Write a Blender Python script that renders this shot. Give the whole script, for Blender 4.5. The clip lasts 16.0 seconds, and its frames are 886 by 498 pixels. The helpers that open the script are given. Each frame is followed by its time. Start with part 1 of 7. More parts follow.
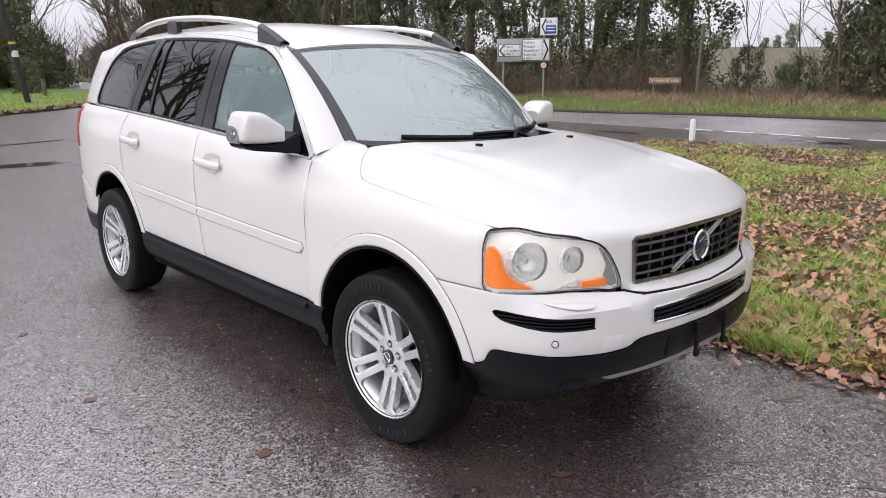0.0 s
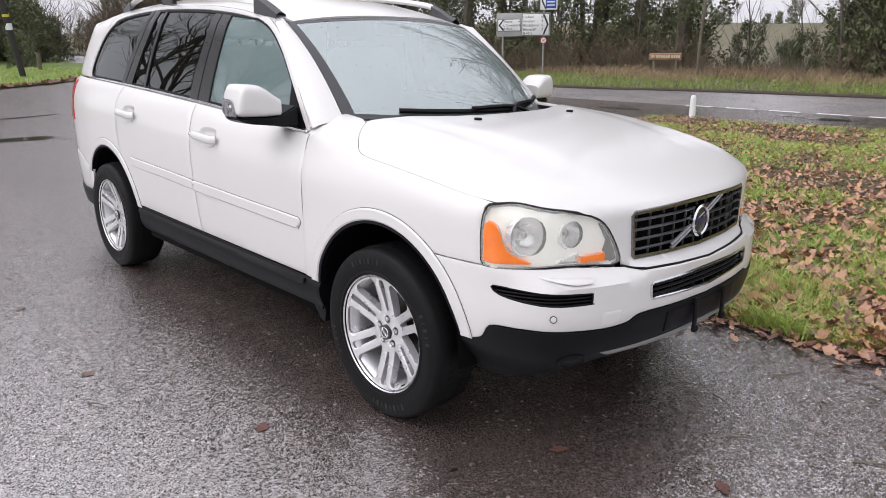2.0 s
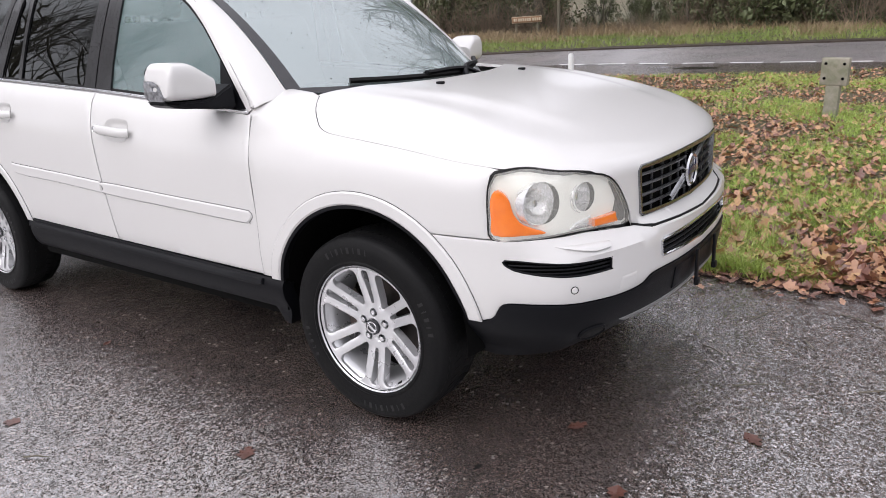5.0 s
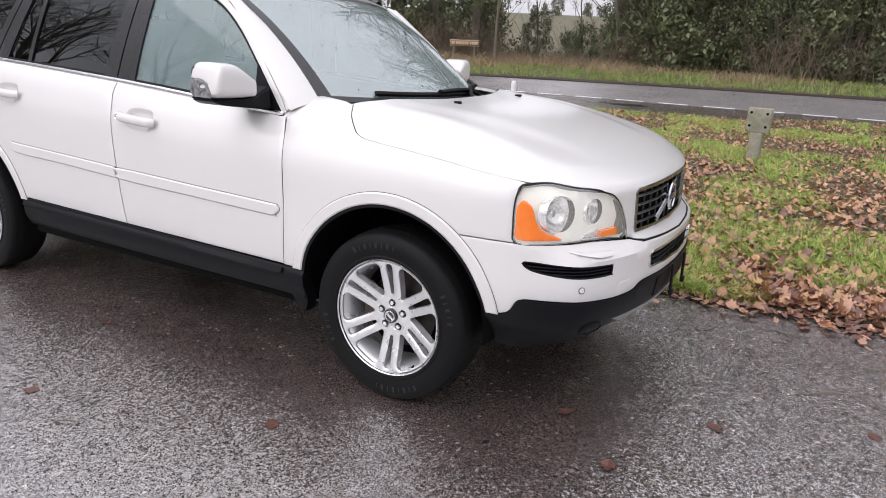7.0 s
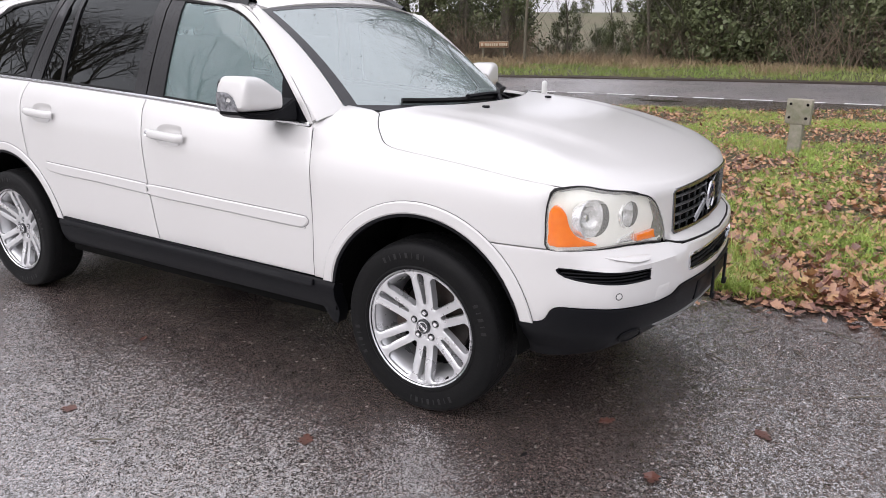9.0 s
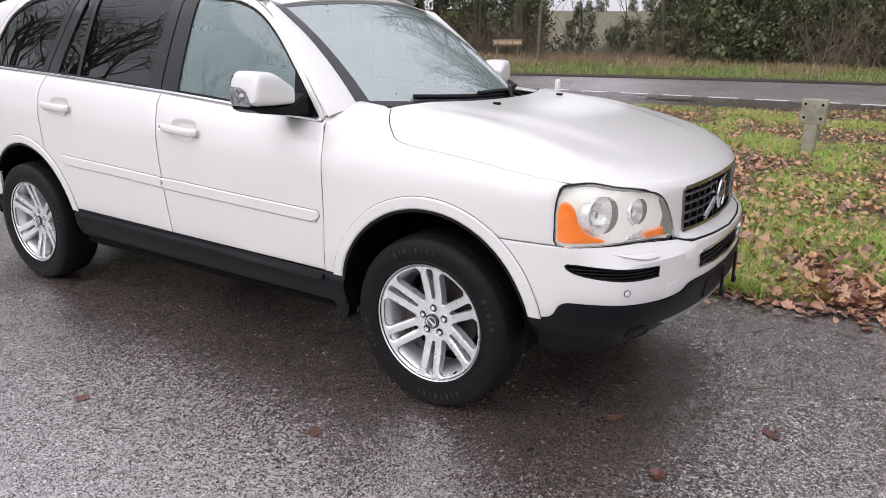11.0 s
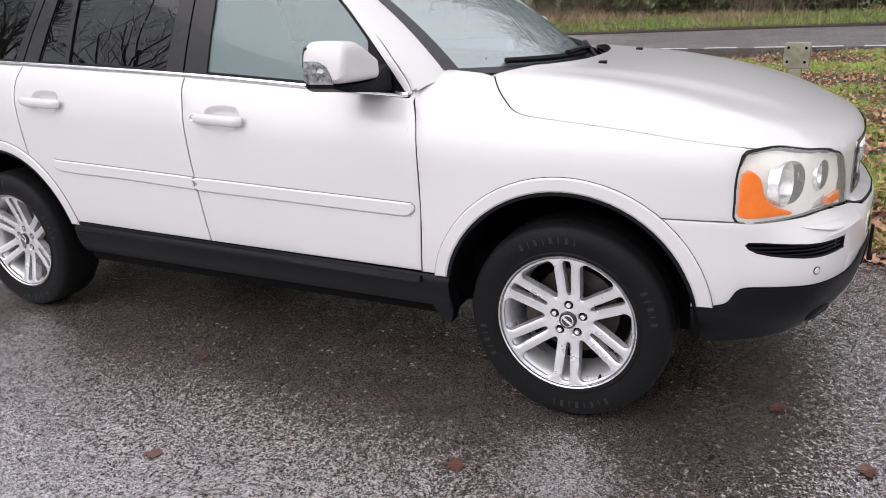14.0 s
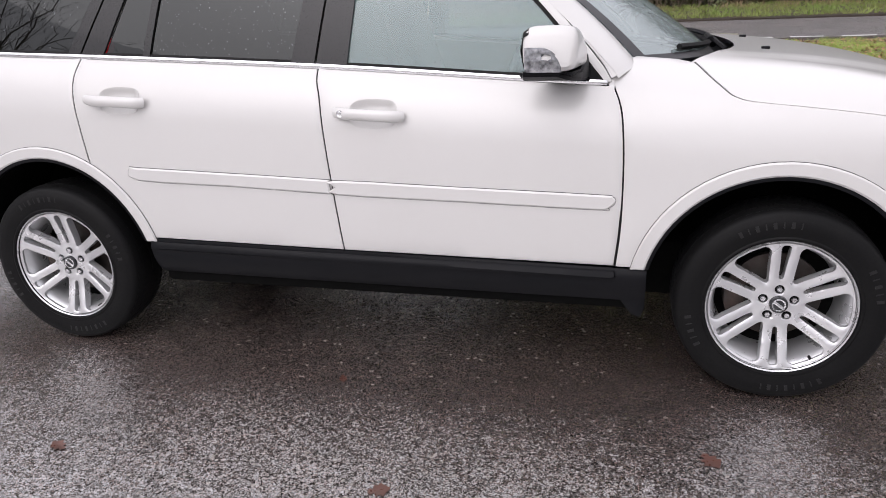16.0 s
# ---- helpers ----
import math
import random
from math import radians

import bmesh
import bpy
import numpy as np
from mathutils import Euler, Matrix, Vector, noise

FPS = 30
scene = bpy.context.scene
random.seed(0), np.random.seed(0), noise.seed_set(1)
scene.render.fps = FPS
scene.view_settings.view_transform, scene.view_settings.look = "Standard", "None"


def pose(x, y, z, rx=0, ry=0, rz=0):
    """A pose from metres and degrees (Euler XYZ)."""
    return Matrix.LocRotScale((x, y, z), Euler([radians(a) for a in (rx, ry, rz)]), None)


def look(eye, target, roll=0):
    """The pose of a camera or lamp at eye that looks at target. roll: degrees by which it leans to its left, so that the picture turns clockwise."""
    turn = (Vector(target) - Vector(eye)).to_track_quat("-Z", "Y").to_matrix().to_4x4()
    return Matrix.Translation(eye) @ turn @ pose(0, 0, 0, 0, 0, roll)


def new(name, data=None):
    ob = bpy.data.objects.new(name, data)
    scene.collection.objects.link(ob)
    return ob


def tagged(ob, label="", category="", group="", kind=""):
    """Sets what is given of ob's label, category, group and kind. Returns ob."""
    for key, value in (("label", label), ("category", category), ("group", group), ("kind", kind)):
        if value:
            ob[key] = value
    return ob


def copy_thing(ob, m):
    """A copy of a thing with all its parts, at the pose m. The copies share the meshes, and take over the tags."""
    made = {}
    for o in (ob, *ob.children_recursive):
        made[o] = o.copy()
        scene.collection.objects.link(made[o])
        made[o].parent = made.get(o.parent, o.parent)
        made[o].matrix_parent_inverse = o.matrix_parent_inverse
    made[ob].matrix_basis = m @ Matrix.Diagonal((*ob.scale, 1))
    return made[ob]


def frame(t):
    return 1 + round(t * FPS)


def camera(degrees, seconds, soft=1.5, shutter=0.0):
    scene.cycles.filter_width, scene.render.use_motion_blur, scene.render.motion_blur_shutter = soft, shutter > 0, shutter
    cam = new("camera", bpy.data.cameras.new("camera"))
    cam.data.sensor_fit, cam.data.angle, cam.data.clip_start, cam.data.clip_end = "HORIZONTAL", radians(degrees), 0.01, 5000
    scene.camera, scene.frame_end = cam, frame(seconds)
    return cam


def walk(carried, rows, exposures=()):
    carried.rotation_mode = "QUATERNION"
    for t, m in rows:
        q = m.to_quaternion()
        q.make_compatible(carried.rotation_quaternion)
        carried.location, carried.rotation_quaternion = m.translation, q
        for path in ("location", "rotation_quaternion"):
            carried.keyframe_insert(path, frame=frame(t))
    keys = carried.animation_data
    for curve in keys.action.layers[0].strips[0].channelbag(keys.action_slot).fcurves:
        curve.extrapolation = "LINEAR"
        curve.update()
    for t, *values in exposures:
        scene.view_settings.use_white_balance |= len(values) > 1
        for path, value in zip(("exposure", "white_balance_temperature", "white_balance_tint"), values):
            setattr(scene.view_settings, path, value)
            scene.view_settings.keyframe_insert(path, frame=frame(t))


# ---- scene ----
from mathutils.geometry import delaunay_2d_cdt as mathutils_cdt

cam = camera(62.9, 16.0, soft=0.9)
PATH = [
    (0, (2.119, -2.541, 1.497), (0.708, -1.218, 0.99), -1.0),
    (0.5, (2.12, -2.547, 1.487), (0.708, -1.226, 0.973), -0.8),
    (1, (2.119, -2.542, 1.495), (0.709, -1.229, 0.962), -0.8),
    (1.5, (2.114, -2.535, 1.489), (0.709, -1.223, 0.939), -0.8),
    (2, (2.109, -2.531, 1.486), (0.713, -1.217, 0.917), -0.8),
    (2.5, (2.112, -2.517, 1.483), (0.727, -1.203, 0.888), -0.8),
    (3, (2.124, -2.481, 1.475), (0.75, -1.168, 0.85), -0.9),
    (3.5, (2.107, -2.422, 1.452), (0.76, -1.097, 0.797), -1.0),
    (3.7, (2.078, -2.437, 1.45), (0.752, -1.094, 0.787), -1.5),
    (5.8, (1.445, -2.872, 1.43), (0.435, -1.263, 0.806), -3.3),
    (6, (1.439, -2.962, 1.447), (0.451, -1.337, 0.826), -2.6),
    (6.5, (1.459, -3.08, 1.475), (0.51, -1.429, 0.863), -0.5),
    (7, (1.49, -3.091, 1.489), (0.552, -1.433, 0.88), 1.7),
    (7.5, (1.491, -3.079, 1.481), (0.554, -1.428, 0.852), 2.8),
    (8, (1.485, -3.057, 1.465), (0.533, -1.422, 0.817), 1.9),
    (8.5, (1.483, -3.05, 1.485), (0.484, -1.435, 0.857), 0.0),
    (8.7, (1.471, -3.029, 1.492), (0.454, -1.417, 0.887), -0.7),
    (11, (1.49, -3.04, 1.487), (0.44, -1.449, 0.88), -0.5),
    (11.5, (1.489, -3.044, 1.49), (0.445, -1.455, 0.871), -0.3),
    (12, (1.437, -3.067, 1.477), (0.42, -1.467, 0.838), 0.0),
    (12.5, (1.339, -3.077, 1.452), (0.371, -1.458, 0.789), -0.0),
    (13, (1.161, -2.969, 1.423), (0.248, -1.326, 0.739), -0.8),
    (13.5, (0.935, -2.903, 1.437), (0.056, -1.244, 0.747), -2.3),
    (14, (0.657, -3.025, 1.454), (-0.205, -1.358, 0.762), -3.6),
    (14.5, (0.36, -3.124, 1.452), (-0.494, -1.462, 0.741), -4.6),
    (15, (0.018, -3.114, 1.482), (-0.764, -1.431, 0.739), -4.7),
    (15.5, (-0.254, -3.217, 1.453), (-0.905, -1.471, 0.728), -3.7),
    (16, (-0.526, -3.3, 1.472), (-1.006, -1.498, 0.749), -2.8),
]
walk(cam, [(t, look(eye, target, roll)) for t, eye, target, roll in PATH], exposures=((0, 0.62, 6370, 16), (12.5, 0.60, 6370, 17), (14.5, 0.53, 6370, 17), (16, 0.47, 6430, 18)))

# ---- light ----
world = bpy.data.worlds.new("overcast")
scene.world = world
world.use_nodes = True
wn, wl = world.node_tree.nodes, world.node_tree.links
sky = wn.new("ShaderNodeTexSky")
sky.sky_type, sky.sun_disc = "NISHITA", False
sky.sun_elevation, sky.sun_rotation = radians(38), radians(200)
sky.air_density, sky.dust_density, sky.ozone_density = 1.0, 4.0, 1.0
grey = wn.new("ShaderNodeHueSaturation")
grey.inputs["Saturation"].default_value = 0.12
cloud = wn.new("ShaderNodeTexNoise")
cloud.inputs["Scale"].default_value, cloud.inputs["Detail"].default_value = 2.2, 5
cramp = wn.new("ShaderNodeMapRange")
cramp.inputs["To Min"].default_value, cramp.inputs["To Max"].default_value = 0.88, 1.12
cmul = wn.new("ShaderNodeMix")
cmul.data_type, cmul.blend_type = "RGBA", "MULTIPLY"
cmul.inputs["Factor"].default_value = 1
wl.new(sky.outputs[0], grey.inputs["Color"])
wl.new(cloud.outputs["Fac"], cramp.inputs["Value"])
veil = wn.new("ShaderNodeMix")
veil.data_type = "RGBA"
veil.inputs["Factor"].default_value = 0.72
veil.inputs["B"].default_value = (8.6, 8.7, 9.0, 1)
wl.new(grey.outputs[0], veil.inputs["A"])
wl.new(veil.outputs["Result"], cmul.inputs["A"])
wl.new(cramp.outputs[0], cmul.inputs["B"])
# an overcast sky is brighter overhead than at the horizon
dome, lift, rise = wn.new("ShaderNodeTexCoord"), wn.new("ShaderNodeSeparateXYZ"), wn.new("ShaderNodeMapRange")
rise.inputs["To Min"].default_value, rise.inputs["To Max"].default_value = 0.78, 1.6
zmul = wn.new("ShaderNodeMix")
zmul.data_type, zmul.blend_type = "RGBA", "MULTIPLY"
zmul.inputs["Factor"].default_value = 1
wl.new(dome.outputs["Generated"], lift.inputs[0])
wl.new(lift.outputs["Z"], rise.inputs["Value"])
wl.new(cmul.outputs["Result"], zmul.inputs["A"])
wl.new(rise.outputs[0], zmul.inputs["B"])
wl.new(zmul.outputs["Result"], wn["Background"].inputs["Color"])
wn["Background"].inputs["Strength"].default_value = 0.10
sun = new("sun", bpy.data.lights.new("sun", "SUN"))
sun.data.energy, sun.data.angle, sun.data.color = 0.62, radians(60), (1.0, 0.97, 0.93)
sun.rotation_euler = look((0, 0, 0), (0.35, 0.75, -0.85)).to_euler()


# ---- materials ----
def shader(name):
    m = bpy.data.materials.new(name)
    m.use_nodes = True
    return m, m.node_tree.nodes, m.node_tree.links, m.node_tree.nodes["Principled BSDF"]


def mix_nodes(n, l, fac, a, b, kind="MIX"):
    x = n.new("ShaderNodeMix")
    x.data_type, x.blend_type = "RGBA", kind
    for key, v in (("Factor", fac), ("A", a), ("B", b)):
        if isinstance(v, (int, float)):
            x.inputs[key].default_value = v
        elif isinstance(v, tuple):
            x.inputs[key].default_value = (*v[:3], 1)
        else:
            l.new(v, x.inputs[key])
    return x.outputs["Result"]


def noise_node(n, l, scale, detail=4, rough=0.55, coord="Object", stretch=None):
    tc = n.new("ShaderNodeTexCoord")
    t = n.new("ShaderNodeTexNoise")
    t.inputs["Scale"].default_value, t.inputs["Detail"].default_value, t.inputs["Roughness"].default_value = scale, detail, rough
    if stretch:
        mp = n.new("ShaderNodeMapping")
        mp.inputs["Scale"].default_value = stretch
        l.new(tc.outputs[coord], mp.inputs[0])
        l.new(mp.outputs[0], t.inputs["Vector"])
    else:
        l.new(tc.outputs[coord], t.inputs["Vector"])
    return t.outputs["Fac"]


def ramp(n, l, src, lo, hi, a=0.0, b=1.0):
    r = n.new("ShaderNodeMapRange")
    r.inputs["From Min"].default_value, r.inputs["From Max"].default_value = lo, hi
    r.inputs["To Min"].default_value, r.inputs["To Max"].default_value = a, b
    l.new(src, r.inputs["Value"])
    return r.outputs[0]


def bump_node(n, l, p, src, strength, dist):
    b = n.new("ShaderNodeBump")
    b.inputs["Strength"].default_value, b.inputs["Distance"].default_value = strength, dist
    l.new(src, b.inputs["Height"])
    l.new(b.outputs[0], p.inputs["Normal"])
    return b


def plain(name, a, b=None, rough=0.5, metal=0.0, coat=0.0, big=3.0, fine=60.0, bump=0.0, spread=0.12, random_tint=0.0, coord="Object", spec=0.5, coat_rough=0.04):
    """Two-scale variation between colours a and b, roughness variation and fine relief."""
    m, n, l, p = shader(name)
    b = b or tuple(c * 0.8 for c in a)
    f1 = ramp(n, l, noise_node(n, l, big, coord=coord), 0.35, 0.65)
    f2 = noise_node(n, l, fine, 5, coord=coord)
    col = mix_nodes(n, l, f1, a, b)
    col = mix_nodes(n, l, ramp(n, l, f2, 0.3, 0.7, 0, spread * 2), col, tuple(c * 0.55 for c in a))
    if random_tint:
        oi = n.new("ShaderNodeObjectInfo")
        ge = n.new("ShaderNodeNewGeometry")
        isl = ramp(n, l, ge.outputs["Random Per Island"], 0, 1, 0, random_tint)
        col = mix_nodes(n, l, isl, col, tuple(c * 0.35 for c in b))
        col = mix_nodes(n, l, ramp(n, l, oi.outputs["Random"], 0, 1, 0, random_tint * 0.5), col, b)
    l.new(col, p.inputs["Base Color"])
    l.new(ramp(n, l, f2, 0.2, 0.8, max(rough - 0.08, 0.02), min(rough + 0.08, 1)), p.inputs["Roughness"])
    p.inputs["Metallic"].default_value, p.inputs["Coat Weight"].default_value = metal, coat
    p.inputs["Specular IOR Level"].default_value = spec
    p.inputs["Coat Roughness"].default_value = coat_rough
    if bump:
        bump_node(n, l, p, f2, 0.6, bump)
    return m


def glass(name, tint, gloss_ior=1.5, rough=0.0, body=(0.5, 0.55, 0.55), haze=0.0, even=0.0):
    m, n, l, p = shader(name)
    n.remove(p)
    tr, gl, fr, mx = n.new("ShaderNodeBsdfTransparent"), n.new("ShaderNodeBsdfGlossy"), n.new("ShaderNodeFresnel"), n.new("ShaderNodeMixShader")
    tr.inputs[0].default_value = (*tint, 1)
    gl.inputs["Roughness"].default_value = rough
    gl.inputs["Color"].default_value = (0.96, 1, 1, 1)
    fr.inputs[0].default_value = gloss_ior
    base = tr.outputs[0]
    if haze:
        df, hm = n.new("ShaderNodeBsdfDiffuse"), n.new("ShaderNodeMixShader")
        df.inputs[0].default_value = (*body, 1)
        l.new(ramp(n, l, noise_node(n, l, 1.3, 2), 0.3, 0.7, haze * 0.88, haze * 1.12), hm.inputs[0])
        l.new(base, hm.inputs[1])
        l.new(df.outputs[0], hm.inputs[2])
        base = hm.outputs[0]
    mx.inputs[0].default_value = even
    if not even:
        l.new(fr.outputs[0], mx.inputs[0])
    l.new(base, mx.inputs[1])
    l.new(gl.outputs[0], mx.inputs[2])
    l.new(mx.outputs[0], n["Material Output"].inputs["Surface"])
    return m


def wet_tarmac(name, stone, dark, film=0.12, pebble=150.0, tilt=0.55, reddish=0.0, craze=30.0, film_ior=3.7):
    """Wet worn asphalt: a stone in each cell with its own tone and tilt, dark binder between, a thin film of water, broad stains."""
    m, n, l, p = shader(name)
    tc = n.new("ShaderNodeTexCoord")

    def cells(scale):
        v = n.new("ShaderNodeTexVoronoi")
        v.inputs["Scale"].default_value = scale
        l.new(tc.outputs["Object"], v.inputs["Vector"])
        sep = n.new("ShaderNodeSeparateColor")
        l.new(v.outputs["Color"], sep.inputs[0])
        return v, sep

    v, sep = cells(pebble)
    w, sep2 = cells(pebble * 0.43)
    mid = noise_node(n, l, 7, 6, 0.65)
    broad = noise_node(n, l, 0.8, 5, 0.6)
    col = mix_nodes(n, l, ramp(n, l, sep.outputs[0], 0.15, 1.0), dark, stone)
    col = mix_nodes(n, l, ramp(n, l, v.outputs["Distance"], 0.35, 0.75, 0, 0.85), col, tuple(c * 0.4 for c in dark))
    # rare pale cells: the sparkle of wet stone put into the colour
    col = mix_nodes(n, l, ramp(n, l, sep2.outputs[1], 0.988, 0.993), col, (0.5, 0.46, 0.42))
    col = mix_nodes(n, l, ramp(n, l, mid, 0.45, 0.7, 0, 0.55), col, tuple(c * 0.6 for c in dark))
    col = mix_nodes(n, l, ramp(n, l, broad, 0.48, 0.7, 0, 0.4), col, (dark[0] * 1.6 + reddish, dark[1] * 1.35 + reddish * 0.4, dark[2] * 1.25 + reddish * 0.3))
    # fine crazing: broken dark lines round clumps of stones, bare of the water film
    cz = n.new("ShaderNodeTexVoronoi")
    cz.feature = "DISTANCE_TO_EDGE"
    cz.inputs["Scale"].default_value = craze
    wob = n.new("ShaderNodeVectorMath")
    wn2 = n.new("ShaderNodeTexNoise")
    wn2.inputs["Scale"].default_value, wn2.inputs["Detail"].default_value = craze * 1.4, 3
    l.new(tc.outputs["Object"], wn2.inputs["Vector"])
    wm = n.new("ShaderNodeVectorMath")
    wm.operation = "SCALE"
    wm.inputs["Scale"].default_value = 0.9 / craze
    l.new(wn2.outputs["Color"], wm.inputs[0])
    l.new(tc.outputs["Object"], wob.inputs[0])
    l.new(wm.outputs[0], wob.inputs[1])
    l.new(wob.outputs[0], cz.inputs["Vector"])
    line = n.new("ShaderNodeMath")
    line.operation = "MULTIPLY"
    l.new(ramp(n, l, cz.outputs["Distance"], 0.015, 0.11, 1, 0), line.inputs[0])
    l.new(ramp(n, l, noise_node(n, l, craze * 0.3, 3), 0.22, 0.5), line.inputs[1])
    col = mix_nodes(n, l, line.outputs[0], col, tuple(c * 0.35 for c in dark))
    l.new(ramp(n, l, line.outputs[0], 0, 1, 1.0, 0.12), p.inputs["Coat Weight"])
    l.new(col, p.inputs["Base Color"])
    rough = n.new("ShaderNodeMath")
    l.new(ramp(n, l, broad, 0.35, 0.65, film - 0.03, film + 0.06), rough.inputs[0])
    l.new(ramp(n, l, mid, 0.3, 0.7, -0.02, 0.06), rough.inputs[1])
    p.inputs["Roughness"].default_value = 0.55

    def tilted(va, amount):
        sub = n.new("ShaderNodeVectorMath")
        sub.operation = "SUBTRACT"
        sub.inputs[1].default_value = (0.5, 0.5, 0.5)
        l.new(va.outputs["Color"], sub.inputs[0])
        mul = n.new("ShaderNodeVectorMath")
        mul.operation = "MULTIPLY"
        mul.inputs[1].default_value = (amount, amount, 0)
        l.new(sub.outputs[0], mul.inputs[0])
        return mul.outputs[0]
    geo = n.new("ShaderNodeNewGeometry")
    a1, a2, nm = n.new("ShaderNodeVectorMath"), n.new("ShaderNodeVectorMath"), n.new("ShaderNodeVectorMath")
    nm.operation = "NORMALIZE"
    l.new(geo.outputs["Normal"], a1.inputs[0])
    l.new(tilted(v, tilt), a1.inputs[1])
    l.new(a1.outputs[0], a2.inputs[0])
    l.new(tilted(w, tilt * 0.7), a2.inputs[1])
    l.new(a2.outputs[0], nm.inputs[0])
    b = n.new("ShaderNodeBump")
    b.inputs["Strength"].default_value, b.inputs["Distance"].default_value = 0.8, 0.004
    l.new(ramp(n, l, v.outputs["Distance"], 0, 0.7, 1, 0), b.inputs["Height"])
    l.new(nm.outputs[0], b.inputs["Normal"])
    l.new(b.outputs[0], p.inputs["Normal"])
    l.new(nm.outputs[0], p.inputs["Coat Normal"])
    p.inputs["Specular IOR Level"].default_value = 0.5
    p.inputs["Coat IOR"].default_value = film_ior
    l.new(rough.outputs[0], p.inputs["Coat Roughness"])
    return m


PAINT = plain("white_pearl_paint", (0.60, 0.592, 0.578), (0.585, 0.577, 0.562), 0.40, 0, 0.8, 1.2, 300, 0, 0.015, coat_rough=0.10)
TRIM = plain("black_plastic_trim", (0.0046, 0.005, 0.0064), (0.006, 0.006, 0.0076), 0.42, 0, 0, 6, 400, 0.0004, 0.2, spec=0.13)
GLOSSBLK = plain("gloss_black_pillar", (0.010, 0.010, 0.011), (0.014, 0.014, 0.015), 0.3, 0, 0.2, 8, 200, 0, 0.1, spec=0.3)
# black of rubber parts, also of strips that stand for shade in gaps
SEAL = plain("rubber_seal_and_gap_shade", (0.006, 0.006, 0.006), (0.009, 0.009, 0.009), 0.6, spec=0.2)
FRIT = plain("screen_border", (0.035, 0.035, 0.038), (0.045, 0.045, 0.048), 0.35, 0, 0.2, 10, 200, 0, 0.1, spec=0.3)
CHROME = plain("chrome", (0.78, 0.79, 0.8), (0.7, 0.71, 0.73), 0.1, 1, 0, 10, 200, 0, 0.05)
DARKCHROME = plain("dark_chrome", (0.30, 0.305, 0.31), (0.22, 0.225, 0.23), 0.16, 1, 0, 30, 200, 0, 0.1)
ALLOY = plain("silver_alloy", (0.62, 0.625, 0.63), (0.59, 0.59, 0.60), 0.30, 0.6, 0.4, 3, 12, 0, 0.02, coat_rough=0.12)
TYRE = plain("tyre_rubber", (0.0052, 0.0052, 0.0056), (0.007, 0.007, 0.007), 0.55, 0, 0, 9, 120, 0.0006, 0.2, spec=0.13)
TYRE_MARK = plain("raised_tyre_lettering", (0.016, 0.016, 0.016), (0.012, 0.012, 0.012), 0.45, spec=0.25)
IRON = plain("brake_disc_metal", (0.07, 0.065, 0.06), (0.05, 0.035, 0.03), 0.5, 0.6, 0, 15, 90, 0, 0.2)
CALIPER = plain("caliper_rust", (0.10, 0.07, 0.06), (0.05, 0.045, 0.04), 0.6, 0.4, 0, 20, 90, 0, 0.2)
# near-black of the underbody, also of sheets that stand for shade in recesses
DARK = plain("underbody_and_recess_shade", (0.0022, 0.0022, 0.0022), (0.003, 0.003, 0.0028), 0.9, spec=0.1)
GRILLE = plain("grey_grille_bar", (0.03, 0.032, 0.035), (0.025, 0.026, 0.028), 0.3, 0.3, 0.3, 20, 200)
LEATHER = plain("pale_grey_leather", (0.42, 0.40, 0.37), (0.37, 0.355, 0.33), 0.5, 0, 0, 5, 180, 0.0008, 0.1)
HEADLINE = plain("headliner_cloth", (0.5, 0.49, 0.46), (0.45, 0.44, 0.42), 0.9, 0, 0, 4, 300, 0.0006, 0.1)
DASH = plain("grey_dashboard", (0.16, 0.16, 0.16), (0.13, 0.13, 0.13), 0.6, 0, 0, 5, 300, 0.0006, 0.15)
AMBER = plain("amber_lens", (0.85, 0.20, 0.015), (0.8, 0.17, 0.01), 0.12, 0, 0.8, 20, 300, 0, 0.05)
REDLENS = plain("red_tail_lens", (0.45, 0.015, 0.02), (0.38, 0.012, 0.016), 0.1, 0, 0.8)
LAMPBODY = plain("headlamp_housing", (0.86, 0.86, 0.81), (0.82, 0.82, 0.76), 0.45, 0, 0, 8, 200, 0, 0.05)
REPEATER = plain("ribbed_repeater_lens", (0.45, 0.46, 0.48), (0.07, 0.07, 0.08), 0.12, 0.5, 0.5, 60, 160, 0, 0.3)
REFLECT = plain("reflector_silver", (0.88, 0.88, 0.87), (0.8, 0.8, 0.8), 0.24, 0.8, 0, 30, 200, 0, 0.02)
BADGE = plain("blue_badge", (0.012, 0.016, 0.09), (0.01, 0.014, 0.07), 0.2, 0.2, 0.5)
CLEAR = glass("lamp_lens", (0.98, 0.98, 0.97), 1.45, 0.02, (0.95, 0.94, 0.85), 0.20, 0.07)
# haze of screen and side panes: reflected sky put in as a pale diffuse colour
SCREEN = glass("windscreen_glass", (0.52, 0.60, 0.60), 2.5, 0.0, (0.72, 0.87, 0.87), 0.24)
PANE = glass("side_glass", (0.55, 0.65, 0.65), 1.65, 0.0, (0.45, 0.63, 0.63), 0.24)
TINT = glass("privacy_glass", (0.045, 0.047, 0.05), 1.5)

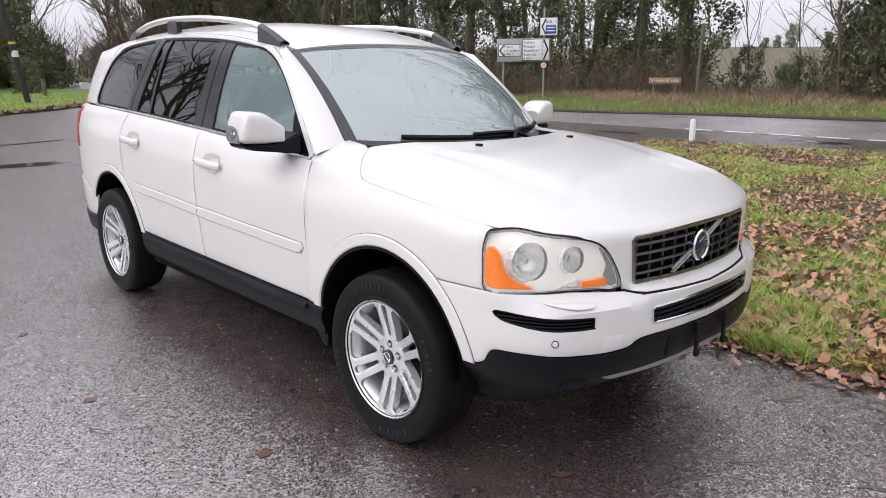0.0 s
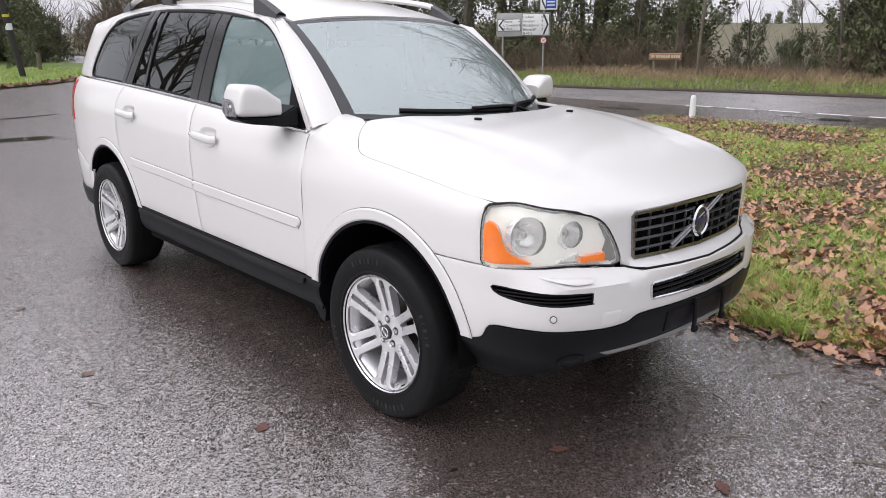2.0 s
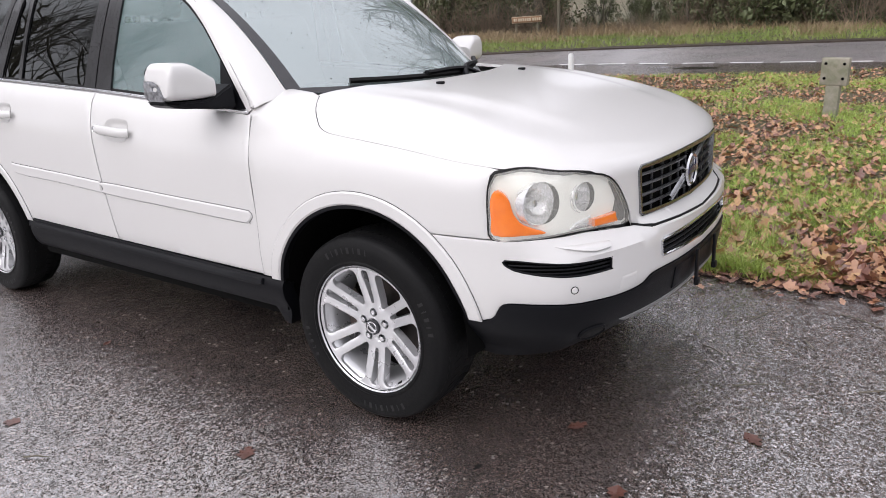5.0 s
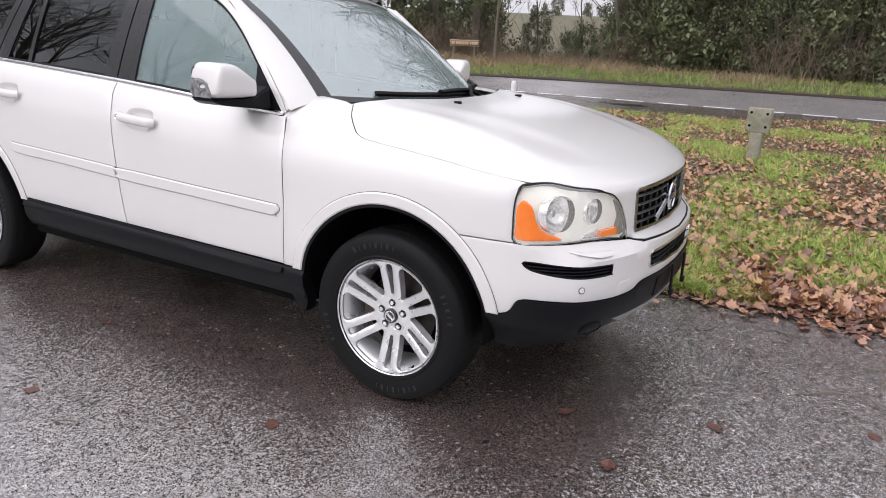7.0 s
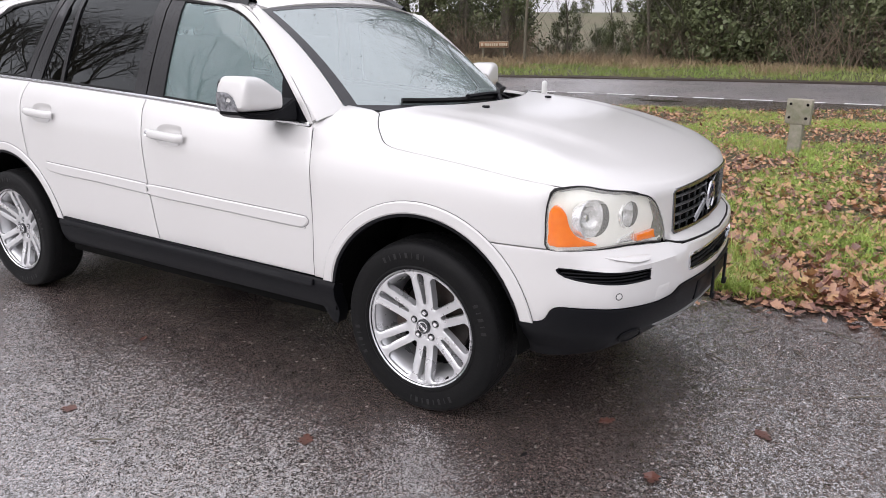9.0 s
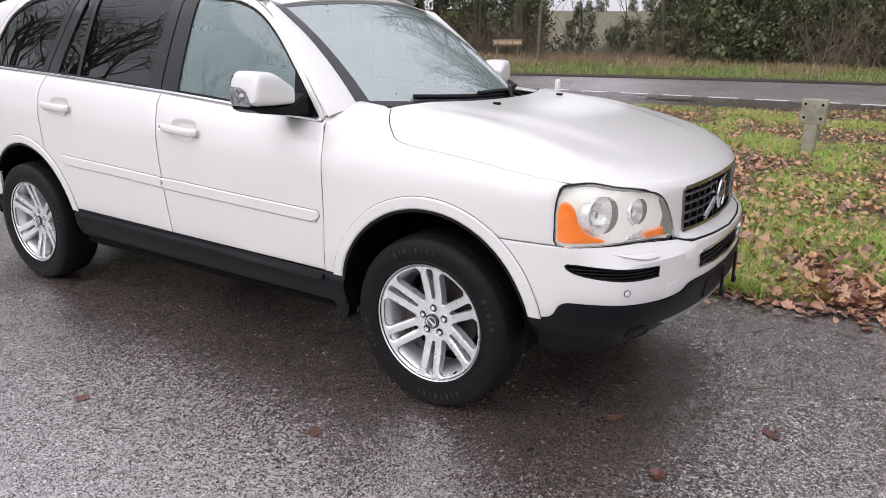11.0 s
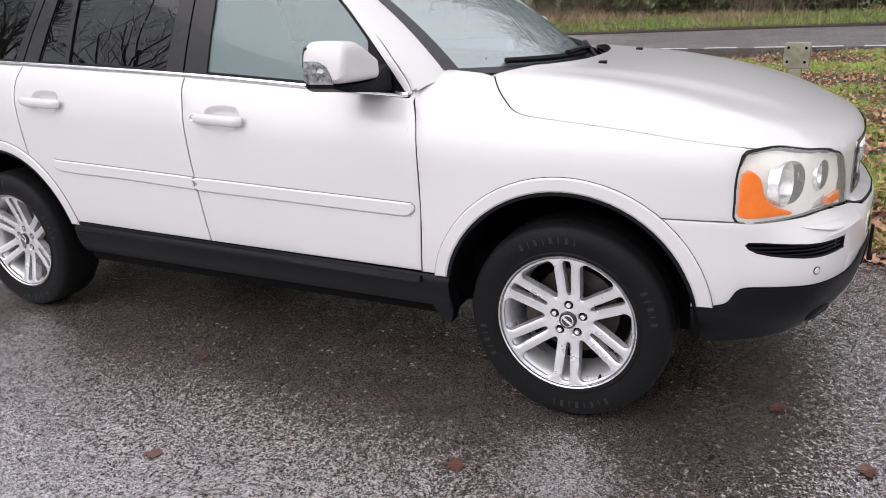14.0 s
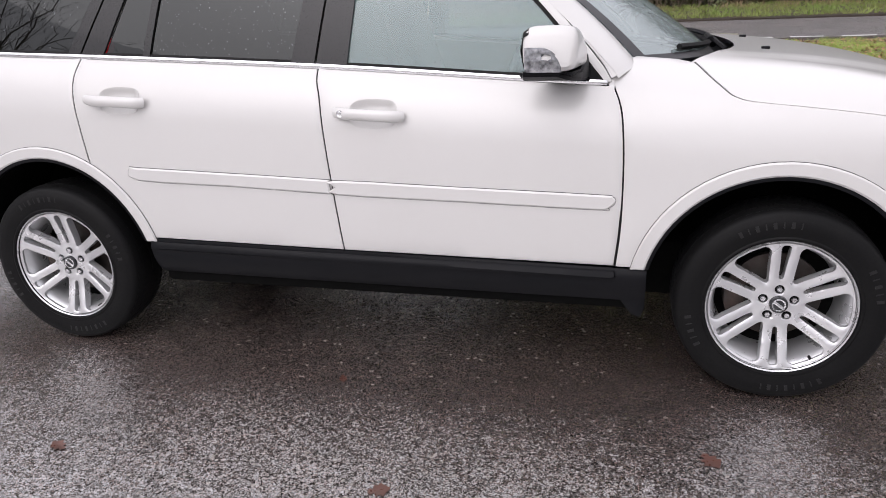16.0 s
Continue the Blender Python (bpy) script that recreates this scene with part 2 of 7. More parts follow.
TARMAC = wet_tarmac("wet_driveway_tarmac", (0.36, 0.258, 0.226), (0.028, 0.019, 0.0155), 0.12, 215, 0.40, 0.012, 92.0, 4.6)
ROADMAT = wet_tarmac("wet_road_asphalt", (0.62, 0.575, 0.575), (0.29, 0.27, 0.275), 0.16, 150, 0.45, 0.0)
LAWN = plain("green_lawn", (0.12, 0.19, 0.04), (0.16, 0.20, 0.06), 0.85, 0, 0, 0.6, 30, 0.03, 0.3)
SOIL = plain("damp_soil", (0.05, 0.035, 0.024), (0.03, 0.022, 0.016), 0.8, 0, 0, 2, 30, 0.02, 0.3)
TURF = plain("winter_turf", (0.085, 0.065, 0.036), (0.08, 0.085, 0.034), 0.85, 0, 0, 0.9, 30, 0.03, 0.3)
FIELD = plain("far_field", (0.085, 0.088, 0.036), (0.115, 0.09, 0.05), 0.9, 0, 0, 0.05, 0.6, 0, 0.15)
BLADE = plain("grass_blade", (0.28, 0.47, 0.07), (0.43, 0.50, 0.12), 0.5, 0, 0, 0.8, 12, 0, 0.1, 0.5)
ROUGHGRASS = plain("roadside_grass_blade", (0.19, 0.32, 0.055), (0.28, 0.31, 0.09), 0.6, 0, 0, 0.8, 12, 0, 0.1, 0.6)
DRYGRASS = plain("dead_grass", (0.42, 0.33, 0.20), (0.32, 0.23, 0.13), 0.8, 0, 0, 0.8, 12, 0, 0.1, 0.6)
LEAFLIT = plain("fallen_leaf", (0.41, 0.175, 0.10), (0.61, 0.36, 0.22), 0.36, 0, 0, 9.0, 60, 0, 0.2, 0.85)
LEAFTAN = plain("tan_leaf", (0.60, 0.38, 0.19), (0.50, 0.26, 0.12), 0.5, 0, 0, 9.0, 60, 0, 0.2, 0.6)
LEAFDARK = plain("sodden_leaf", (0.23, 0.10, 0.07), (0.15, 0.075, 0.055), 0.3, 0, 0, 2.0, 60, 0, 0.15, 0.3)
IVY = plain("ivy_leaf", (0.105, 0.135, 0.055), (0.15, 0.165, 0.075), 0.5, 0, 0, 0.5, 6, 0, 0.2, 0.7, spec=0.4)
BARK = plain("wet_bark", (0.14, 0.12, 0.09), (0.09, 0.085, 0.06), 0.8, 0, 0, 1.5, 25, 0.01, 0.3)
TWIG = plain("dead_scrub", (0.27, 0.20, 0.14), (0.18, 0.14, 0.10), 0.85, 0, 0, 1.0, 10, 0, 0.2, 0.5)
CONCRETE = plain("lichen_concrete", (0.36, 0.33, 0.27), (0.20, 0.21, 0.13), 0.85, 0, 0, 12, 120, 0.004, 0.3)
WOODPOST = plain("weathered_wood", (0.16, 0.14, 0.10), (0.11, 0.10, 0.07), 0.85, 0, 0, 6, 90, 0.003, 0.25)
POLEMAT = plain("creosoted_pole", (0.028, 0.025, 0.024), (0.02, 0.018, 0.017), 0.7, 0, 0, 3, 60, 0.003, 0.2)
WHITEP = plain("white_plastic", (0.75, 0.76, 0.75), (0.66, 0.67, 0.65), 0.4, 0, 0, 8, 90, 0, 0.12)
LINEP = plain("worn_road_paint", (0.8, 0.8, 0.78), (0.55, 0.55, 0.54), 0.5, 0, 0, 5, 60, 0.001, 0.3)
SIGNW = plain("sign_white", (0.72, 0.73, 0.71), (0.66, 0.67, 0.65), 0.4, 0, 0, 3, 80, 0, 0.06)
SIGNGREY = plain("sign_grey_back", (0.33, 0.34, 0.33), (0.28, 0.29, 0.28), 0.5, 0, 0, 4, 80, 0, 0.1)
SIGNK = plain("sign_black", (0.015, 0.015, 0.016), (0.02, 0.02, 0.02), 0.45)
SIGNB = plain("sign_blue", (0.02, 0.08, 0.34), (0.02, 0.07, 0.3), 0.4)
SIGNR = plain("sign_red", (0.5, 0.03, 0.03), (0.45, 0.03, 0.03), 0.4)
GALV = plain("galvanised_post", (0.35, 0.35, 0.34), (0.27, 0.27, 0.26), 0.5, 0.5, 0, 8, 90, 0, 0.1)
OAKB = plain("brown_sign_board", (0.30, 0.17, 0.09), (0.22, 0.12, 0.065), 0.7, 0, 0, 5, 60, 0.002, 0.15)
PUDDLE = plain("standing_water", (0.03, 0.03, 0.03), (0.04, 0.038, 0.035), 0.06, 0, 0, 2, 9, 0.001, 0.1)
SODDEN = plain("flat_sodden_leaf", (0.14, 0.06, 0.045), (0.09, 0.045, 0.035), 0.3, 0, 0, 12.0, 60, 0, 0.2, 0.3)
YELLOW = plain("yellow_label", (0.6, 0.5, 0.05), None, 0.5)


# ---- building helpers ----
def part(name, bm, material, parent=None, label=""):
    me = bpy.data.meshes.new(name)
    bm.to_mesh(me)
    bm.free()
    for f in me.polygons:
        f.use_smooth = True
    me.set_sharp_from_angle(angle=radians(38))
    mats = material if isinstance(material, (list, tuple)) else [material]
    for q in mats:
        me.materials.append(q)
    ob = new(name, me)
    ob.parent = parent
    if label:
        ob["label"] = label
    return ob


def thing(name, label, category, m=None, group="", kind=""):
    e = new(name)
    e.empty_display_size = 0.2
    if m:
        e.matrix_basis = m
    return tagged(e, label, category, group, kind)


def mirrored(bm):
    b = bm.copy()
    for v in b.verts:
        v.co.y = -v.co.y
    bmesh.ops.reverse_faces(b, faces=b.faces[:])
    return b


def spl(pts):
    """Monotone smooth curve through a few (x, y) pairs."""
    xs, ys = np.array([p[0] for p in pts], float), np.array([p[1] for p in pts], float)
    h, d = np.diff(xs), np.diff(ys) / np.diff(xs)
    m = np.zeros(len(xs))
    m[0], m[-1] = d[0], d[-1]
    for i in range(1, len(xs) - 1):
        if d[i - 1] * d[i] > 0:
            a, b = 2 * h[i] + h[i - 1], h[i] + 2 * h[i - 1]
            m[i] = (a + b) / (a / d[i - 1] + b / d[i])

    def f(x):
        x = np.clip(np.asarray(x, float), xs[0], xs[-1])
        i = np.clip(np.searchsorted(xs, x, side="right") - 1, 0, len(h) - 1)
        t = (x - xs[i]) / h[i]
        return ys[i] * (2 * t**3 - 3 * t**2 + 1) + m[i] * h[i] * (t**3 - 2 * t**2 + t) + ys[i + 1] * (3 * t**2 - 2 * t**3) + m[i + 1] * h[i] * (t**3 - t**2)
    return f


def sm(x, a, b):
    t = np.clip((np.asarray(x, float) - a) / (b - a), 0, 1)
    return t * t * (3 - 2 * t)


def catmull(pts, n=8, closed=False):
    """A smooth polyline through points."""
    P = [np.array(p, float) for p in pts]
    k = len(P)
    out = []
    for i in range(k if closed else k - 1):
        a, b = P[i], P[(i + 1) % k]
        p0 = P[i - 1] if closed or i > 0 else 2 * a - b
        p3 = P[(i + 2) % k] if closed or i + 2 < k else 2 * b - a
        for j in range(n):
            t = j / n
            out.append(0.5 * (2 * a + (b - p0) * t + (2 * p0 - 5 * a + 4 * b - p3) * t**2 + (3 * a - p0 - 3 * b + p3) * t**3))
    if not closed:
        out.append(P[-1])
    return out


def arc(cx, cy, r, a0, a1, n=24):
    return [(cx + r * math.cos(radians(a0 + (a1 - a0) * i / n)), cy + r * math.sin(radians(a0 + (a1 - a0) * i / n))) for i in range(n + 1)]


def inside(poly, q):
    x, y = q[:, 0], q[:, 1]
    r = np.zeros(len(q), bool)
    p = np.asarray(poly, float)
    for (x0, y0), (x1, y1) in zip(p, np.roll(p, -1, 0)):
        c = (y0 > y) != (y1 > y)
        if y1 != y0:
            r ^= c & (x < (x1 - x0) * (y - y0) / (y1 - y0) + x0)
    return r


def fine(poly, step):
    out = []
    p = [np.array(q, float)[:2] for q in poly]
    for a, b in zip(p, p[1:] + p[:1]):
        k = max(1, int(math.ceil(np.linalg.norm(b - a) / step)))
        if np.linalg.norm(b - a) < 1e-6:
            continue
        out += [a + (b - a) * i / k for i in range(k)]
    return out


def offset(poly, d):
    """The outline moved d inwards (counter-clockwise or not)."""
    p = np.array(poly, float)
    area = 0.5 * np.sum(p[:, 0] * np.roll(p[:, 1], -1) - np.roll(p[:, 0], -1) * p[:, 1])
    t = np.roll(p, -1, 0) - np.roll(p, 1, 0)
    t /= np.maximum(np.linalg.norm(t, axis=1, keepdims=True), 1e-9)
    n = np.stack([-t[:, 1], t[:, 0]], 1) * (1 if area > 0 else -1)
    return p + n * d


def normal_at(surf, u, v, e=0.004):
    n = np.cross(np.array(surf(u + e, v)) - np.array(surf(u - e, v)), np.array(surf(u, v + e)) - np.array(surf(u, v - e)))
    k = np.linalg.norm(n)
    return n / k if k > 1e-12 else np.array((0, 0, 1.0))


def sheet(outline, surf, holes=(), step=0.04, depth=0.014, lift=0.0, roll=0.002, flip=False, bm=None):
    """A panel: the outline (with holes) laid on a surface of two parameters, with a rolled edge turned inwards by depth."""
    loops = [fine(outline, step)] + [fine(h, step) for h in holes]
    pts, edges = [], []
    for lp in loops:
        k = len(pts)
        pts += [Vector(q) for q in lp]
        edges += [(k + i, k + (i + 1) % len(lp)) for i in range(len(lp))]
    nb = len(pts)
    allb = np.array([tuple(q) for q in pts])
    lo, hi = np.min(loops[0], 0), np.max(loops[0], 0)
    gx, gy = np.meshgrid(np.arange(lo[0] + step / 2, hi[0], step), np.arange(lo[1] + step / 2, hi[1], step))
    q = np.stack([gx.ravel(), gy.ravel()], 1)
    ring = offset(loops[0], min(0.006, step * 0.3)) if roll else np.zeros((0, 2))
    if len(q):
        keep = inside(loops[0], q)
        for lp in loops[1:]:
            keep &= ~inside(lp, q)
        q = q[keep]
    if len(q):
        q = q[np.array([np.min(np.hypot(*(allb - a).T)) > step * 0.45 for a in q], bool)]
    if len(ring):
        good = inside(loops[0], ring)
        for h in loops[1:]:
            good &= ~inside(h, ring)
        links = [(i, (i + 1) % len(ring)) for i in range(len(ring)) if good[i] and good[(i + 1) % len(ring)]]
        order = np.cumsum(good) - 1
        edges += [(nb + int(order[i]), nb + int(order[j])) for i, j in links]
        ring = ring[good]
    extra = [Vector(a) for a in np.vstack([ring, q])] if len(ring) + len(q) else []
    vs, es, fs, ov, oe, of = mathutils_cdt(pts + extra, edges, [], 0, 1e-6, True)
    V = np.array([tuple(v) for v in vs])
    cen = np.array([V[list(f)].mean(0) for f in fs])
    ok = inside(loops[0], cen)
    for lp in loops[1:]:
        ok &= ~inside(lp, cen)
    bm = bm or bmesh.new()
    isb = [any(o < nb for o in orig) for orig in ov]
    made, low = {}, {}

    def vert(i):
        if i not in made:
            u, v = V[i]
            n = normal_at(surf, u, v) * (-1 if flip else 1)
            c = np.array(surf(u, v)) + n * (lift - (roll if isb[i] else 0))
            made[i] = bm.verts.new(c)
            low[i] = c - n * depth
        return made[i]
    count = {}
    for f, k in zip(fs, ok):
        if not k:
            continue
        f = list(f)
        a = V[f]
        if (a[1][0] - a[0][0]) * (a[2][1] - a[0][1]) - (a[2][0] - a[0][0]) * (a[1][1] - a[0][1]) < 0:
            f.reverse()
        if flip:
            f.reverse()
        try:
            bm.faces.new([vert(i) for i in f])
        except ValueError:
            continue
        for i, j in zip(f, f[1:] + f[:1]):
            count[(i, j)] = 1
    if depth:
        lows = {}
        for (i, j) in list(count):
            if (j, i) not in count:
                for k in (i, j):
                    if k not in lows:
                        lows[k] = bm.verts.new(low[k])
                bm.faces.new((made[j], made[i], lows[i], lows[j]))
    return bm


def tube(bm, path, radius, sides=8, cap=True, flat=1.0):
    """A round bar along a path; radius may be a number or a list."""
    P = [Vector(p) for p in path]
    rs = radius if isinstance(radius, (list, tuple)) else [radius] * len(P)
    rings = []
    up = Vector((0, 0, 1))
    for i, p in enumerate(P):
        t = (P[min(i + 1, len(P) - 1)] - P[max(i - 1, 0)]).normalized()
        if abs(t.dot(up)) > 0.95:
            up = Vector((1, 0, 0)) if abs(t.x) < 0.9 else Vector((0, 1, 0))
        a = t.cross(up).normalized()
        b = t.cross(a).normalized()
        rings.append([bm.verts.new(p + (a * math.cos(2 * math.pi * k / sides) + b * math.sin(2 * math.pi * k / sides) * flat) * rs[i]) for k in range(sides)])
    for r0, r1 in zip(rings, rings[1:]):
        for k in range(sides):
            bm.faces.new((r0[k], r1[k], r1[(k + 1) % sides], r0[(k + 1) % sides]))
    if cap:
        bm.faces.new(rings[0])
        bm.faces.new(rings[-1][::-1])
    return bm


def revolve(profile, segs=48, axis="y", centre=(0, 0, 0), bm=None, closed=False):
    """Profile of (radius, along) pairs turned round an axis."""
    bm = bm or bmesh.new()
    rings = []
    for i in range(segs):
        a = 2 * math.pi * i / segs
        ring = []
        for r, h in profile:
            p = (r * math.cos(a), h, r * math.sin(a)) if axis == "y" else (r * math.cos(a), r * math.sin(a), h) if axis == "z" else (h, r * math.cos(a), r * math.sin(a))
            ring.append(bm.verts.new(Vector(p) + Vector(centre)))
        rings.append(ring)
    k = len(profile)
    for i in range(segs):
        a, b = rings[i], rings[(i + 1) % segs]
        for j in range(k if closed else k - 1):
            q = (a[j], a[(j + 1) % k], b[(j + 1) % k], b[j])
            bm.faces.new(q)
    bmesh.ops.remove_doubles(bm, verts=bm.verts[:], dist=1e-6)
    bmesh.ops.recalc_face_normals(bm, faces=bm.faces[:])
    return bm


def block(size, centre=(0, 0, 0), bevel=0.004, bm=None, m=None, segs=2):
    bm = bm or bmesh.new()
    r = bmesh.ops.create_cube(bm, size=1)
    vs = r["verts"]
    for v in vs:
        v.co = Vector((v.co.x * size[0], v.co.y * size[1], v.co.z * size[2]))
    if bevel:
        es = list({e for v in vs for e in v.link_edges})
        vs = list({v for f in bmesh.ops.bevel(bm, geom=es, offset=bevel, segments=segs, affect="EDGES", profile=0.5)["faces"] for v in f.verts} | {v for v in vs if v.is_valid})
    for v in vs:
        if m:
            v.co = m @ v.co
        v.co += Vector(centre)
    return bm


def bridge(bm, rows):
    """Quads between rows of points."""
    vr = [[bm.verts.new(p) for p in r] for r in rows]
    for a, b in zip(vr, vr[1:]):
        for i in range(len(a) - 1):
            bm.faces.new((a[i], a[i + 1], b[i + 1], b[i]))
    return bm

# ---- the car: body surfaces, in the car's own metres (front axle at 0, forward is +x, its left is +y) ----
TILT_CAR = 1.5
CAR_POSE = Matrix.Translation((0, -0.88, 0)) @ Matrix.Rotation(radians(-TILT_CAR), 4, "X") @ Matrix.Translation((0, 0.8506, 0)) @ Matrix.Diagonal((1, 0.98, 1, 1))
car = thing("car", "white pearl five-door estate SUV parked on wet tarmac", "car", CAR_POSE)

PLAN = np.array(catmull([(-3.905, 0), (-3.895, 0.3), (-3.87, 0.57), (-3.8, 0.735), (-3.62, 0.828), (-3.3, 0.870), (-2.857, 0.884), (-2.2, 0.888),
                         (-1.5, 0.889), (-0.8, 0.887), (-0.2, 0.884), (0.2, 0.876), (0.4, 0.861), (0.548, 0.834), (0.66, 0.79), (0.74, 0.73),
                         (0.805, 0.61), (0.862, 0.42), (0.893, 0.22), (0.902, 0)], 40))
PLAN_S = np.concatenate([[0], np.cumsum(np.hypot(*np.diff(PLAN, axis=0).T))])
PLAN_S += -1.5 - np.interp(-1.5, PLAN[:, 0], PLAN_S)
S_NOSE = PLAN_S[-1]
ZS = 0.92


def zs_of(x):
    return 0.92 - 0.045 * (1 - float(sm(x, 0.25, 0.6)))


def at_plan(s):
    """Point on the outline seen from above, and the inward normal, for the right-hand side; mirrored past the nose."""
    m = 1.0
    if s > S_NOSE:
        s, m = 2 * S_NOSE - s, -1.0
    x, y = np.interp(s, PLAN_S, PLAN[:, 0]), np.interp(s, PLAN_S, PLAN[:, 1])
    e = 0.03
    a, b = max(s - e, PLAN_S[0]), min(s + e, S_NOSE)
    tx, ty = np.interp(b, PLAN_S, PLAN[:, 0]) - np.interp(a, PLAN_S, PLAN[:, 0]), np.interp(b, PLAN_S, PLAN[:, 1]) - np.interp(a, PLAN_S, PLAN[:, 1])
    if b >= S_NOSE - 1e-6:
        tx = 0.0
    k = math.hypot(tx, ty)
    return np.array((x, -m * y)), np.array((ty / k, m * tx / k)) * np.array((1, 1))


def s_of(x, y):
    """Outline position nearest to a place on the right-hand side."""
    return PLAN_S[np.argmin(np.hypot(PLAN[:, 0] - x, PLAN[:, 1] - abs(y)))]


belt = spl([(-3.6, 1.245), (-2.65, 1.208), (-1.6, 1.155), (-0.58, 1.087), (-0.3, 1.075)])
side_in = spl([(0.2, 0.06), (0.35, 0.04), (0.47, 0.02), (0.58, 0.010), (0.72, 0.003), (0.84, 0.0), (0.94, 0.003), (1.01, 0.014), (1.07, 0.034), (1.12, 0.061), (1.15, 0.083), (1.2, 0.12)])
front_in = spl([(0.2, 0.085), (0.32, 0.055), (0.42, 0.022), (0.5, 0.008), (0.58, 0.0), (0.92, 0.0)])
hood_line = spl([(-0.6, 1.182), (-0.3, 1.166), (-0.1, 1.151), (0.1, 1.134), (0.3, 1.104), (0.5, 1.057), (0.65, 1.008), (0.75, 0.971), (0.9, 0.931)])
hood_round = spl([(-0.6, 0.31), (-0.2, 0.29), (0.2, 0.25), (0.5, 0.18), (0.9, 0.11)])


def nose_step(s, z):
    x = at_plan(s)[0][0]
    return 0.055 * sm(x, 0.52, 0.8) * sm(z, 0.69, 0.735)


def hood_z(x, y):
    z = hood_line(x) - 0.03 * sm(x, -0.2, 0.6) * (abs(y) / 0.8) ** 2
    crease = np.interp(x, (-0.4, 0.8), (0.6, 0.40))
    return float(z + 0.010 * (1 - sm(abs(y), crease - 0.06, crease + 0.04)) * (1 - sm(x, 0.35, 0.72)) - 0.006 + 0.004 * sm(x, 0.35, 0.72))


def rounded(r, x, zt, zs):
    R = hood_round(x)
    k = min(r / R, 1.0)
    return zs + (zt - zs) * math.sqrt(max(1 - (1 - k) ** 2, 0))


def wall(s, v):
    """Front body: bumper, nose and wings up to the shoulder, then rolling over into the bonnet."""
    p, n = at_plan(s)
    zs = zs_of(p[0])
    z = min(v, zs)
    d = float(front_in(z)) + nose_step(s, z)
    if v <= zs:
        q = p + n * d
        return q[0], q[1], v
    r = v - zs
    q = p + n * (d + r)
    return q[0], q[1], rounded(r, p[0], hood_z(q[0], q[1]), zs)


def flank(s, z):
    """Doors and rear wings up to the belt."""
    p, n = at_plan(s)
    d = float(side_in(z - (float(belt(s)) - 1.15) * sm(z, 0.75, 1.0)))
    q = p + n * d
    return q[0], q[1], z


roof_line = spl([(-3.7, 1.60), (-3.4, 1.68), (-2.9, 1.735), (-2.3, 1.755), (-1.8, 1.742), (-1.4, 1.705), (-1.1, 1.647), (-0.9, 1.59)])
ROOF_ZS = 1.585


def roof_z(x, y):
    return float(roof_line(x)) - 0.055 * (abs(y) / 0.56) ** 2.4


def cabin_y(x, z):
    zb = float(belt(x))
    y0 = np.interp(x, PLAN[:, 0], PLAN[:, 1]) - 0.088
    dz = z - zb
    return y0 - 0.20 * dz - 0.20 * dz * abs(dz)


def cabin(x, v):
    """Cabin side up to ROOF_ZS, then rolling over into the roof."""
    top = min(ROOF_ZS, float(roof_line(x)) - 0.06)
    z = min(v, top)
    y = cabin_y(x, z)
    if v <= top:
        return x, -y, v
    r = v - top
    R = 0.12
    k = min(r / R, 1.0)
    zt = roof_z(x, y - r)
    return x, -(y - r), top + (zt - top) * math.sqrt(max(1 - (1 - k) ** 2, 0))


def screen(y, q):
    """Windscreen: y across, q from 0 at the cowl to 1 at the roof; both bowed."""
    yy = abs(y)
    xb, zb = -0.20 - 0.30 * (yy / 0.66) ** 2.3, 1.125 + 0.02 * (yy / 0.66) ** 2
    k = yy / 0.66
    xt, zt = -0.93 - 0.085 * k**2, 1.592 - 0.035 * k**2
    bow = 0.03 * 4 * q * (1 - q)
    return xb + (xt - xb) * q + bow * 0.55, y * (1 - 0.085 * q), zb + (zt - zb) * q + bow * 0.8


def both(name, bm, material, parent, label=""):
    """The right-hand part and its mirror image."""
    m = mirrored(bm)
    a = part(name, bm, material, parent, label)
    b = part(name, m, material, parent, label)
    return a, b


ARCH_F, ARCH_R = (-0.018, 0.362), (-2.872, 0.376)


def arch(c, r, z0, z1):
    """Points over a wheel arch from the rear, at height z0, to the front, at height z1."""
    a0 = 180 - math.degrees(math.asin(max(min((z0 - c[1]) / r, 1), -1)))
    a1 = math.degrees(math.asin(max(min((z1 - c[1]) / r, 1), -1)))
    return arc(c[0], c[1], r, a0, a1, 30)


# wings
seam = [(0.53, 0.957), (0.36, 0.974), (0.17, 0.999), (0.0, 1.018), (-0.10, 1.028), (-0.165, 1.037), (-0.205, 1.052), (-0.232, 1.073), (-0.265, 1.10), (-0.315, 1.145)]
door_front = [(-0.578, 1.085), (-0.552, 1.02), (-0.540, 0.937), (-0.534, 0.80), (-0.536, 0.61), (-0.549, 0.462)]
door_mid = [(-1.632, 1.154), (-1.630, 1.11), (-1.613, 1.03), (-1.592, 0.78), (-1.568, 0.475)]
door_rear = [(-2.64, 1.206), (-2.66, 1.11), (-2.648, 0.956), (-2.632, 0.80)]
G = 0.0029


def v_of(s, z):
    """Height measured along the skin of the front body, for a true height z."""
    zs = zs_of(at_plan(s)[0][0])
    if z <= zs:
        return z
    lo, hi = zs, zs + 0.3
    for _ in range(30):
        m = (lo + hi) / 2
        lo, hi = (m, hi) if wall(s, m)[2] < z else (lo, m)
    return lo




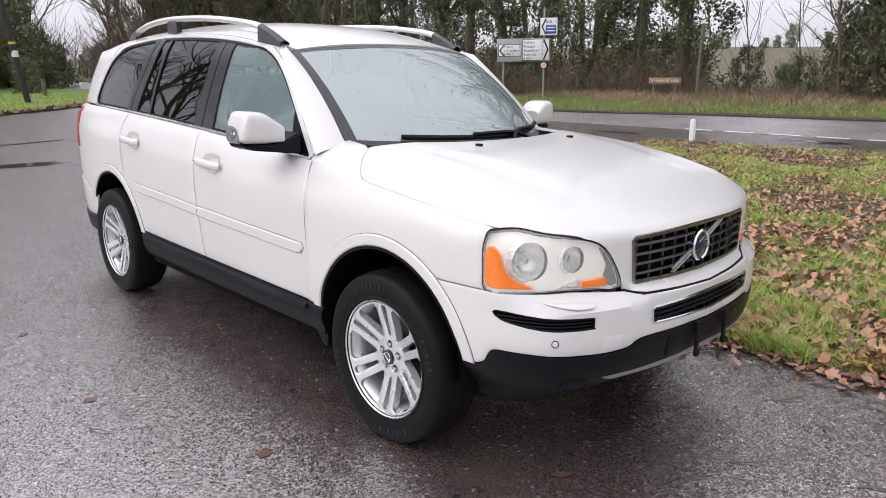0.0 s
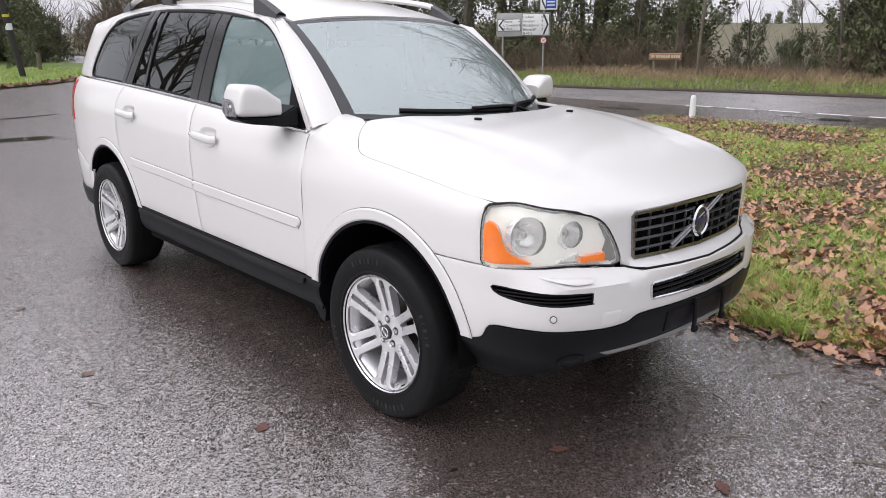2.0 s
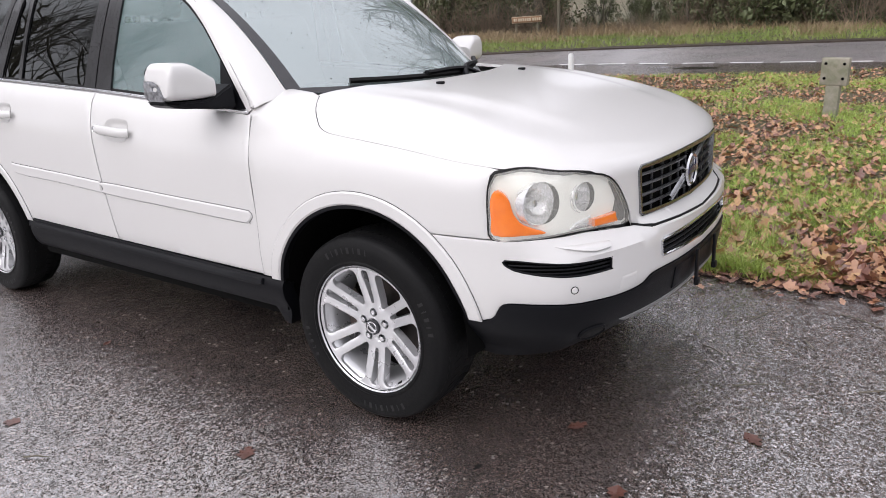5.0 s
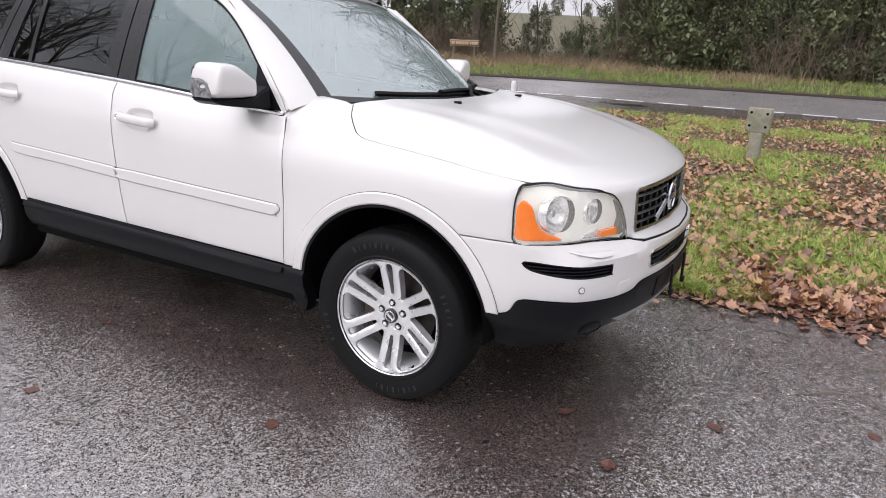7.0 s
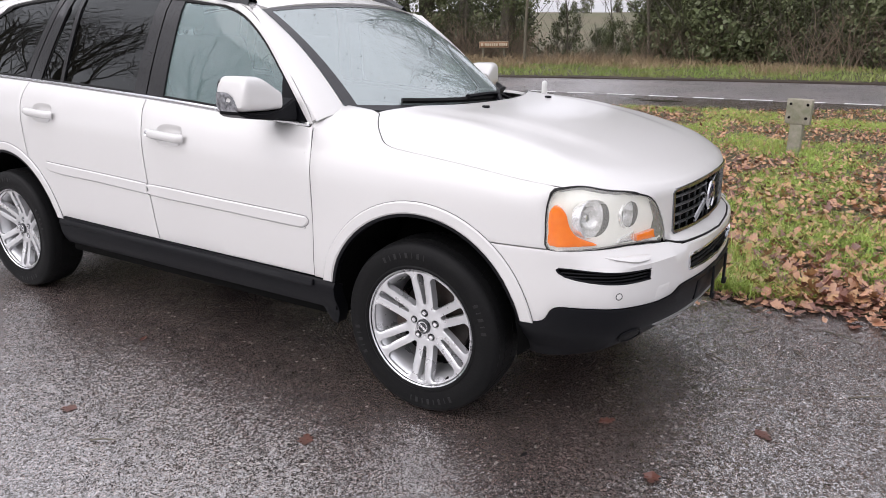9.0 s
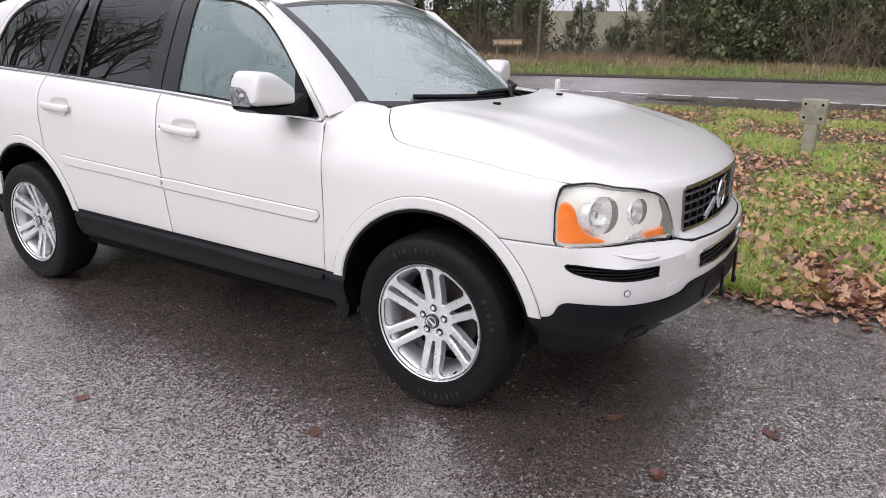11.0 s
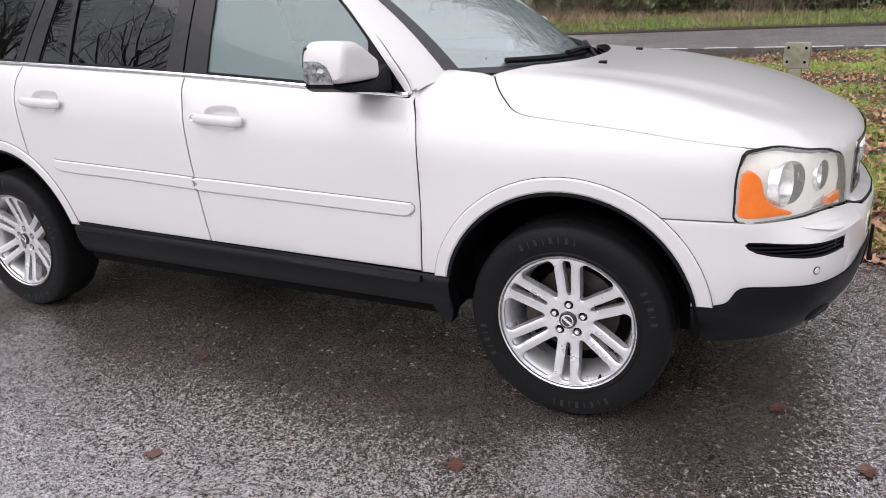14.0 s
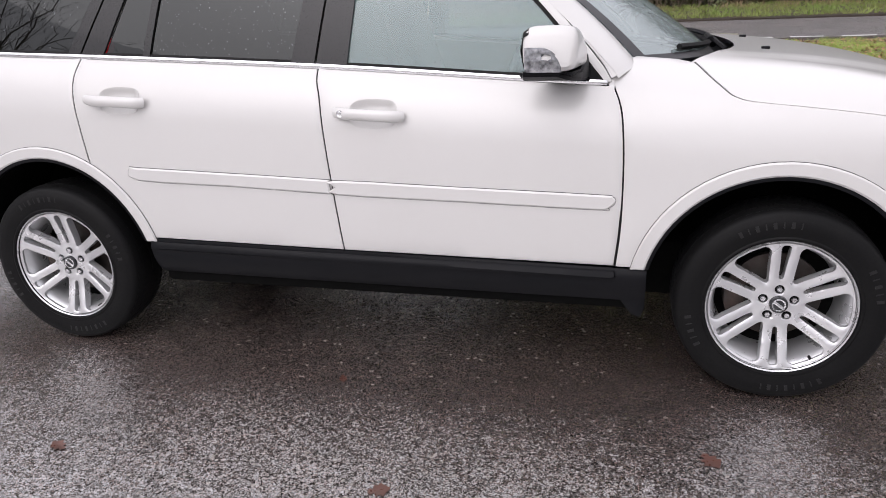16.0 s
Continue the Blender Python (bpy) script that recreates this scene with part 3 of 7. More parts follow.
def gap_shade(path, surf, d=0.010, r=0.006, name="panel_seal"):
    """A black strip added as the shade inside a shut line, on both sides of the car."""
    b = bmesh.new()
    pts = [np.array(surf(*q)) - normal_at(surf, *q) * d for q in path]
    tube(b, pts, r, 5)
    both(name, b, SEAL, car)


seam_v = [(s, v_of(s, z)) for s, z in catmull(seam, 4)]
seam_v[-1] = (seam_v[-1][0], ZS + 0.15)
LAMP_O = [(0.508, 0.842, 0.738), (0.497, 0.845, 0.80), (0.498, 0.845, 0.87), (0.507, 0.842, 0.920), (0.545, 0.826, 0.947), (0.60, 0.785, 0.954), (0.665, 0.735, 0.940), (0.725, 0.645, 0.922), (0.765, 0.56, 0.894), (0.785, 0.50, 0.83), (0.796, 0.466, 0.738), (0.76, 0.585, 0.742), (0.70, 0.70, 0.746), (0.6, 0.80, 0.737)]
LO = [tuple(q) for q in catmull([(s_of(x, y), v_of(s_of(x, y), z)) for x, y, z in LAMP_O], 3, True)]
LAMP_GAP = [tuple(q) for q in offset(LO, -0.006)]
wing = [(x + G, z) for x, z in catmull(door_front[::-1], 4)] + [(-0.577, v_of(-0.577, 1.10)), (-0.605, ZS + 0.09), (-0.63, ZS + 0.165), (-0.5, ZS + 0.195), (-0.37, ZS + 0.175)]
wing = [(a, v_of(a, b)) if b <= 1.09 and b > 0.87 and a > -0.58 and i < 22 else (a, b) for i, (a, b) in enumerate(wing)]
wing += [(s - G, v) for s, v in reversed(seam_v)][:-1]
wing += LAMP_GAP[11:0:-1] + [(s_of(0.508, 0.842) - 0.009, 0.739)]
wing += list(reversed(arch(ARCH_F, 0.436, 0.46, 0.74)))
wing_r, wing_l = both("front_wing", sheet(wing, wall, step=0.04), PAINT, car)

# bonnet: the nose and side skirts, and the top
nose = [(s + G, v) for s, v in reversed(seam_v)]
nose += LAMP_GAP[12:30]
nose += [(s_of(0.80, 0.46) + 0.012, 0.728), (s_of(0.86, 0.40), 0.712), (S_NOSE, 0.700)]
half = nose
right_edge = catmull([(seam_v[-1][0], ZS + 0.15), (-0.2, ZS + 0.15), (0.1, ZS + 0.15), (0.35, ZS + 0.145), (0.5, ZS + 0.13), (S_NOSE - 0.55, ZS + 0.12), (S_NOSE, ZS + 0.11)], 40)
full = half + [(2 * S_NOSE - s, v) for s, v in reversed(half[:-1])] + [(2 * S_NOSE - s, v) for s, v in right_edge[:-1]] + [(s, v) for s, v in reversed(right_edge)]
s0, s1 = s_of(0.86, 0.415), S_NOSE
grille_o = [(s0 + 0.012, 0.739), (s0 - 0.005, 0.75), (s0 - 0.018, 0.893), (s0 - 0.004, 0.909), (s1 - 0.2, 0.914), (s1, 0.916)]
grille_hole = grille_o + [(2 * s1 - s, v) for s, v in reversed(grille_o[:-1])] + [(s1 + 0.2, 0.734), (s1, 0.731), (s1 - 0.2, 0.734)]
bm = sheet(full, wall, [grille_hole], step=0.022, roll=0.0, depth=0.012)
join = np.array([wall(*q) for q in right_edge] + [(wall(*q)[0], -wall(*q)[1], wall(*q)[2]) for q in right_edge])
lips = [f for f in bm.faces if len(f.verts) == 4 and sum(float(np.min(np.linalg.norm(join - np.array(v.co), axis=1))) < 2e-4 for v in f.verts) >= 2]
bmesh.ops.delete(bm, geom=lips, context="FACES")
edge = [wall(*q)[:2] for q in right_edge]
rear = [(-0.130 - 0.235 * (abs(y) / 0.74) ** 2.4, y) for y in np.linspace(0.70, -0.70, 40)]
top = [tuple(e) for e in edge] + [(x, -y) for x, y in reversed(edge[:-1])] + rear


def bonnet_top(x, y):
    h = np.hypot(PLAN[:, 0] - x, PLAN[:, 1] - abs(y))
    i = int(np.argmin(h))
    px = PLAN[i, 0]
    d = h[i] - 0.055 * float(sm(px, 0.52, 0.8))
    return x, y, rounded(max(d, 0), px, hood_z(x, y), zs_of(px))


sheet(top, bonnet_top, step=0.045, roll=0.0, depth=0.0, bm=bm)
bmesh.ops.remove_doubles(bm, verts=bm.verts[:], dist=0.001)
bonnet = part("bonnet", bm, PAINT, car, "wet white bonnet with a raised centre")
bonnet.data.set_sharp_from_angle(angle=radians(70))

# dark tube drawn as the shaded gap between nose and bumper
gap_shade([(s_of(0.80, 0.46) + 0.004, 0.7265), (s_of(0.86, 0.40) - 0.03, 0.7165), (s_of(0.86, 0.40) + 0.03, 0.7085), ((s_of(0.86, 0.40) + S_NOSE) / 2, 0.703), (S_NOSE, 0.6985)], wall, 0.001, 0.0042)

# bumper
b_low = [(s_of(0.395, 0.861) - 0.002, 0.452), (s_of(0.49, 0.848), 0.470), (s_of(0.53, 0.838), 0.525), (s_of(0.62, 0.81), 0.532), (s_of(0.76, 0.70), 0.530), (s_of(0.82, 0.56), 0.525), (s_of(0.846, 0.47), 0.532), (s_of(0.864, 0.41), 0.556), (s_of(0.89, 0.25), 0.557), (S_NOSE, 0.553)]
b_low = [tuple(q) for q in catmull(b_low, 4)]
b_top = [(S_NOSE, 0.695), (s_of(0.86, 0.40), 0.707), (s_of(0.80, 0.46) + 0.012, 0.722), (s_of(0.74, 0.66), 0.738), (s_of(0.515, 0.842) - 0.012, 0.734), (0.34, 0.735), (0.21, 0.735)]
b_arch = [q for q in arch(ARCH_F, 0.436, 0.5, 0.452) if q[0] > 0.2 and q[1] < 0.733]
bump_full = b_low + [(2 * S_NOSE - s, v) for s, v in reversed(b_low[:-1])] + [(2 * S_NOSE - s, v) for s, v in reversed(b_arch)] + [(2 * S_NOSE - s, v) for s, v in reversed(b_top)] + b_top[1:] + b_arch
fog0, fog1 = s_of(0.552, 0.833), s_of(0.803, 0.613)
fog = [tuple(q) for q in catmull([(fog0 - 0.008, 0.675), (fog0 + 0.015, 0.641), (fog0 + 0.16, 0.620), (fog1 - 0.01, 0.618), (fog1, 0.625), (fog1, 0.656), (fog1 - 0.012, 0.661), (fog0 + 0.16, 0.666)], 3, True)]
fog_l = [(2 * S_NOSE - s, v) for s, v in fog]
lg = s_of(0.874, 0.355)
low_g = [(lg, 0.597), (lg - 0.01, 0.607), (lg - 0.014, 0.652), (lg, 0.663), (S_NOSE, 0.667)]
low_hole = low_g + [(2 * S_NOSE - s, v) for s, v in reversed(low_g[:-1])] + [(S_NOSE, 0.584)]
bumper = part("front_bumper", sheet(bump_full, wall, [fog, fog_l, low_hole], step=0.035, depth=0.02), PAINT, car)

skirt_low = [(s_of(0.395, 0.861), 0.31), (s_of(0.5, 0.846), 0.30), (s_of(0.7, 0.765), 0.335), (s_of(0.80, 0.61), 0.385), (s_of(0.865, 0.40), 0.41), (S_NOSE, 0.415)]
skirt_low = [tuple(q) for q in catmull(skirt_low, 4)]
skirt_top = [(s, z - 0.004) for s, z in reversed(b_low)]
skirt_full = skirt_low + [(2 * S_NOSE - s, v) for s, v in reversed(skirt_low[:-1])] + [(2 * S_NOSE - s, v) for s, v in reversed(skirt_top)] + skirt_top[1:]


def skirt_surf(s, z):
    x, y, z = wall(s, z)
    k = 0.012 * sm(z, 0.515, 0.49)
    p, n = at_plan(s)
    j = float(sm(z, 0.46, 0.30)) * 0.05
    return x + n[0] * (j - 0.006), y + n[1] * (j - 0.006), z


skirt = part("lower_bumper", sheet(skirt_full, skirt_surf, step=0.04, depth=0.02), TRIM, car, "textured black plastic lower bumper")
bm = sheet([(s_of(0.80, 0.61) + 0.05, 0.43), (s_of(0.80, 0.61) + 0.09, 0.414), (S_NOSE, 0.42), (2 * S_NOSE - s_of(0.80, 0.61) - 0.09, 0.414), (2 * S_NOSE - s_of(0.80, 0.61) - 0.05, 0.43), (S_NOSE, 0.445)], skirt_surf, step=0.05, depth=0.01, lift=0.004)
part("skid_plate", bm, plain("silver_skid_plate", (0.3, 0.3, 0.3), None, 0.4, 0.5), car, "dull silver skid strip")
for sg in (1, -1):
    sc = s_of(0.775, 0.665) if sg > 0 else 2 * S_NOSE - s_of(0.775, 0.665)
    oval = [(sc + 0.048 * math.cos(a), 0.408 + 0.022 * math.sin(a)) for a in np.linspace(0, 2 * math.pi, 25)[:-1]]
    fl = part("fog_lamp", sheet(oval, skirt_surf, step=0.02, depth=0.006, lift=0.0035, roll=0.002), SEAL, car, "small dark oval fog lamp")
    part("lamp_bezel", sheet(offset(oval, -0.010), skirt_surf, [offset(oval, -0.001)], step=0.02, depth=0.01, lift=0.006, roll=0.003), TRIM, fl)
# number plate recess with two bare brackets hanging down
bm = sheet([(S_NOSE - 0.27, 0.455), (S_NOSE + 0.27, 0.455), (S_NOSE + 0.27, 0.535), (S_NOSE - 0.27, 0.535)], skirt_surf, step=0.06, depth=0.01, lift=0.005)
part("plate_holder", bm, TRIM, car, "empty black number plate holder")
for y in (-0.10, 0.12):
    b = block((0.010, 0.024, 0.12), (0.915, y, 0.495), 0.003)
    block((0.018, 0.030, 0.026), (0.918, y, 0.432), 0.005, b)
    part("plate_bracket", b, TRIM, car)
for s in (s_of(0.735, 0.741), 2 * S_NOSE - s_of(0.735, 0.741)):
    c, n = np.array(wall(s, 0.577)), normal_at(wall, s, 0.577)
    mt = Matrix.Translation(c) @ Vector(n).to_track_quat("Y", "Z").to_matrix().to_4x4()
    b = revolve([(0.0, 0.003), (0.0085, 0.003), (0.0100, 0.0015), (0.0105, -0.002)], 20)
    b.transform(mt)
    part("parking_sensor", b, PAINT, car)
    b = revolve([(0.0108, -0.001), (0.0108, 0.0010), (0.0128, 0.0010), (0.0128, -0.001)], 20)
    b.transform(mt)
    part("sensor_ring", b, SEAL, car)
for s in (s_of(0.845, 0.55),):
    part("tow_eye_cover", sheet([(s - 0.04, 0.527), (s + 0.04, 0.53), (s + 0.045, 0.585), (s - 0.03, 0.585)], wall, step=0.03, depth=0.002, lift=0.0016), PAINT, car)
for s in (s_of(0.72, 0.755), 2 * S_NOSE - s_of(0.72, 0.755)):
    sg = 1 if s < S_NOSE else -1
    part("washer_cover", sheet([(s - 0.05 * sg, 0.716), (s + 0.10 * sg, 0.692), (s + 0.16 * sg, 0.695), (s + 0.17 * sg, 0.708), (s + 0.12 * sg, 0.712)][::sg], wall, step=0.03, depth=0.003, lift=0.0018), PAINT, car)

# black strips darken the shut lines as shade would
gap_shade(seam_v, wall)
gap_shade([(a, v_of(a, b)) if b > 0.87 else (a, b) for a, b in catmull(door_front, 4)], wall)
gap_shade(catmull(door_mid, 4), flank)
gap_shade(catmull(door_rear, 4), flank)
# fog vents, lower grille, main grille
for outline, sg in ((fog, 1), (fog_l, -1)):
    lo = min(s for s, v in outline)
    hi = max(s for s, v in outline)
    # near-black backing sheet stands for the shaded depth of the vent
    b = sheet(offset(outline, -0.004), wall, step=0.04, depth=0.0, lift=-0.03, roll=0)
    vent = part("fog_vent", b, DARK, car, "black slatted vent in the bumper corner")
    frame_o = offset(outline, -0.002)
    frame_i = offset(outline, 0.006)
    part("vent_frame", sheet(frame_o, wall, [frame_i], step=0.03, depth=0.02, lift=-0.002), TRIM, vent)
    for z in (0.631, 0.643, 0.655):
        a, e = (lo + 0.02, hi - 0.008) if sg > 0 else (lo + 0.008, hi - 0.02)
        bb = bmesh.new()
        tube(bb, [np.array(wall(s, z)) - normal_at(wall, s, z) * 0.012 for s in np.linspace(a, e, 14)], 0.0034, 6)
        part("slat", bb, TRIM, vent)
# the dark inside of the intake is a near-black sheet, as shade
bm = sheet(offset(low_hole, -0.004), wall, step=0.05, depth=0, lift=-0.035, roll=0)
lowgrille = part("lower_grille", bm, DARK, car, "lower air intake with a chrome surround")
part("chrome_surround", sheet(offset(low_hole, -0.001), wall, [offset(low_hole, 0.009)], step=0.03, depth=0.03, lift=0.004), CHROME, lowgrille)
for z in (0.606, 0.624, 0.642):
    bb = bmesh.new()
    tube(bb, [np.array(wall(s, z)) - normal_at(wall, s, z) * 0.018 for s in np.linspace(lg + 0.01, 2 * S_NOSE - lg - 0.01, 22)], 0.005, 6)
    part("slat", bb, TRIM, lowgrille)
for i in range(9):
    s = lg + 0.05 + i * (S_NOSE - lg - 0.05) / 4
    bb = bmesh.new()
    tube(bb, [np.array(wall(s, z)) - normal_at(wall, s, z) * 0.02 for z in (0.594, 0.63, 0.658)], 0.004, 6)
    part("upright", bb, TRIM, lowgrille)

# near-black sheet behind the bars in place of deep shade
bm = sheet(offset(grille_hole, -0.004), wall, step=0.06, depth=0, lift=-0.05, roll=0)
grille = part("grille", bm, DARK, car, "chrome-framed grille with a diagonal bar")
part("chrome_surround", sheet(offset(grille_hole, -0.002), wall, [offset(grille_hole, 0.013)], step=0.025, depth=0.035, lift=0.006), DARKCHROME, grille)
for z in (0.768, 0.803, 0.838, 0.873):
    bb = bmesh.new()
    tube(bb, [np.array(wall(s, z)) - normal_at(wall, s, z) * 0.012 for s in np.linspace(s0 + 0.005, 2 * s1 - s0 - 0.005, 26)], 0.0058, 6)
    part("grille_bar", bb, GRILLE, grille)
for i in range(11):
    s = s0 + 0.03 + i * (2 * (s1 - s0) - 0.06) / 10
    bb = bmesh.new()
    tube(bb, [np.array(wall(s, z)) - normal_at(wall, s, z) * 0.022 for z in (0.738, 0.8, 0.85, 0.908)], 0.005, 6)
    part("upright", bb, GRILLE, grille)
bb = bmesh.new()
for off in (-0.0075, 0.0075):
    tube(bb, [np.array(wall(s, z + off)) + normal_at(wall, s, z) * -0.008 for s, z in zip(np.linspace(s1 - 0.19, s1 + 0.19, 16), np.linspace(0.748, 0.905, 16))], 0.0085, 8)
part("diagonal_bar", bb, DARKCHROME, grille)
mt = Matrix.Translation(np.array(wall(s1, 0.822)) + np.array((-0.006, 0.0, 0))) @ Matrix.Rotation(radians(90), 4, "Z").inverted()
b = revolve([(0.046, 0.0), (0.048, 0.010), (0.056, 0.014), (0.062, 0.008), (0.062, -0.01)], 32)
b.transform(mt)
part("emblem_ring", b, CHROME, grille)
b = revolve([(0.0, 0.004), (0.048, 0.004), (0.048, -0.006)], 32)
b.transform(mt)
part("emblem_disc", b, GRILLE, grille)
b = block((0.088, 0.006, 0.026), (0, 0.010, 0), 0.002)
b.transform(mt)
part("emblem_band", b, BADGE, grille)
# headlamps
for sg in (1, -1):
    def hs(x, y):
        s = s_of(x, y)
        return s if sg > 0 else 2 * S_NOSE - s
    lo = LO if sg > 0 else [(2 * S_NOSE - s, v) for s, v in LO]
    rings = [[(hs(x, y) + r * math.cos(a), z + r * math.sin(a)) for a in np.linspace(0, 2 * math.pi, 25)[:-1]] for x, y, z, r in ((0.640, 0.770, 0.846, 0.066), (0.731, 0.645, 0.848, 0.046))]
    tub = sheet(offset(lo, -0.006), wall, rings, step=0.03, depth=0.0, lift=-0.014, roll=0)
    lamp = part("headlamp", tub, LAMPBODY, car, "slightly clouded headlamp with an orange indicator")
    part("lamp_seal", sheet(offset(lo, -0.0055), wall, [offset(lo, 0.0008)], step=0.03, depth=0.03, lift=-0.001), SEAL, lamp)
    # side walls of the housing
    ob = sheet(lo, wall, step=0.04, depth=0.0, lift=0.0, roll=0.0)
    lens = part("lens", ob, CLEAR, lamp, "clouded clear lens")
    lens.visible_shadow = False
    rim = offset(lo, -0.003)
    bb = bmesh.new()
    r0 = [np.array(wall(*q)) - normal_at(wall, *q) * 0.002 for q in rim]
    r1 = [np.array(wall(*q)) - normal_at(wall, *q) * 0.08 for q in rim]
    bridge(bb, [r0 + r0[:1], r1 + r1[:1]])
    part("housing", bb, LAMPBODY, lamp)
    for (x, y, z, r, nm) in ((0.645, 0.765, 0.846, 0.066, "main_reflector"), (0.731, 0.645, 0.848, 0.047, "dip_reflector")):
        c, n = np.array(wall(hs(x, y), z)), np.array((0.93, -0.25 * sg if nm == "main_reflector" else -0.12 * sg, 0.05))
        n = n / np.linalg.norm(n)
        mt = Matrix.Translation(c - n * 0.042) @ Vector(n).to_track_quat("Y", "Z").to_matrix().to_4x4()
        b = revolve([(0.016, -0.035), (r * 0.55, -0.028), (r * 0.85, -0.012), (r * 0.97, 0.012), (r, 0.022), (r * 1.05, 0.02), (r * 1.05, -0.01)], 36)
        b.transform(mt)
        part(nm, b, REFLECT, lamp)
        b = revolve([(0.0, 0.006), (0.012, 0.004), (0.019, -0.006), (0.02, -0.035)], 20)
        b.transform(mt)
        part("bulb_shield", b, CHROME, lamp)
    am = [(0.512, 0.842, 0.752), (0.503, 0.844, 0.80), (0.504, 0.844, 0.865), (0.525, 0.838, 0.893), (0.555, 0.826, 0.87), (0.572, 0.82, 0.82), (0.60, 0.808, 0.785), (0.66, 0.78, 0.757), (0.60, 0.808, 0.752)]
    a2 = [tuple(q) for q in catmull([(hs(x, y), z) for x, y, z in am], 3, True)]
    part("indicator", sheet(a2, wall, step=0.03, depth=0.02, lift=0.0015), AMBER, lamp, "orange indicator lens")
    a3 = [(hs(0.752, 0.62), 0.750), (hs(0.785, 0.52), 0.748), (hs(0.780, 0.53), 0.780), (hs(0.752, 0.62), 0.774)]
    part("side_marker", sheet(a3, wall, step=0.03, depth=0.02, lift=0.001), AMBER, lamp)
    a4 = [(hs(0.715, 0.71), 0.752), (hs(0.75, 0.625), 0.75), (hs(0.75, 0.625), 0.785), (hs(0.725, 0.69), 0.77)]
    part("park_reflector", sheet(a4, wall, step=0.03, depth=0.02, lift=-0.011), REFLECT, lamp)
    a5 = [tuple(q) for q in catmull([(hs(0.794, 0.470), 0.748), (hs(0.784, 0.522), 0.750), (hs(0.781, 0.530), 0.785), (hs(0.782, 0.518), 0.82), (hs(0.770, 0.55), 0.878), (hs(0.775, 0.535), 0.872), (hs(0.785, 0.50), 0.82)], 2, True)]
    part("inner_bezel", sheet(a5, wall, step=0.02, depth=0.01, lift=-0.010, roll=0), GRILLE, lamp, "dark inner lamp bezel")

# doors, rear wing, mouldings, arches, sills
def dish_of(x0, x1, zc):
    xm = (x0 + x1) / 2
    return [tuple(q) for q in catmull([(xm - 0.06, zc - 0.042), (xm + 0.075, zc - 0.047), (xm + 0.1, zc), (xm + 0.085, zc + 0.043), (xm - 0.03, zc + 0.048), (xm - 0.075, zc + 0.02)], 4, True)]


HANDLES = ((-1.548, -1.300, 1.006, 0.992, True), (-2.587, -2.335, 1.055, 1.043, False))
fd = [(x - G, z) for x, z in catmull(door_front, 4)] + [(x + G, z) for x, z in catmull(door_mid[::-1], 4)]
fd = fd + [(x, float(belt(x)) - 0.006) for x in np.linspace(-1.59, -0.60, 16)]
fdoor = both("front_door", sheet(fd, flank, [dish_of(-1.548, -1.300, 0.999)], step=0.045), PAINT, car)
rd_arch = [q for q in arch(ARCH_R, 0.452, 0.8, 0.49) if q[0] > -2.66]
rd = [(x - G, z) for x, z in catmull(door_mid, 4)] + [(-2.39, 0.487)] + list(reversed([q for q in rd_arch if q[0] < -2.40])) 
rd = [q for q in rd if not (q[0] < -2.63 and q[1] < 0.79)]
rd += [(x + G, z) for x, z in catmull(door_rear[::-1], 4)] + [(x, float(belt(x)) - 0.006) for x in np.linspace(-2.6, -1.67, 16)]
rdoor = both("rear_door", sheet(rd, flank, [dish_of(-2.587, -2.335, 1.049)], step=0.045), PAINT, car)
SR = s_of(-3.74, 0.76)
qw = [(x - G, z) for x, z in catmull(door_rear, 4)] + [(-2.615, 0.80 - 0.02)] + [q for q in reversed(arch(ARCH_R, 0.436, 0.62, 0.72))]
qw += [(-3.22, 0.60), (-3.5, 0.70), (SR, 0.72), (SR + 0.02, 0.95), (SR + 0.05, 1.1), (SR + 0.12, 1.24)] + [(x, float(belt(x)) - 0.006) for x in np.linspace(-3.55, -2.68, 14)]
part_q = both("rear_wing", sheet(qw, flank, step=0.05), PAINT, car)
rb = [(-3.24, 0.46), (SR - 0.75, 0.43), (SR - 0.75, 0.70), (SR, 0.712), (-3.5, 0.69), (-3.215, 0.59)]
both("rear_bumper", sheet(rb, flank, step=0.06, lift=0.006), PAINT, car)
both("rear_lower_bumper", sheet([(-3.26, 0.34), (SR - 0.75, 0.32), (SR - 0.75, 0.45), (-3.25, 0.455)], flank, step=0.06, lift=0.02), TRIM, car)
both("tail_lamp", sheet([(SR - 0.10, 0.92), (SR + 0.24, 0.935), (SR + 0.23, 1.03), (SR + 0.22, 1.13), (SR + 0.20, 1.21), (SR + 0.05, 1.235), (SR - 0.10, 1.2)], flank, step=0.04, lift=0.008), REDLENS, car, "tall red tail lamp")


mf = [tuple(q) for q in catmull([(-1.572, 0.700), (-1.1, 0.686), (-0.62, 0.672), (-0.58, 0.678), (-0.556, 0.700), (-0.566, 0.720), (-0.62, 0.726), (-1.1, 0.740), (-1.572, 0.754), (-1.576, 0.727)], 3, True)]
mr = [tuple(q) for q in catmull([(-2.42, 0.735), (-2.0, 0.720), (-1.62, 0.703), (-1.596, 0.705), (-1.600, 0.750), (-1.62, 0.757), (-2.0, 0.772), (-2.40, 0.786), (-2.445, 0.787)], 3, True)]
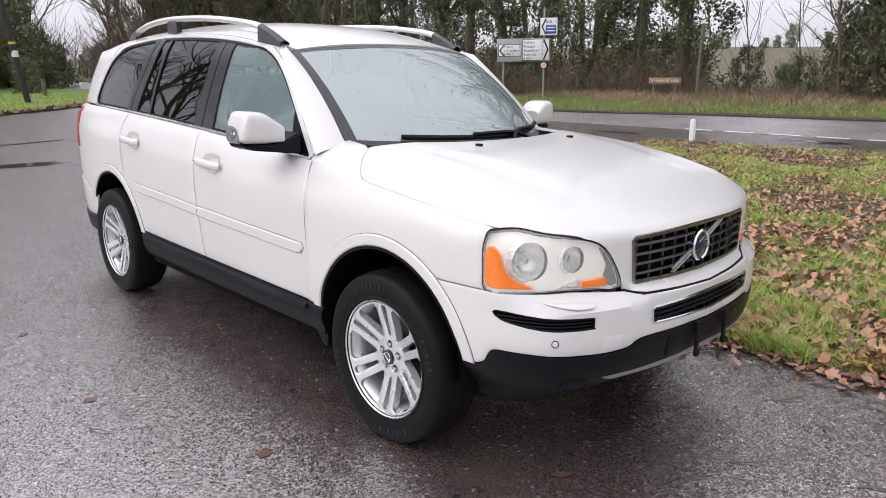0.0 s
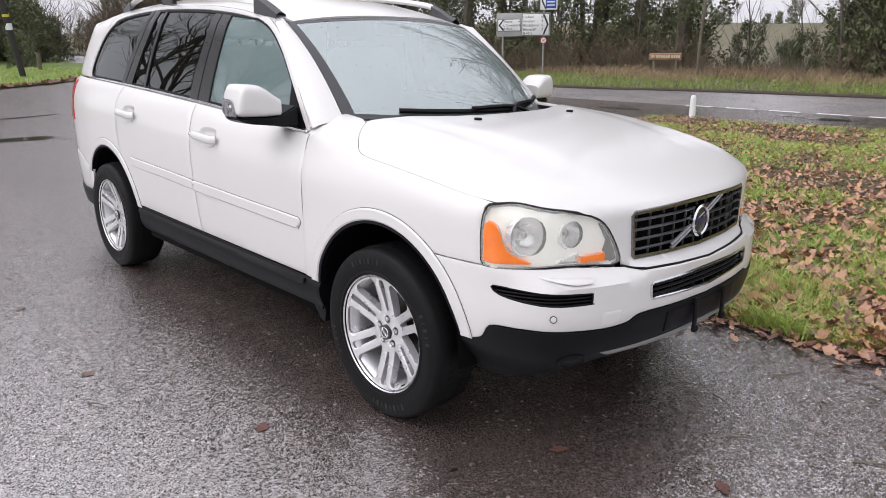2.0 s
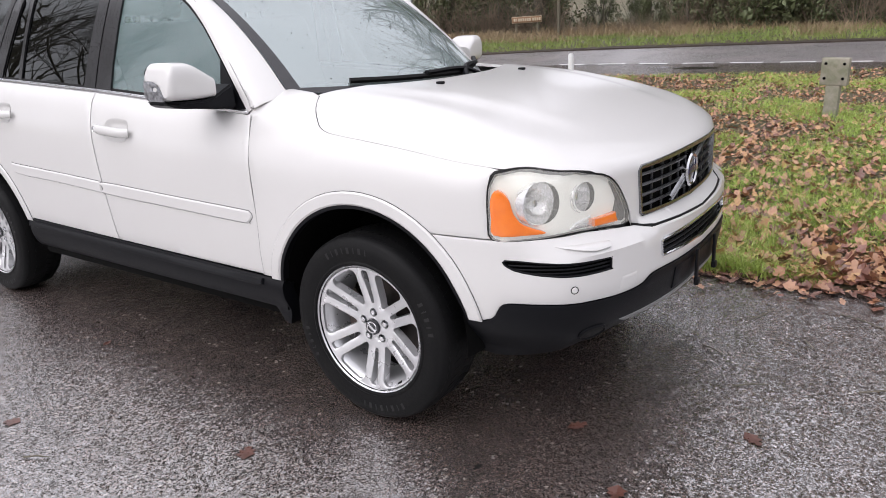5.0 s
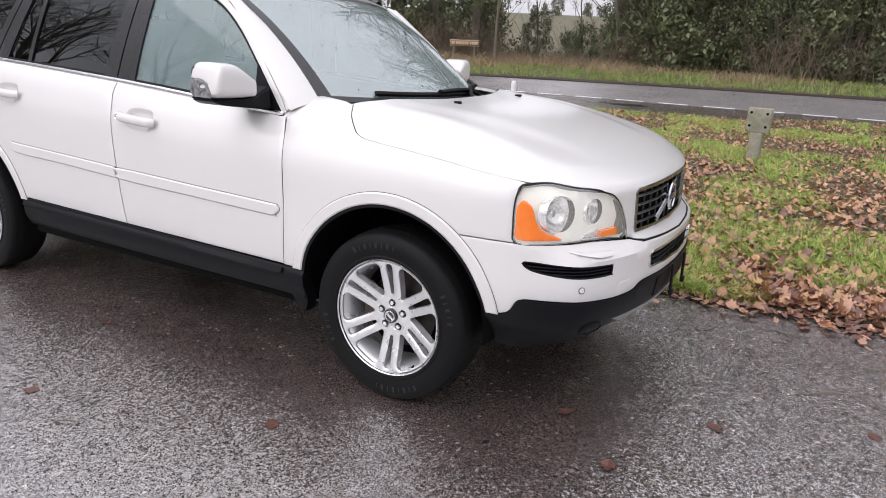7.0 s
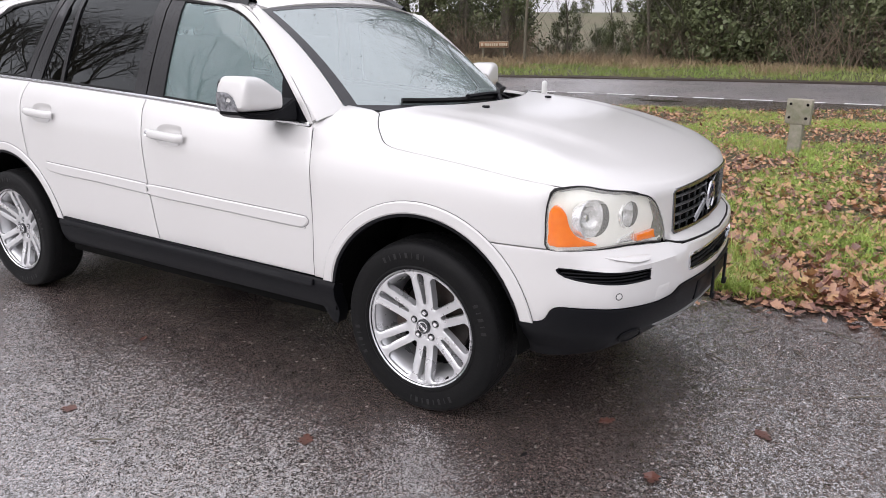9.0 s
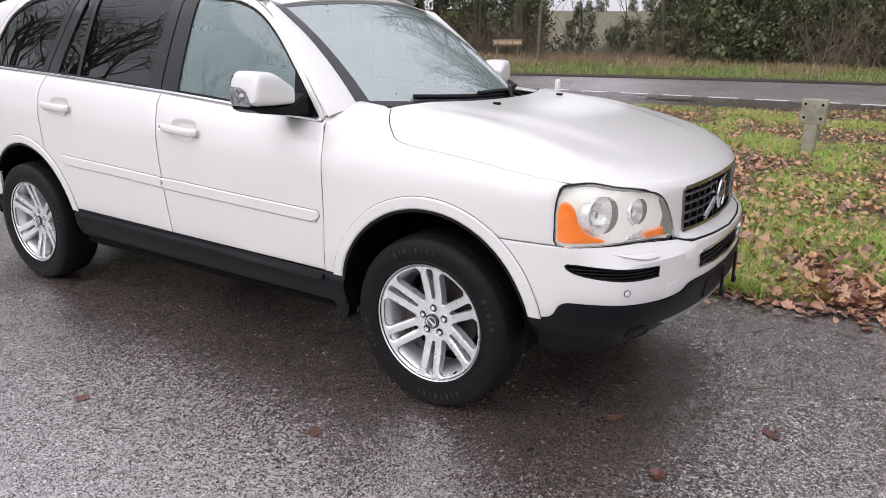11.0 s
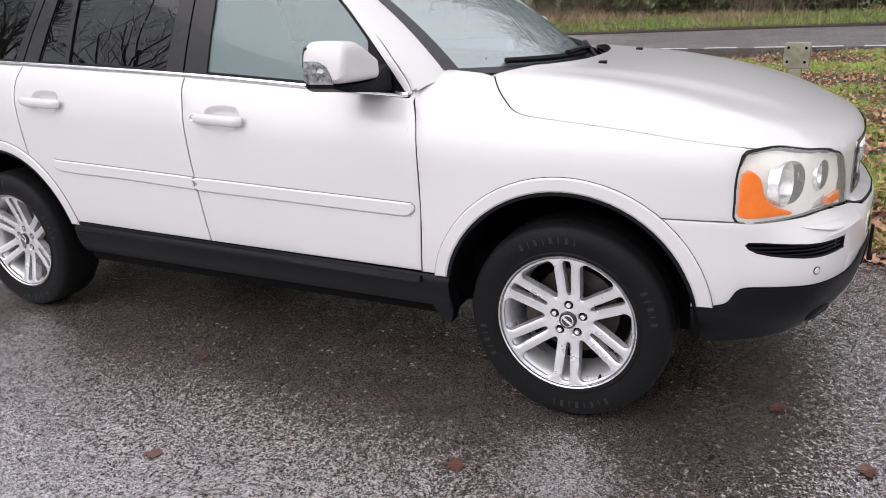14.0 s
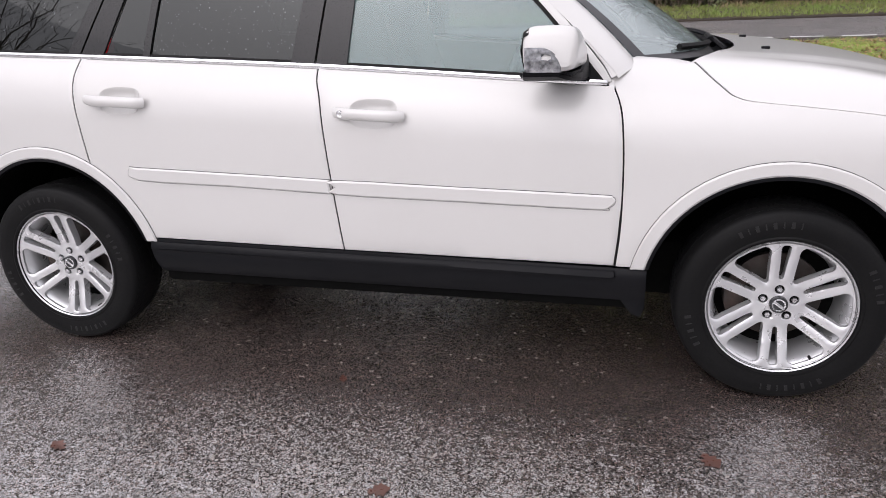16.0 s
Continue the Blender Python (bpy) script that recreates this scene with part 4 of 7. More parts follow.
for mo, door in ((mf, fdoor), (mr, rdoor)):
    b = sheet(mo, flank, step=0.025, depth=0.012, lift=0.0085, roll=0.005)
    m2 = mirrored(b)
    part("side_moulding", b, PAINT, door[0])
    part("side_moulding", m2, PAINT, door[1])
    # thin black outline standing for the shadow gap round the moulding
    b = bmesh.new()
    edge_pts = [np.array(flank(*q)) + normal_at(flank, *q) * 0.0012 for q in offset(mo, -0.0006)]
    tube(b, edge_pts + edge_pts[:1], 0.0011, 4, False)
    m2 = mirrored(b)
    part("moulding_gasket", b, SEAL, door[0])
    part("moulding_gasket", m2, SEAL, door[1])
for c, z0, z1, nm in ((ARCH_F, 0.455, 0.455, "front_arch_flare"), (ARCH_R, 0.485, 0.47, "rear_arch_flare")):
    outer, inner = arch(c, 0.488, z0, z1), arch(c, 0.440, z0, z1)
    surf = (lambda s, z: wall(s, z)) if c is ARCH_F else flank
    both(nm, sheet(outer + inner[::-1], surf, step=0.03, depth=0.03, lift=0.009, roll=0.005), PAINT, car)
    lip_o, lip_i = arch(c, 0.444, z0, z1), arch(c, 0.427, z0, z1)
    # black thread along the flare's outer edge, drawn as its shadow line
    b = bmesh.new()
    tube(b, [np.array(surf(*q)) + normal_at(surf, *q) * 0.0012 for q in arch(c, 0.4886, z0, z1)], 0.0011, 4, False)
    both("flare_gasket", b, SEAL, car)
    both("arch_lip", sheet(lip_o + lip_i[::-1], surf, step=0.03, depth=0.03, lift=0.004), TRIM, car)
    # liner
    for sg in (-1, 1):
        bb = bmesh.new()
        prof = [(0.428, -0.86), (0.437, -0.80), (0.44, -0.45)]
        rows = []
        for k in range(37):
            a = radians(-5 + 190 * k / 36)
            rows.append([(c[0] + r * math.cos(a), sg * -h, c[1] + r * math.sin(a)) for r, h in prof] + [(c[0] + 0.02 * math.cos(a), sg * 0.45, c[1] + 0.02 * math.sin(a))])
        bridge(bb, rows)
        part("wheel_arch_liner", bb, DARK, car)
sill = [(-2.40, 0.335), (-0.525, 0.325), (-0.485, 0.27), (-0.452, 0.26), (-0.44, 0.30), (-0.44, 0.452), (-0.53, 0.455), (-1.56, 0.470), (-2.43, 0.483)]


def sill_surf(s, z):
    p, n = at_plan(s)
    d = 0.018 + 0.020 * float(sm(z, 0.43, 0.30)) - 0.014 * float(sm(z, 0.46, 0.425)) * float(sm(z, 0.33, 0.37))
    return p[0] + n[0] * d, p[1] + n[1] * d, z


both("sill_trim", sheet(sill, sill_surf, step=0.03, depth=0.06), TRIM, car, "black plastic sill trim")
both("sill_strip", sheet([(-2.42, 0.440), (-0.56, 0.420), (-0.545, 0.427), (-0.55, 0.446), (-2.42, 0.472)], sill_surf, step=0.04, depth=0.01, lift=0.012, roll=0.004), TRIM, car)

# door handles
for door, (x0, x1, z0, z1, key) in zip((fdoor, rdoor), HANDLES):
    for k, dr in enumerate(door):
        sgn = -1 if k == 0 else 1
        zc = (z0 + z1) / 2
        dish = dish_of(x0, x1, zc)
        b = sheet(dish, flank, step=0.009, depth=0.0, lift=0.0, roll=0)
        rim = np.array(fine(dish, 0.004))
        for v in b.verts:
            d = float(np.min(np.hypot(rim[:, 0] - v.co.x, rim[:, 1] - v.co.z)))
            v.co.y += 0.017 * float(sm(d, -0.004, 0.030))
        if k:
            b = mirrored(b)
        part("handle_recess", b, PAINT, dr)
        b = bmesh.new()
        pts = []
        for t in np.linspace(0, 1, 12):
            x = x0 + (x1 - x0) * t
            z = z0 + (z1 - z0) * t
            y = flank(x, z)[1] - 0.010 - 0.024 * float(sm(t, 0.0, 0.22)) * float(sm(t, 1.0, 0.88)) + (0.004 if t > 0.98 else 0)
            pts.append((x, y, z))
        tube(b, pts, [0.017] + [0.0195] * 10 + [0.0185], 14, True, 1.0)
        for v in b.verts:
            zm = z0 + (z1 - z0) * (v.co.x - x0) / (x1 - x0)
            ym = flank(v.co.x, zm)[1] - 0.026
            v.co.z = zm + (v.co.z - zm) * 1.08
            v.co.y = ym + (v.co.y - ym) * 0.75
        if k:
            b = mirrored(b)
        part("door_handle", b, PAINT, dr)
        if key and k == 0:
            y = flank(x0 + 0.028, z0)[1] - 0.036
            b = revolve([(0.0, -0.002), (0.006, -0.002), (0.0075, 0.0), (0.012, -0.002), (0.0135, 0.012)], 18, centre=(x0 + 0.028, y - 0.004, z0))
            part("key_lock", b, CHROME, dr)

# cabin side: frame with the window band cut out
dlo = [(-0.612, 1.100), (-0.70, 1.205), (-0.80, 1.318), (-0.91, 1.430), (-1.04, 1.525), (-1.18, 1.578), (-1.36, 1.603), (-1.60, 1.615), (-2.0, 1.625), (-2.4, 1.628), (-2.75, 1.618), (-2.95, 1.592), (-3.09, 1.53), (-3.2, 1.42), (-3.29, 1.29), (-3.29, 1.248)]
dlo_s = [tuple(q) for q in catmull(dlo, 4)]
low_edge = [(x, float(belt(x)) + 0.010) for x in np.linspace(-3.24, -0.66, 30)]
dlo_full = dlo_s + low_edge
outer = [(-0.565, 1.115), (-0.66, 1.215), (-0.80, 1.352), (-0.92, 1.47), (-1.03, 1.575), (-1.08, 1.66)] + [(x, ROOF_ZS + 0.13) for x in (-1.2, -1.6, -2.2, -2.8, -3.2)] + [(-3.32, 1.66), (-3.39, 1.56), (-3.46, 1.45), (-3.54, 1.33), (-3.62, 1.246)] + [(x, float(belt(x)) + 0.004) for x in np.linspace(-3.6, -0.62, 24)]
ring = offset(fine(dlo_full, 0.04), -0.030)
both("cabin_side", sheet(outer, cabin, [[tuple(q) for q in ring if True]], step=0.05, depth=0.03), PAINT, car)
bf = sheet([tuple(q) for q in offset(fine(dlo_full, 0.04), -0.0265)], cabin, [dlo_full], step=0.03, depth=0.03)
both("door_frame", bf, PAINT, car)
both("window_seal", sheet([tuple(q) for q in offset(fine(dlo_full, 0.04), -0.002)], cabin, [[tuple(q) for q in offset(fine(dlo_full, 0.04), 0.012)]], step=0.03, depth=0.02, lift=-0.006), SEAL, car)
strip = [(x, float(belt(x)) - 0.004) for x in np.linspace(-3.28, -0.60, 40)] + [(x, float(belt(x)) + 0.011) for x in np.linspace(-0.60, -3.28, 40)]


def strip_surf(x, z):
    a = np.array(cabin(x, max(z, float(belt(x)))))
    return a[0], a[1], z


both("chrome_belt_strip", sheet(strip, strip_surf, step=0.06, depth=0.01, lift=0.007), CHROME, car)


def pane(name, pts, material, lift=-0.008, depth=0.004, step=0.06, label=""):
    out = both(name, sheet(pts, cabin, step=step, depth=depth, lift=lift, roll=0), material, car, label)
    return out


def top_z(x):
    return float(np.interp(-x, [-p[0] for p in dlo], [p[1] for p in dlo]))


def strip_between(a0, a1, b0, b1, lift):
    """Upright band from bottom x a0..a1 to top x b0..b1."""
    zb = float(belt((a0 + a1) / 2)) + 0.008
    return [(a0, zb), (b0, top_z(b0) + 0.004), (b1, top_z(b1) + 0.004), (a1, zb)]


glass_f = [(x, z) for x, z in dlo_s if x >= -1.475] + [(-1.475, 1.606), (-1.535, 1.20), (-1.54, 1.16)] + [(x, float(belt(x)) + 0.008) for x in np.linspace(-1.5, -0.66, 10)]
front_pair = pane("front_window", glass_f, PANE, -0.012, label="closed front side window")
for p in front_pair:
    p.visible_shadow = False
front_glass = front_pair[0]
glass_r = [(-1.74, float(belt(-1.74)) + 0.008), (-1.63, 1.616), (-2.235, 1.626), (-2.335, 1.20)]
rear_glass = pane("rear_window", glass_r, TINT, -0.012, label="dark tinted rear side window")[0]
pane("rear_vent_window", [(-2.365, 1.20), (-2.262, 1.627), (-2.335, 1.628), (-2.54, 1.21)], TINT, -0.012)
qg = [(x, z) for x, z in dlo_s if x <= -2.44] + [(x, float(belt(x)) + 0.008) for x in np.linspace(-3.26, -2.70, 8)]
quarter_glass = pane("quarter_window", qg, TINT, -0.012, label="dark tinted rear quarter window")[0]
pane("b_pillar_trim", strip_between(-1.745, -1.652, -1.64, -1.567, 0), GLOSSBLK, -0.003, 0.01)
pane("b_pillar_trim", strip_between(-1.644, -1.525, -1.559, -1.465, 0), GLOSSBLK, -0.003, 0.01)
pane("window_divider", strip_between(-2.368, -2.338, -2.268, -2.238, 0), GLOSSBLK, -0.004, 0.01)
pane("c_pillar_trim", strip_between(-2.645, -2.545, -2.41, -2.335, 0), GLOSSBLK, -0.003, 0.01)
pane("c_pillar_trim", strip_between(-2.71, -2.653, -2.465, -2.418, 0), GLOSSBLK, -0.003, 0.01)
pane("mirror_triangle", [(-0.625, 1.102), (-0.70, 1.20), (-0.775, 1.285), (-0.765, 1.18), (-0.745, 1.112)], TRIM, 0.0, 0.02)

DROP = plain("rain_drop", (0.16, 0.17, 0.18), (0.08, 0.085, 0.09), 0.05, 0, 0.5)
rr = random.Random(21)


def side_drops(window, outline, count):
    """Rain beads on the outside of a window of the right-hand side."""
    b = bmesh.new()
    lo, hi = np.min(np.array(outline), 0), np.max(np.array(outline), 0)
    while count:
        q = np.array([[rr.uniform(lo[0], hi[0]), rr.uniform(lo[1], hi[1])]])
        if not inside(outline, q)[0]:
            continue
        count -= 1
        nrm = Vector(normal_at(cabin, *q[0]))
        c = Vector(cabin(*q[0])) - nrm * 0.0115
        bmesh.ops.create_icosphere(b, subdivisions=1, radius=rr.uniform(0.0009, 0.0026), matrix=Matrix.Translation(c) @ nrm.to_track_quat("Z", "Y").to_matrix().to_4x4() @ Matrix.Diagonal((1, rr.uniform(0.8, 1.5), 0.4, 1)))
    tagged(part("rain_drops", b, DROP, window), "scattered rain drops", kind="stuff")


side_drops(front_glass, glass_f, 110)
side_drops(rear_glass, glass_r, 260)
side_drops(quarter_glass, qg, 130)

# pillars beside the windscreen, screen, roof
for sg in (1, -1):
    rows = []
    for q in np.linspace(-0.02, 1.02, 22):
        a = np.array(screen(-0.668 * sg, q))
        zz = 1.115 + (1.60 - 1.115) * q
        xs = np.interp(zz, [p[1] for p in outer[:6]], [p[0] for p in outer[:6]])
        b = np.array(cabin(xs, zz)) * np.array((1, sg, 1))
        mid = (a + b) / 2 + np.array((0.018, -0.012 * sg, 0.018))
        row = [a + np.array((-0.004, 0.004 * sg, -0.012)), a]
        for t in np.linspace(0.15, 1, 7):
            row.append((1 - t) ** 2 * a + 2 * t * (1 - t) * mid + t * t * b)
        rows.append(row)
    bb = bmesh.new()
    bridge(bb, rows)
    if sg < 0:
        bmesh.ops.reverse_faces(bb, faces=bb.faces[:])
    part("windscreen_pillar", bb, PAINT, car)
ws = [(y, 0.0) for y in np.linspace(-0.665, 0.665, 24)] + [(0.665, q) for q in np.linspace(0.06, 0.96, 10)] + [(y, 1.0) for y in np.linspace(0.665, -0.665, 24)] + [(-0.665, q) for q in np.linspace(0.96, 0.06, 10)]
wsc = part("windscreen", sheet(ws, screen, step=0.055, depth=0.005, roll=0, flip=False), SCREEN, car, "rain-spotted windscreen")
wsc.visible_shadow = False
rr = random.Random(8)
b = bmesh.new()
for _ in range(170):
    y, q = rr.uniform(-0.63, 0.63), 1 - 0.95 * rr.random() ** 1.6
    c, nrm = Vector(screen(y, q)), Vector(normal_at(screen, y, q))
    r = rr.uniform(0.0012, 0.0036)
    bmesh.ops.create_icosphere(b, subdivisions=1, radius=r, matrix=Matrix.Translation(c + nrm * (0.001 if nrm.z > 0 else -0.001)) @ nrm.to_track_quat("Z", "Y").to_matrix().to_4x4() @ Matrix.Diagonal((1, rr.uniform(0.8, 1.6), 0.35, 1)))
drops = tagged(part("rain_drops", b, PUDDLE, wsc), "scattered rain drops", kind="stuff")
part("screen_band", sheet(ws, screen, [[(y, q) for y, q in [(-0.625, 0.04), (0.625, 0.04), (0.630, 0.965), (-0.630, 0.965)]]], step=0.04, depth=0.0, roll=0, lift=0.0015), FRIT, car, "dark grey screen border")


def roof_surf(x, y):
    top = min(ROOF_ZS, float(roof_line(x)) - 0.06)
    yy = cabin_y(x, top)
    r = max(yy - abs(y), 0)
    k = min(r / 0.12, 1)
    return x, y, top + (roof_z(x, y) - top) * math.sqrt(max(1 - (1 - k) ** 2, 0))


ry = [(x, cabin(x, ROOF_ZS + 0.13)[1]) for x in (-1.2, -1.6, -2.2, -2.8, -3.2)]
rf = [(screen(y, 1.0)[0] - 0.002, screen(y, 1.0)[1]) for y in np.linspace(-0.63, 0.63, 24)]
roof_o = rf + [(-1.08, -cabin(-1.08, 1.66)[1])] + [(x, -y) for x, y in ry] + [(-3.36, 0.48), (-3.42, 0.3), (-3.44, 0), (-3.42, -0.3), (-3.36, -0.48)] + ry[::-1] + [(-1.08, cabin(-1.08, 1.66)[1])]
part("roof", sheet(roof_o, roof_surf, step=0.06, depth=0.012, roll=0.0), PAINT, car)
bb = bmesh.new()
rows = []
for t in np.linspace(0, 1, 10):
    z = 0.70 + 0.93 * t
    xx = np.interp(t, (0, 0.5, 0.65, 1), (-3.89, -3.82, -3.70, -3.42))
    hw = np.interp(t, (0, 0.5, 0.65, 1), (0.74, 0.70, 0.60, 0.5))
    rows.append([(xx + 0.12 * (abs(y) ** 3), y * hw, z) for y in np.linspace(-1, 1, 16)])
bridge(bb, rows)
part("tailgate", bb, PAINT, car)
# roof rails
for sg in (-1, 1):
    b = bmesh.new()
    pts = catmull([(-1.08, 0.60, 1.585), (-1.25, 0.605, 1.662), (-1.4, 0.61, 1.700), (-1.8, 0.615, 1.742), (-2.3, 0.61, 1.762), (-2.65, 0.605, 1.748), (-2.86, 0.60, 1.712), (-2.98, 0.60, 1.665)], 5)
    pts = [(p[0], p[1] * sg, p[2]) for p in pts]
    tube(b, pts[4:-3], 0.021, 10, True, 0.8)
    rail = part("roof_rail", b, plain("satin_silver_rail", (0.66, 0.66, 0.66), None, 0.32, 0.3, 0.4), car, "pale silver roof rail with dark feet")
    for seg, nm in ((pts[:7], "rail_foot"), (pts[-6:], "rail_foot")):
        b = bmesh.new()
        rows = []
        for p in seg:
            zb = roof_surf(p[0], p[1])[2] - 0.01
            rows.append([(p[0], p[1] - 0.03, zb), (p[0], p[1] - 0.026, p[2] + 0.01), (p[0], p[1], p[2] + 0.022), (p[0], p[1] + 0.026, p[2] + 0.01), (p[0], p[1] + 0.03, zb)])
        bridge(b, rows)
        part("rail_foot", b, GRILLE, rail)
    b = bmesh.new()
    rows = [[(x, 0.61 * sg + d, z) for d, z in ((-0.018, 1.68), (-0.015, 1.752), (0.015, 1.752), (0.018, 1.68))] for x in (-2.36, -2.30, -2.24)]
    bridge(b, rows)
    part("rail_foot", b, GRILLE, rail)

# cowl, wipers, washer jets
bb = bmesh.new()
rows = []
for y in np.linspace(-0.70, 0.70, 30):
    x0 = -0.105 - 0.235 * (abs(y) / 0.74) ** 2.4 + 0.03
    x1 = screen(min(max(y, -0.65), 0.65), 0.05)[0] - 0.02
    z0 = bonnet_top(x0, y)[2] - 0.03
    rows.append([(x0, y, z0), ((x0 + x1) / 2, y, 1.10), (x1, y, 1.125)])
bridge(bb, rows)
part("cowl", bb, TRIM, car)


def scr(y, q, up):
    n = normal_at(screen, y, q)
    return np.array(screen(y, q)) + n * (up if n[2] > 0 else -up)


for y0, y1, q1 in ((0.26, -0.40, 0.03), (0.06, 0.51, 0.07)):
    b = bmesh.new()
    arm = [scr(y0, 0.0, 0.02) + np.array((0.05, 0, -0.02)), scr(y0 + (y1 - y0) * 0.2, 0.04 + 0.1 * q1, 0.035), scr(y0 + (y1 - y0) * 0.6, 0.042 + 0.34 * q1, 0.032)]
    tube(b, catmull(arm, 5), 0.014, 6, True, 0.7)
    wp = part("wiper", b, TRIM, car)
    b = bmesh.new()
    tube(b, [scr(y0 + (y1 - y0) * t, 0.040 + q1 * t * 0.55, 0.016) for t in np.linspace(0.12, 1.1, 12)], 0.012, 6)
    part("wiper_blade", b, SEAL, wp)
for y in (-0.30, 0.35):
    z = bonnet_top(-0.04, y)[2]
    b = block((0.030, 0.022, 0.012), (-0.04, y, z + 0.004), 0.004)
    part("washer_jet", b, TRIM, car)

# door mirrors
def shell(t, a, sg, grow=0.0):
    """A point of the mirror housing: t from the car outwards, a round the section."""
    end = math.sqrt(max(1 - max(0, (t - 0.80) / 0.20) ** 2.6, 0.015))
    k = end * (0.45 + 0.55 * float(sm(t, -0.25, 0.55)))
    ca, sa = math.cos(a), math.sin(a)
    ex, ez = abs(ca) ** 0.46 * np.sign(ca), abs(sa) ** 0.5 * np.sign(sa)
    fx = 0.088 if ca > 0 else 0.080
    h = 0.069 * k
    return (-0.752 - 0.022 * t + (fx + grow) * ex * (0.72 + 0.28 * end), -(0.882 + 0.185 * t + grow * float(sm(t, 0.55, 0.9))) * sg, 1.146 + 0.010 * t + 0.069 * (0.75 * k + 0.25) + (h + grow) * ez)


for sg in (1, -1):
    b = bmesh.new()
    rows = []
    for t in np.linspace(0, 1, 20):
        row = [shell(t, a, sg) for a in np.linspace(0, 2 * math.pi, 37)[:-1]]
        rows.append(row + row[:1])
    bridge(b, rows)
    bmesh.ops.remove_doubles(b, verts=b.verts[:], dist=1e-5)
    bmesh.ops.holes_fill(b, edges=[e for e in b.edges if e.is_boundary])
    bmesh.ops.recalc_face_normals(b, faces=b.faces[:])
    mirror = part("door_mirror", b, PAINT, car, "white door mirror with indicator lens and black base")
    base = [[(-0.655, -0.80 * sg, 1.105), (-0.665, -0.80 * sg, 1.20), (-0.80, -0.80 * sg, 1.20), (-0.80, -0.80 * sg, 1.105)],
            [(-0.665, -0.87 * sg, 1.108), (-0.672, -0.87 * sg, 1.165), (-0.82, -0.87 * sg, 1.165), (-0.82, -0.87 * sg, 1.108)],
            [(-0.675, -0.91 * sg, 1.114), (-0.672, -0.91 * sg, 1.150), (-0.846, -0.91 * sg, 1.150), (-0.846, -0.91 * sg, 1.114)],
            [(-0.700, -1.02 * sg, 1.126), (-0.694, -1.02 * sg, 1.150), (-0.864, -1.02 * sg, 1.154), (-0.860, -1.02 * sg, 1.126)],
            [(-0.74, -1.058 * sg, 1.145), (-0.74, -1.058 * sg, 1.155), (-0.856, -1.058 * sg, 1.158), (-0.856, -1.058 * sg, 1.145)]]
    bb = bmesh.new()
    bridge(bb, [r + r[:1] for r in base])
    bmesh.ops.remove_doubles(bb, verts=bb.verts[:], dist=1e-5)
    bmesh.ops.holes_fill(bb, edges=[e for e in bb.edges if e.is_boundary])
    bmesh.ops.recalc_face_normals(bb, faces=bb.faces[:])
    bmesh.ops.bevel(bb, geom=bb.edges[:], offset=0.008, segments=3, affect="EDGES")
    part("mirror_base", bb, TRIM, mirror, "black plastic mirror base")
    bb = bmesh.new()
    turns = [(radians(122), -0.001), (radians(145), -0.005), (radians(180), -0.007), (radians(215), -0.005), (radians(238), -0.001)]
    bridge(bb, [[tuple(np.array(shell(t, a, sg)) + np.array((dx, 0, 0))) for a, dx in turns] for t in np.linspace(0.02, 0.93, 20)])
    part("mirror_rim", bb, SEAL, mirror)
    # repeater lens on the outer rear corner
    skin = np.array([shell(t, a, 1) for t in np.linspace(0.6, 1, 50) for a in np.linspace(0, 2 * math.pi, 320)])
    bb = bmesh.new()
    grid = []
    for u in np.linspace(0, 1, 12):
        col = []
        for w in np.linspace(0, 1, 9):
            x = -0.842 + 0.112 * u
            z = 1.156 + w * 0.074 * math.sqrt(max(1 - (max(u - 0.35, 0) / 0.66) ** 2.4, 0.01))
            near = skin[np.hypot(skin[:, 0] - x, skin[:, 2] - z) < 0.010]
            y = float(np.min(near[:, 1])) if len(near) else -1.03
            col.append((x, (y - 0.004) * sg, z))
        grid.append(col)
    bridge(bb, grid)
    part("mirror_indicator", bb, REPEATER, mirror, "clear ribbed repeater lens")

# wheels
face_y = spl([(0.0, 0.068), (0.06, 0.066), (0.085, 0.064), (0.11, 0.068), (0.15, 0.079), (0.19, 0.090), (0.215, 0.097), (0.24, 0.100)])


def turned(pts, deg):
    c, s = math.cos(radians(deg)), math.sin(radians(deg))
    return [(x * c - y * s, x * s + y * c) for x, y in pts]


half_w = spl([(0.08, 0.039), (0.12, 0.040), (0.16, 0.0425), (0.21, 0.046)])
edge_w = [(r * math.cos(radians(30)) + 0.5 * float(half_w(r)), -0.5 * r + math.cos(radians(30)) * float(half_w(r))) for r in (0.080, 0.11, 0.14, 0.17, 0.200)]
win = edge_w + [(0.2225 * math.cos(radians(d)), 0.2225 * math.sin(radians(d))) for d in (-13.5, -7, 0, 7, 13.5)] + [(x, -y) for x, y in reversed(edge_w)]
win = [tuple(q) for q in catmull(win, 3, True)]
slot = [(0.088, 0.0), (0.095, -0.0075), (0.14, -0.0098), (0.18, -0.0128), (0.208, -0.0148), (0.2195, -0.010), (0.221, 0.0), (0.2195, 0.010), (0.208, 0.0148), (0.18, 0.0128), (0.14, 0.0098), (0.095, 0.0075)]
slot = [tuple(q) for q in catmull(slot, 2, True)]
cuts = [turned(win, 60 * k) for k in range(6)] + [turned(slot, 30 + 60 * k) for k in range(6)]
cuts += [[(0.0525 * math.cos(radians(72 * k)) + 0.0162 * math.cos(a), 0.0525 * math.sin(radians(72 * k)) + 0.0162 * math.sin(a)) for a in np.linspace(0, 2 * math.pi, 15)[:-1]] for k in range(5)]
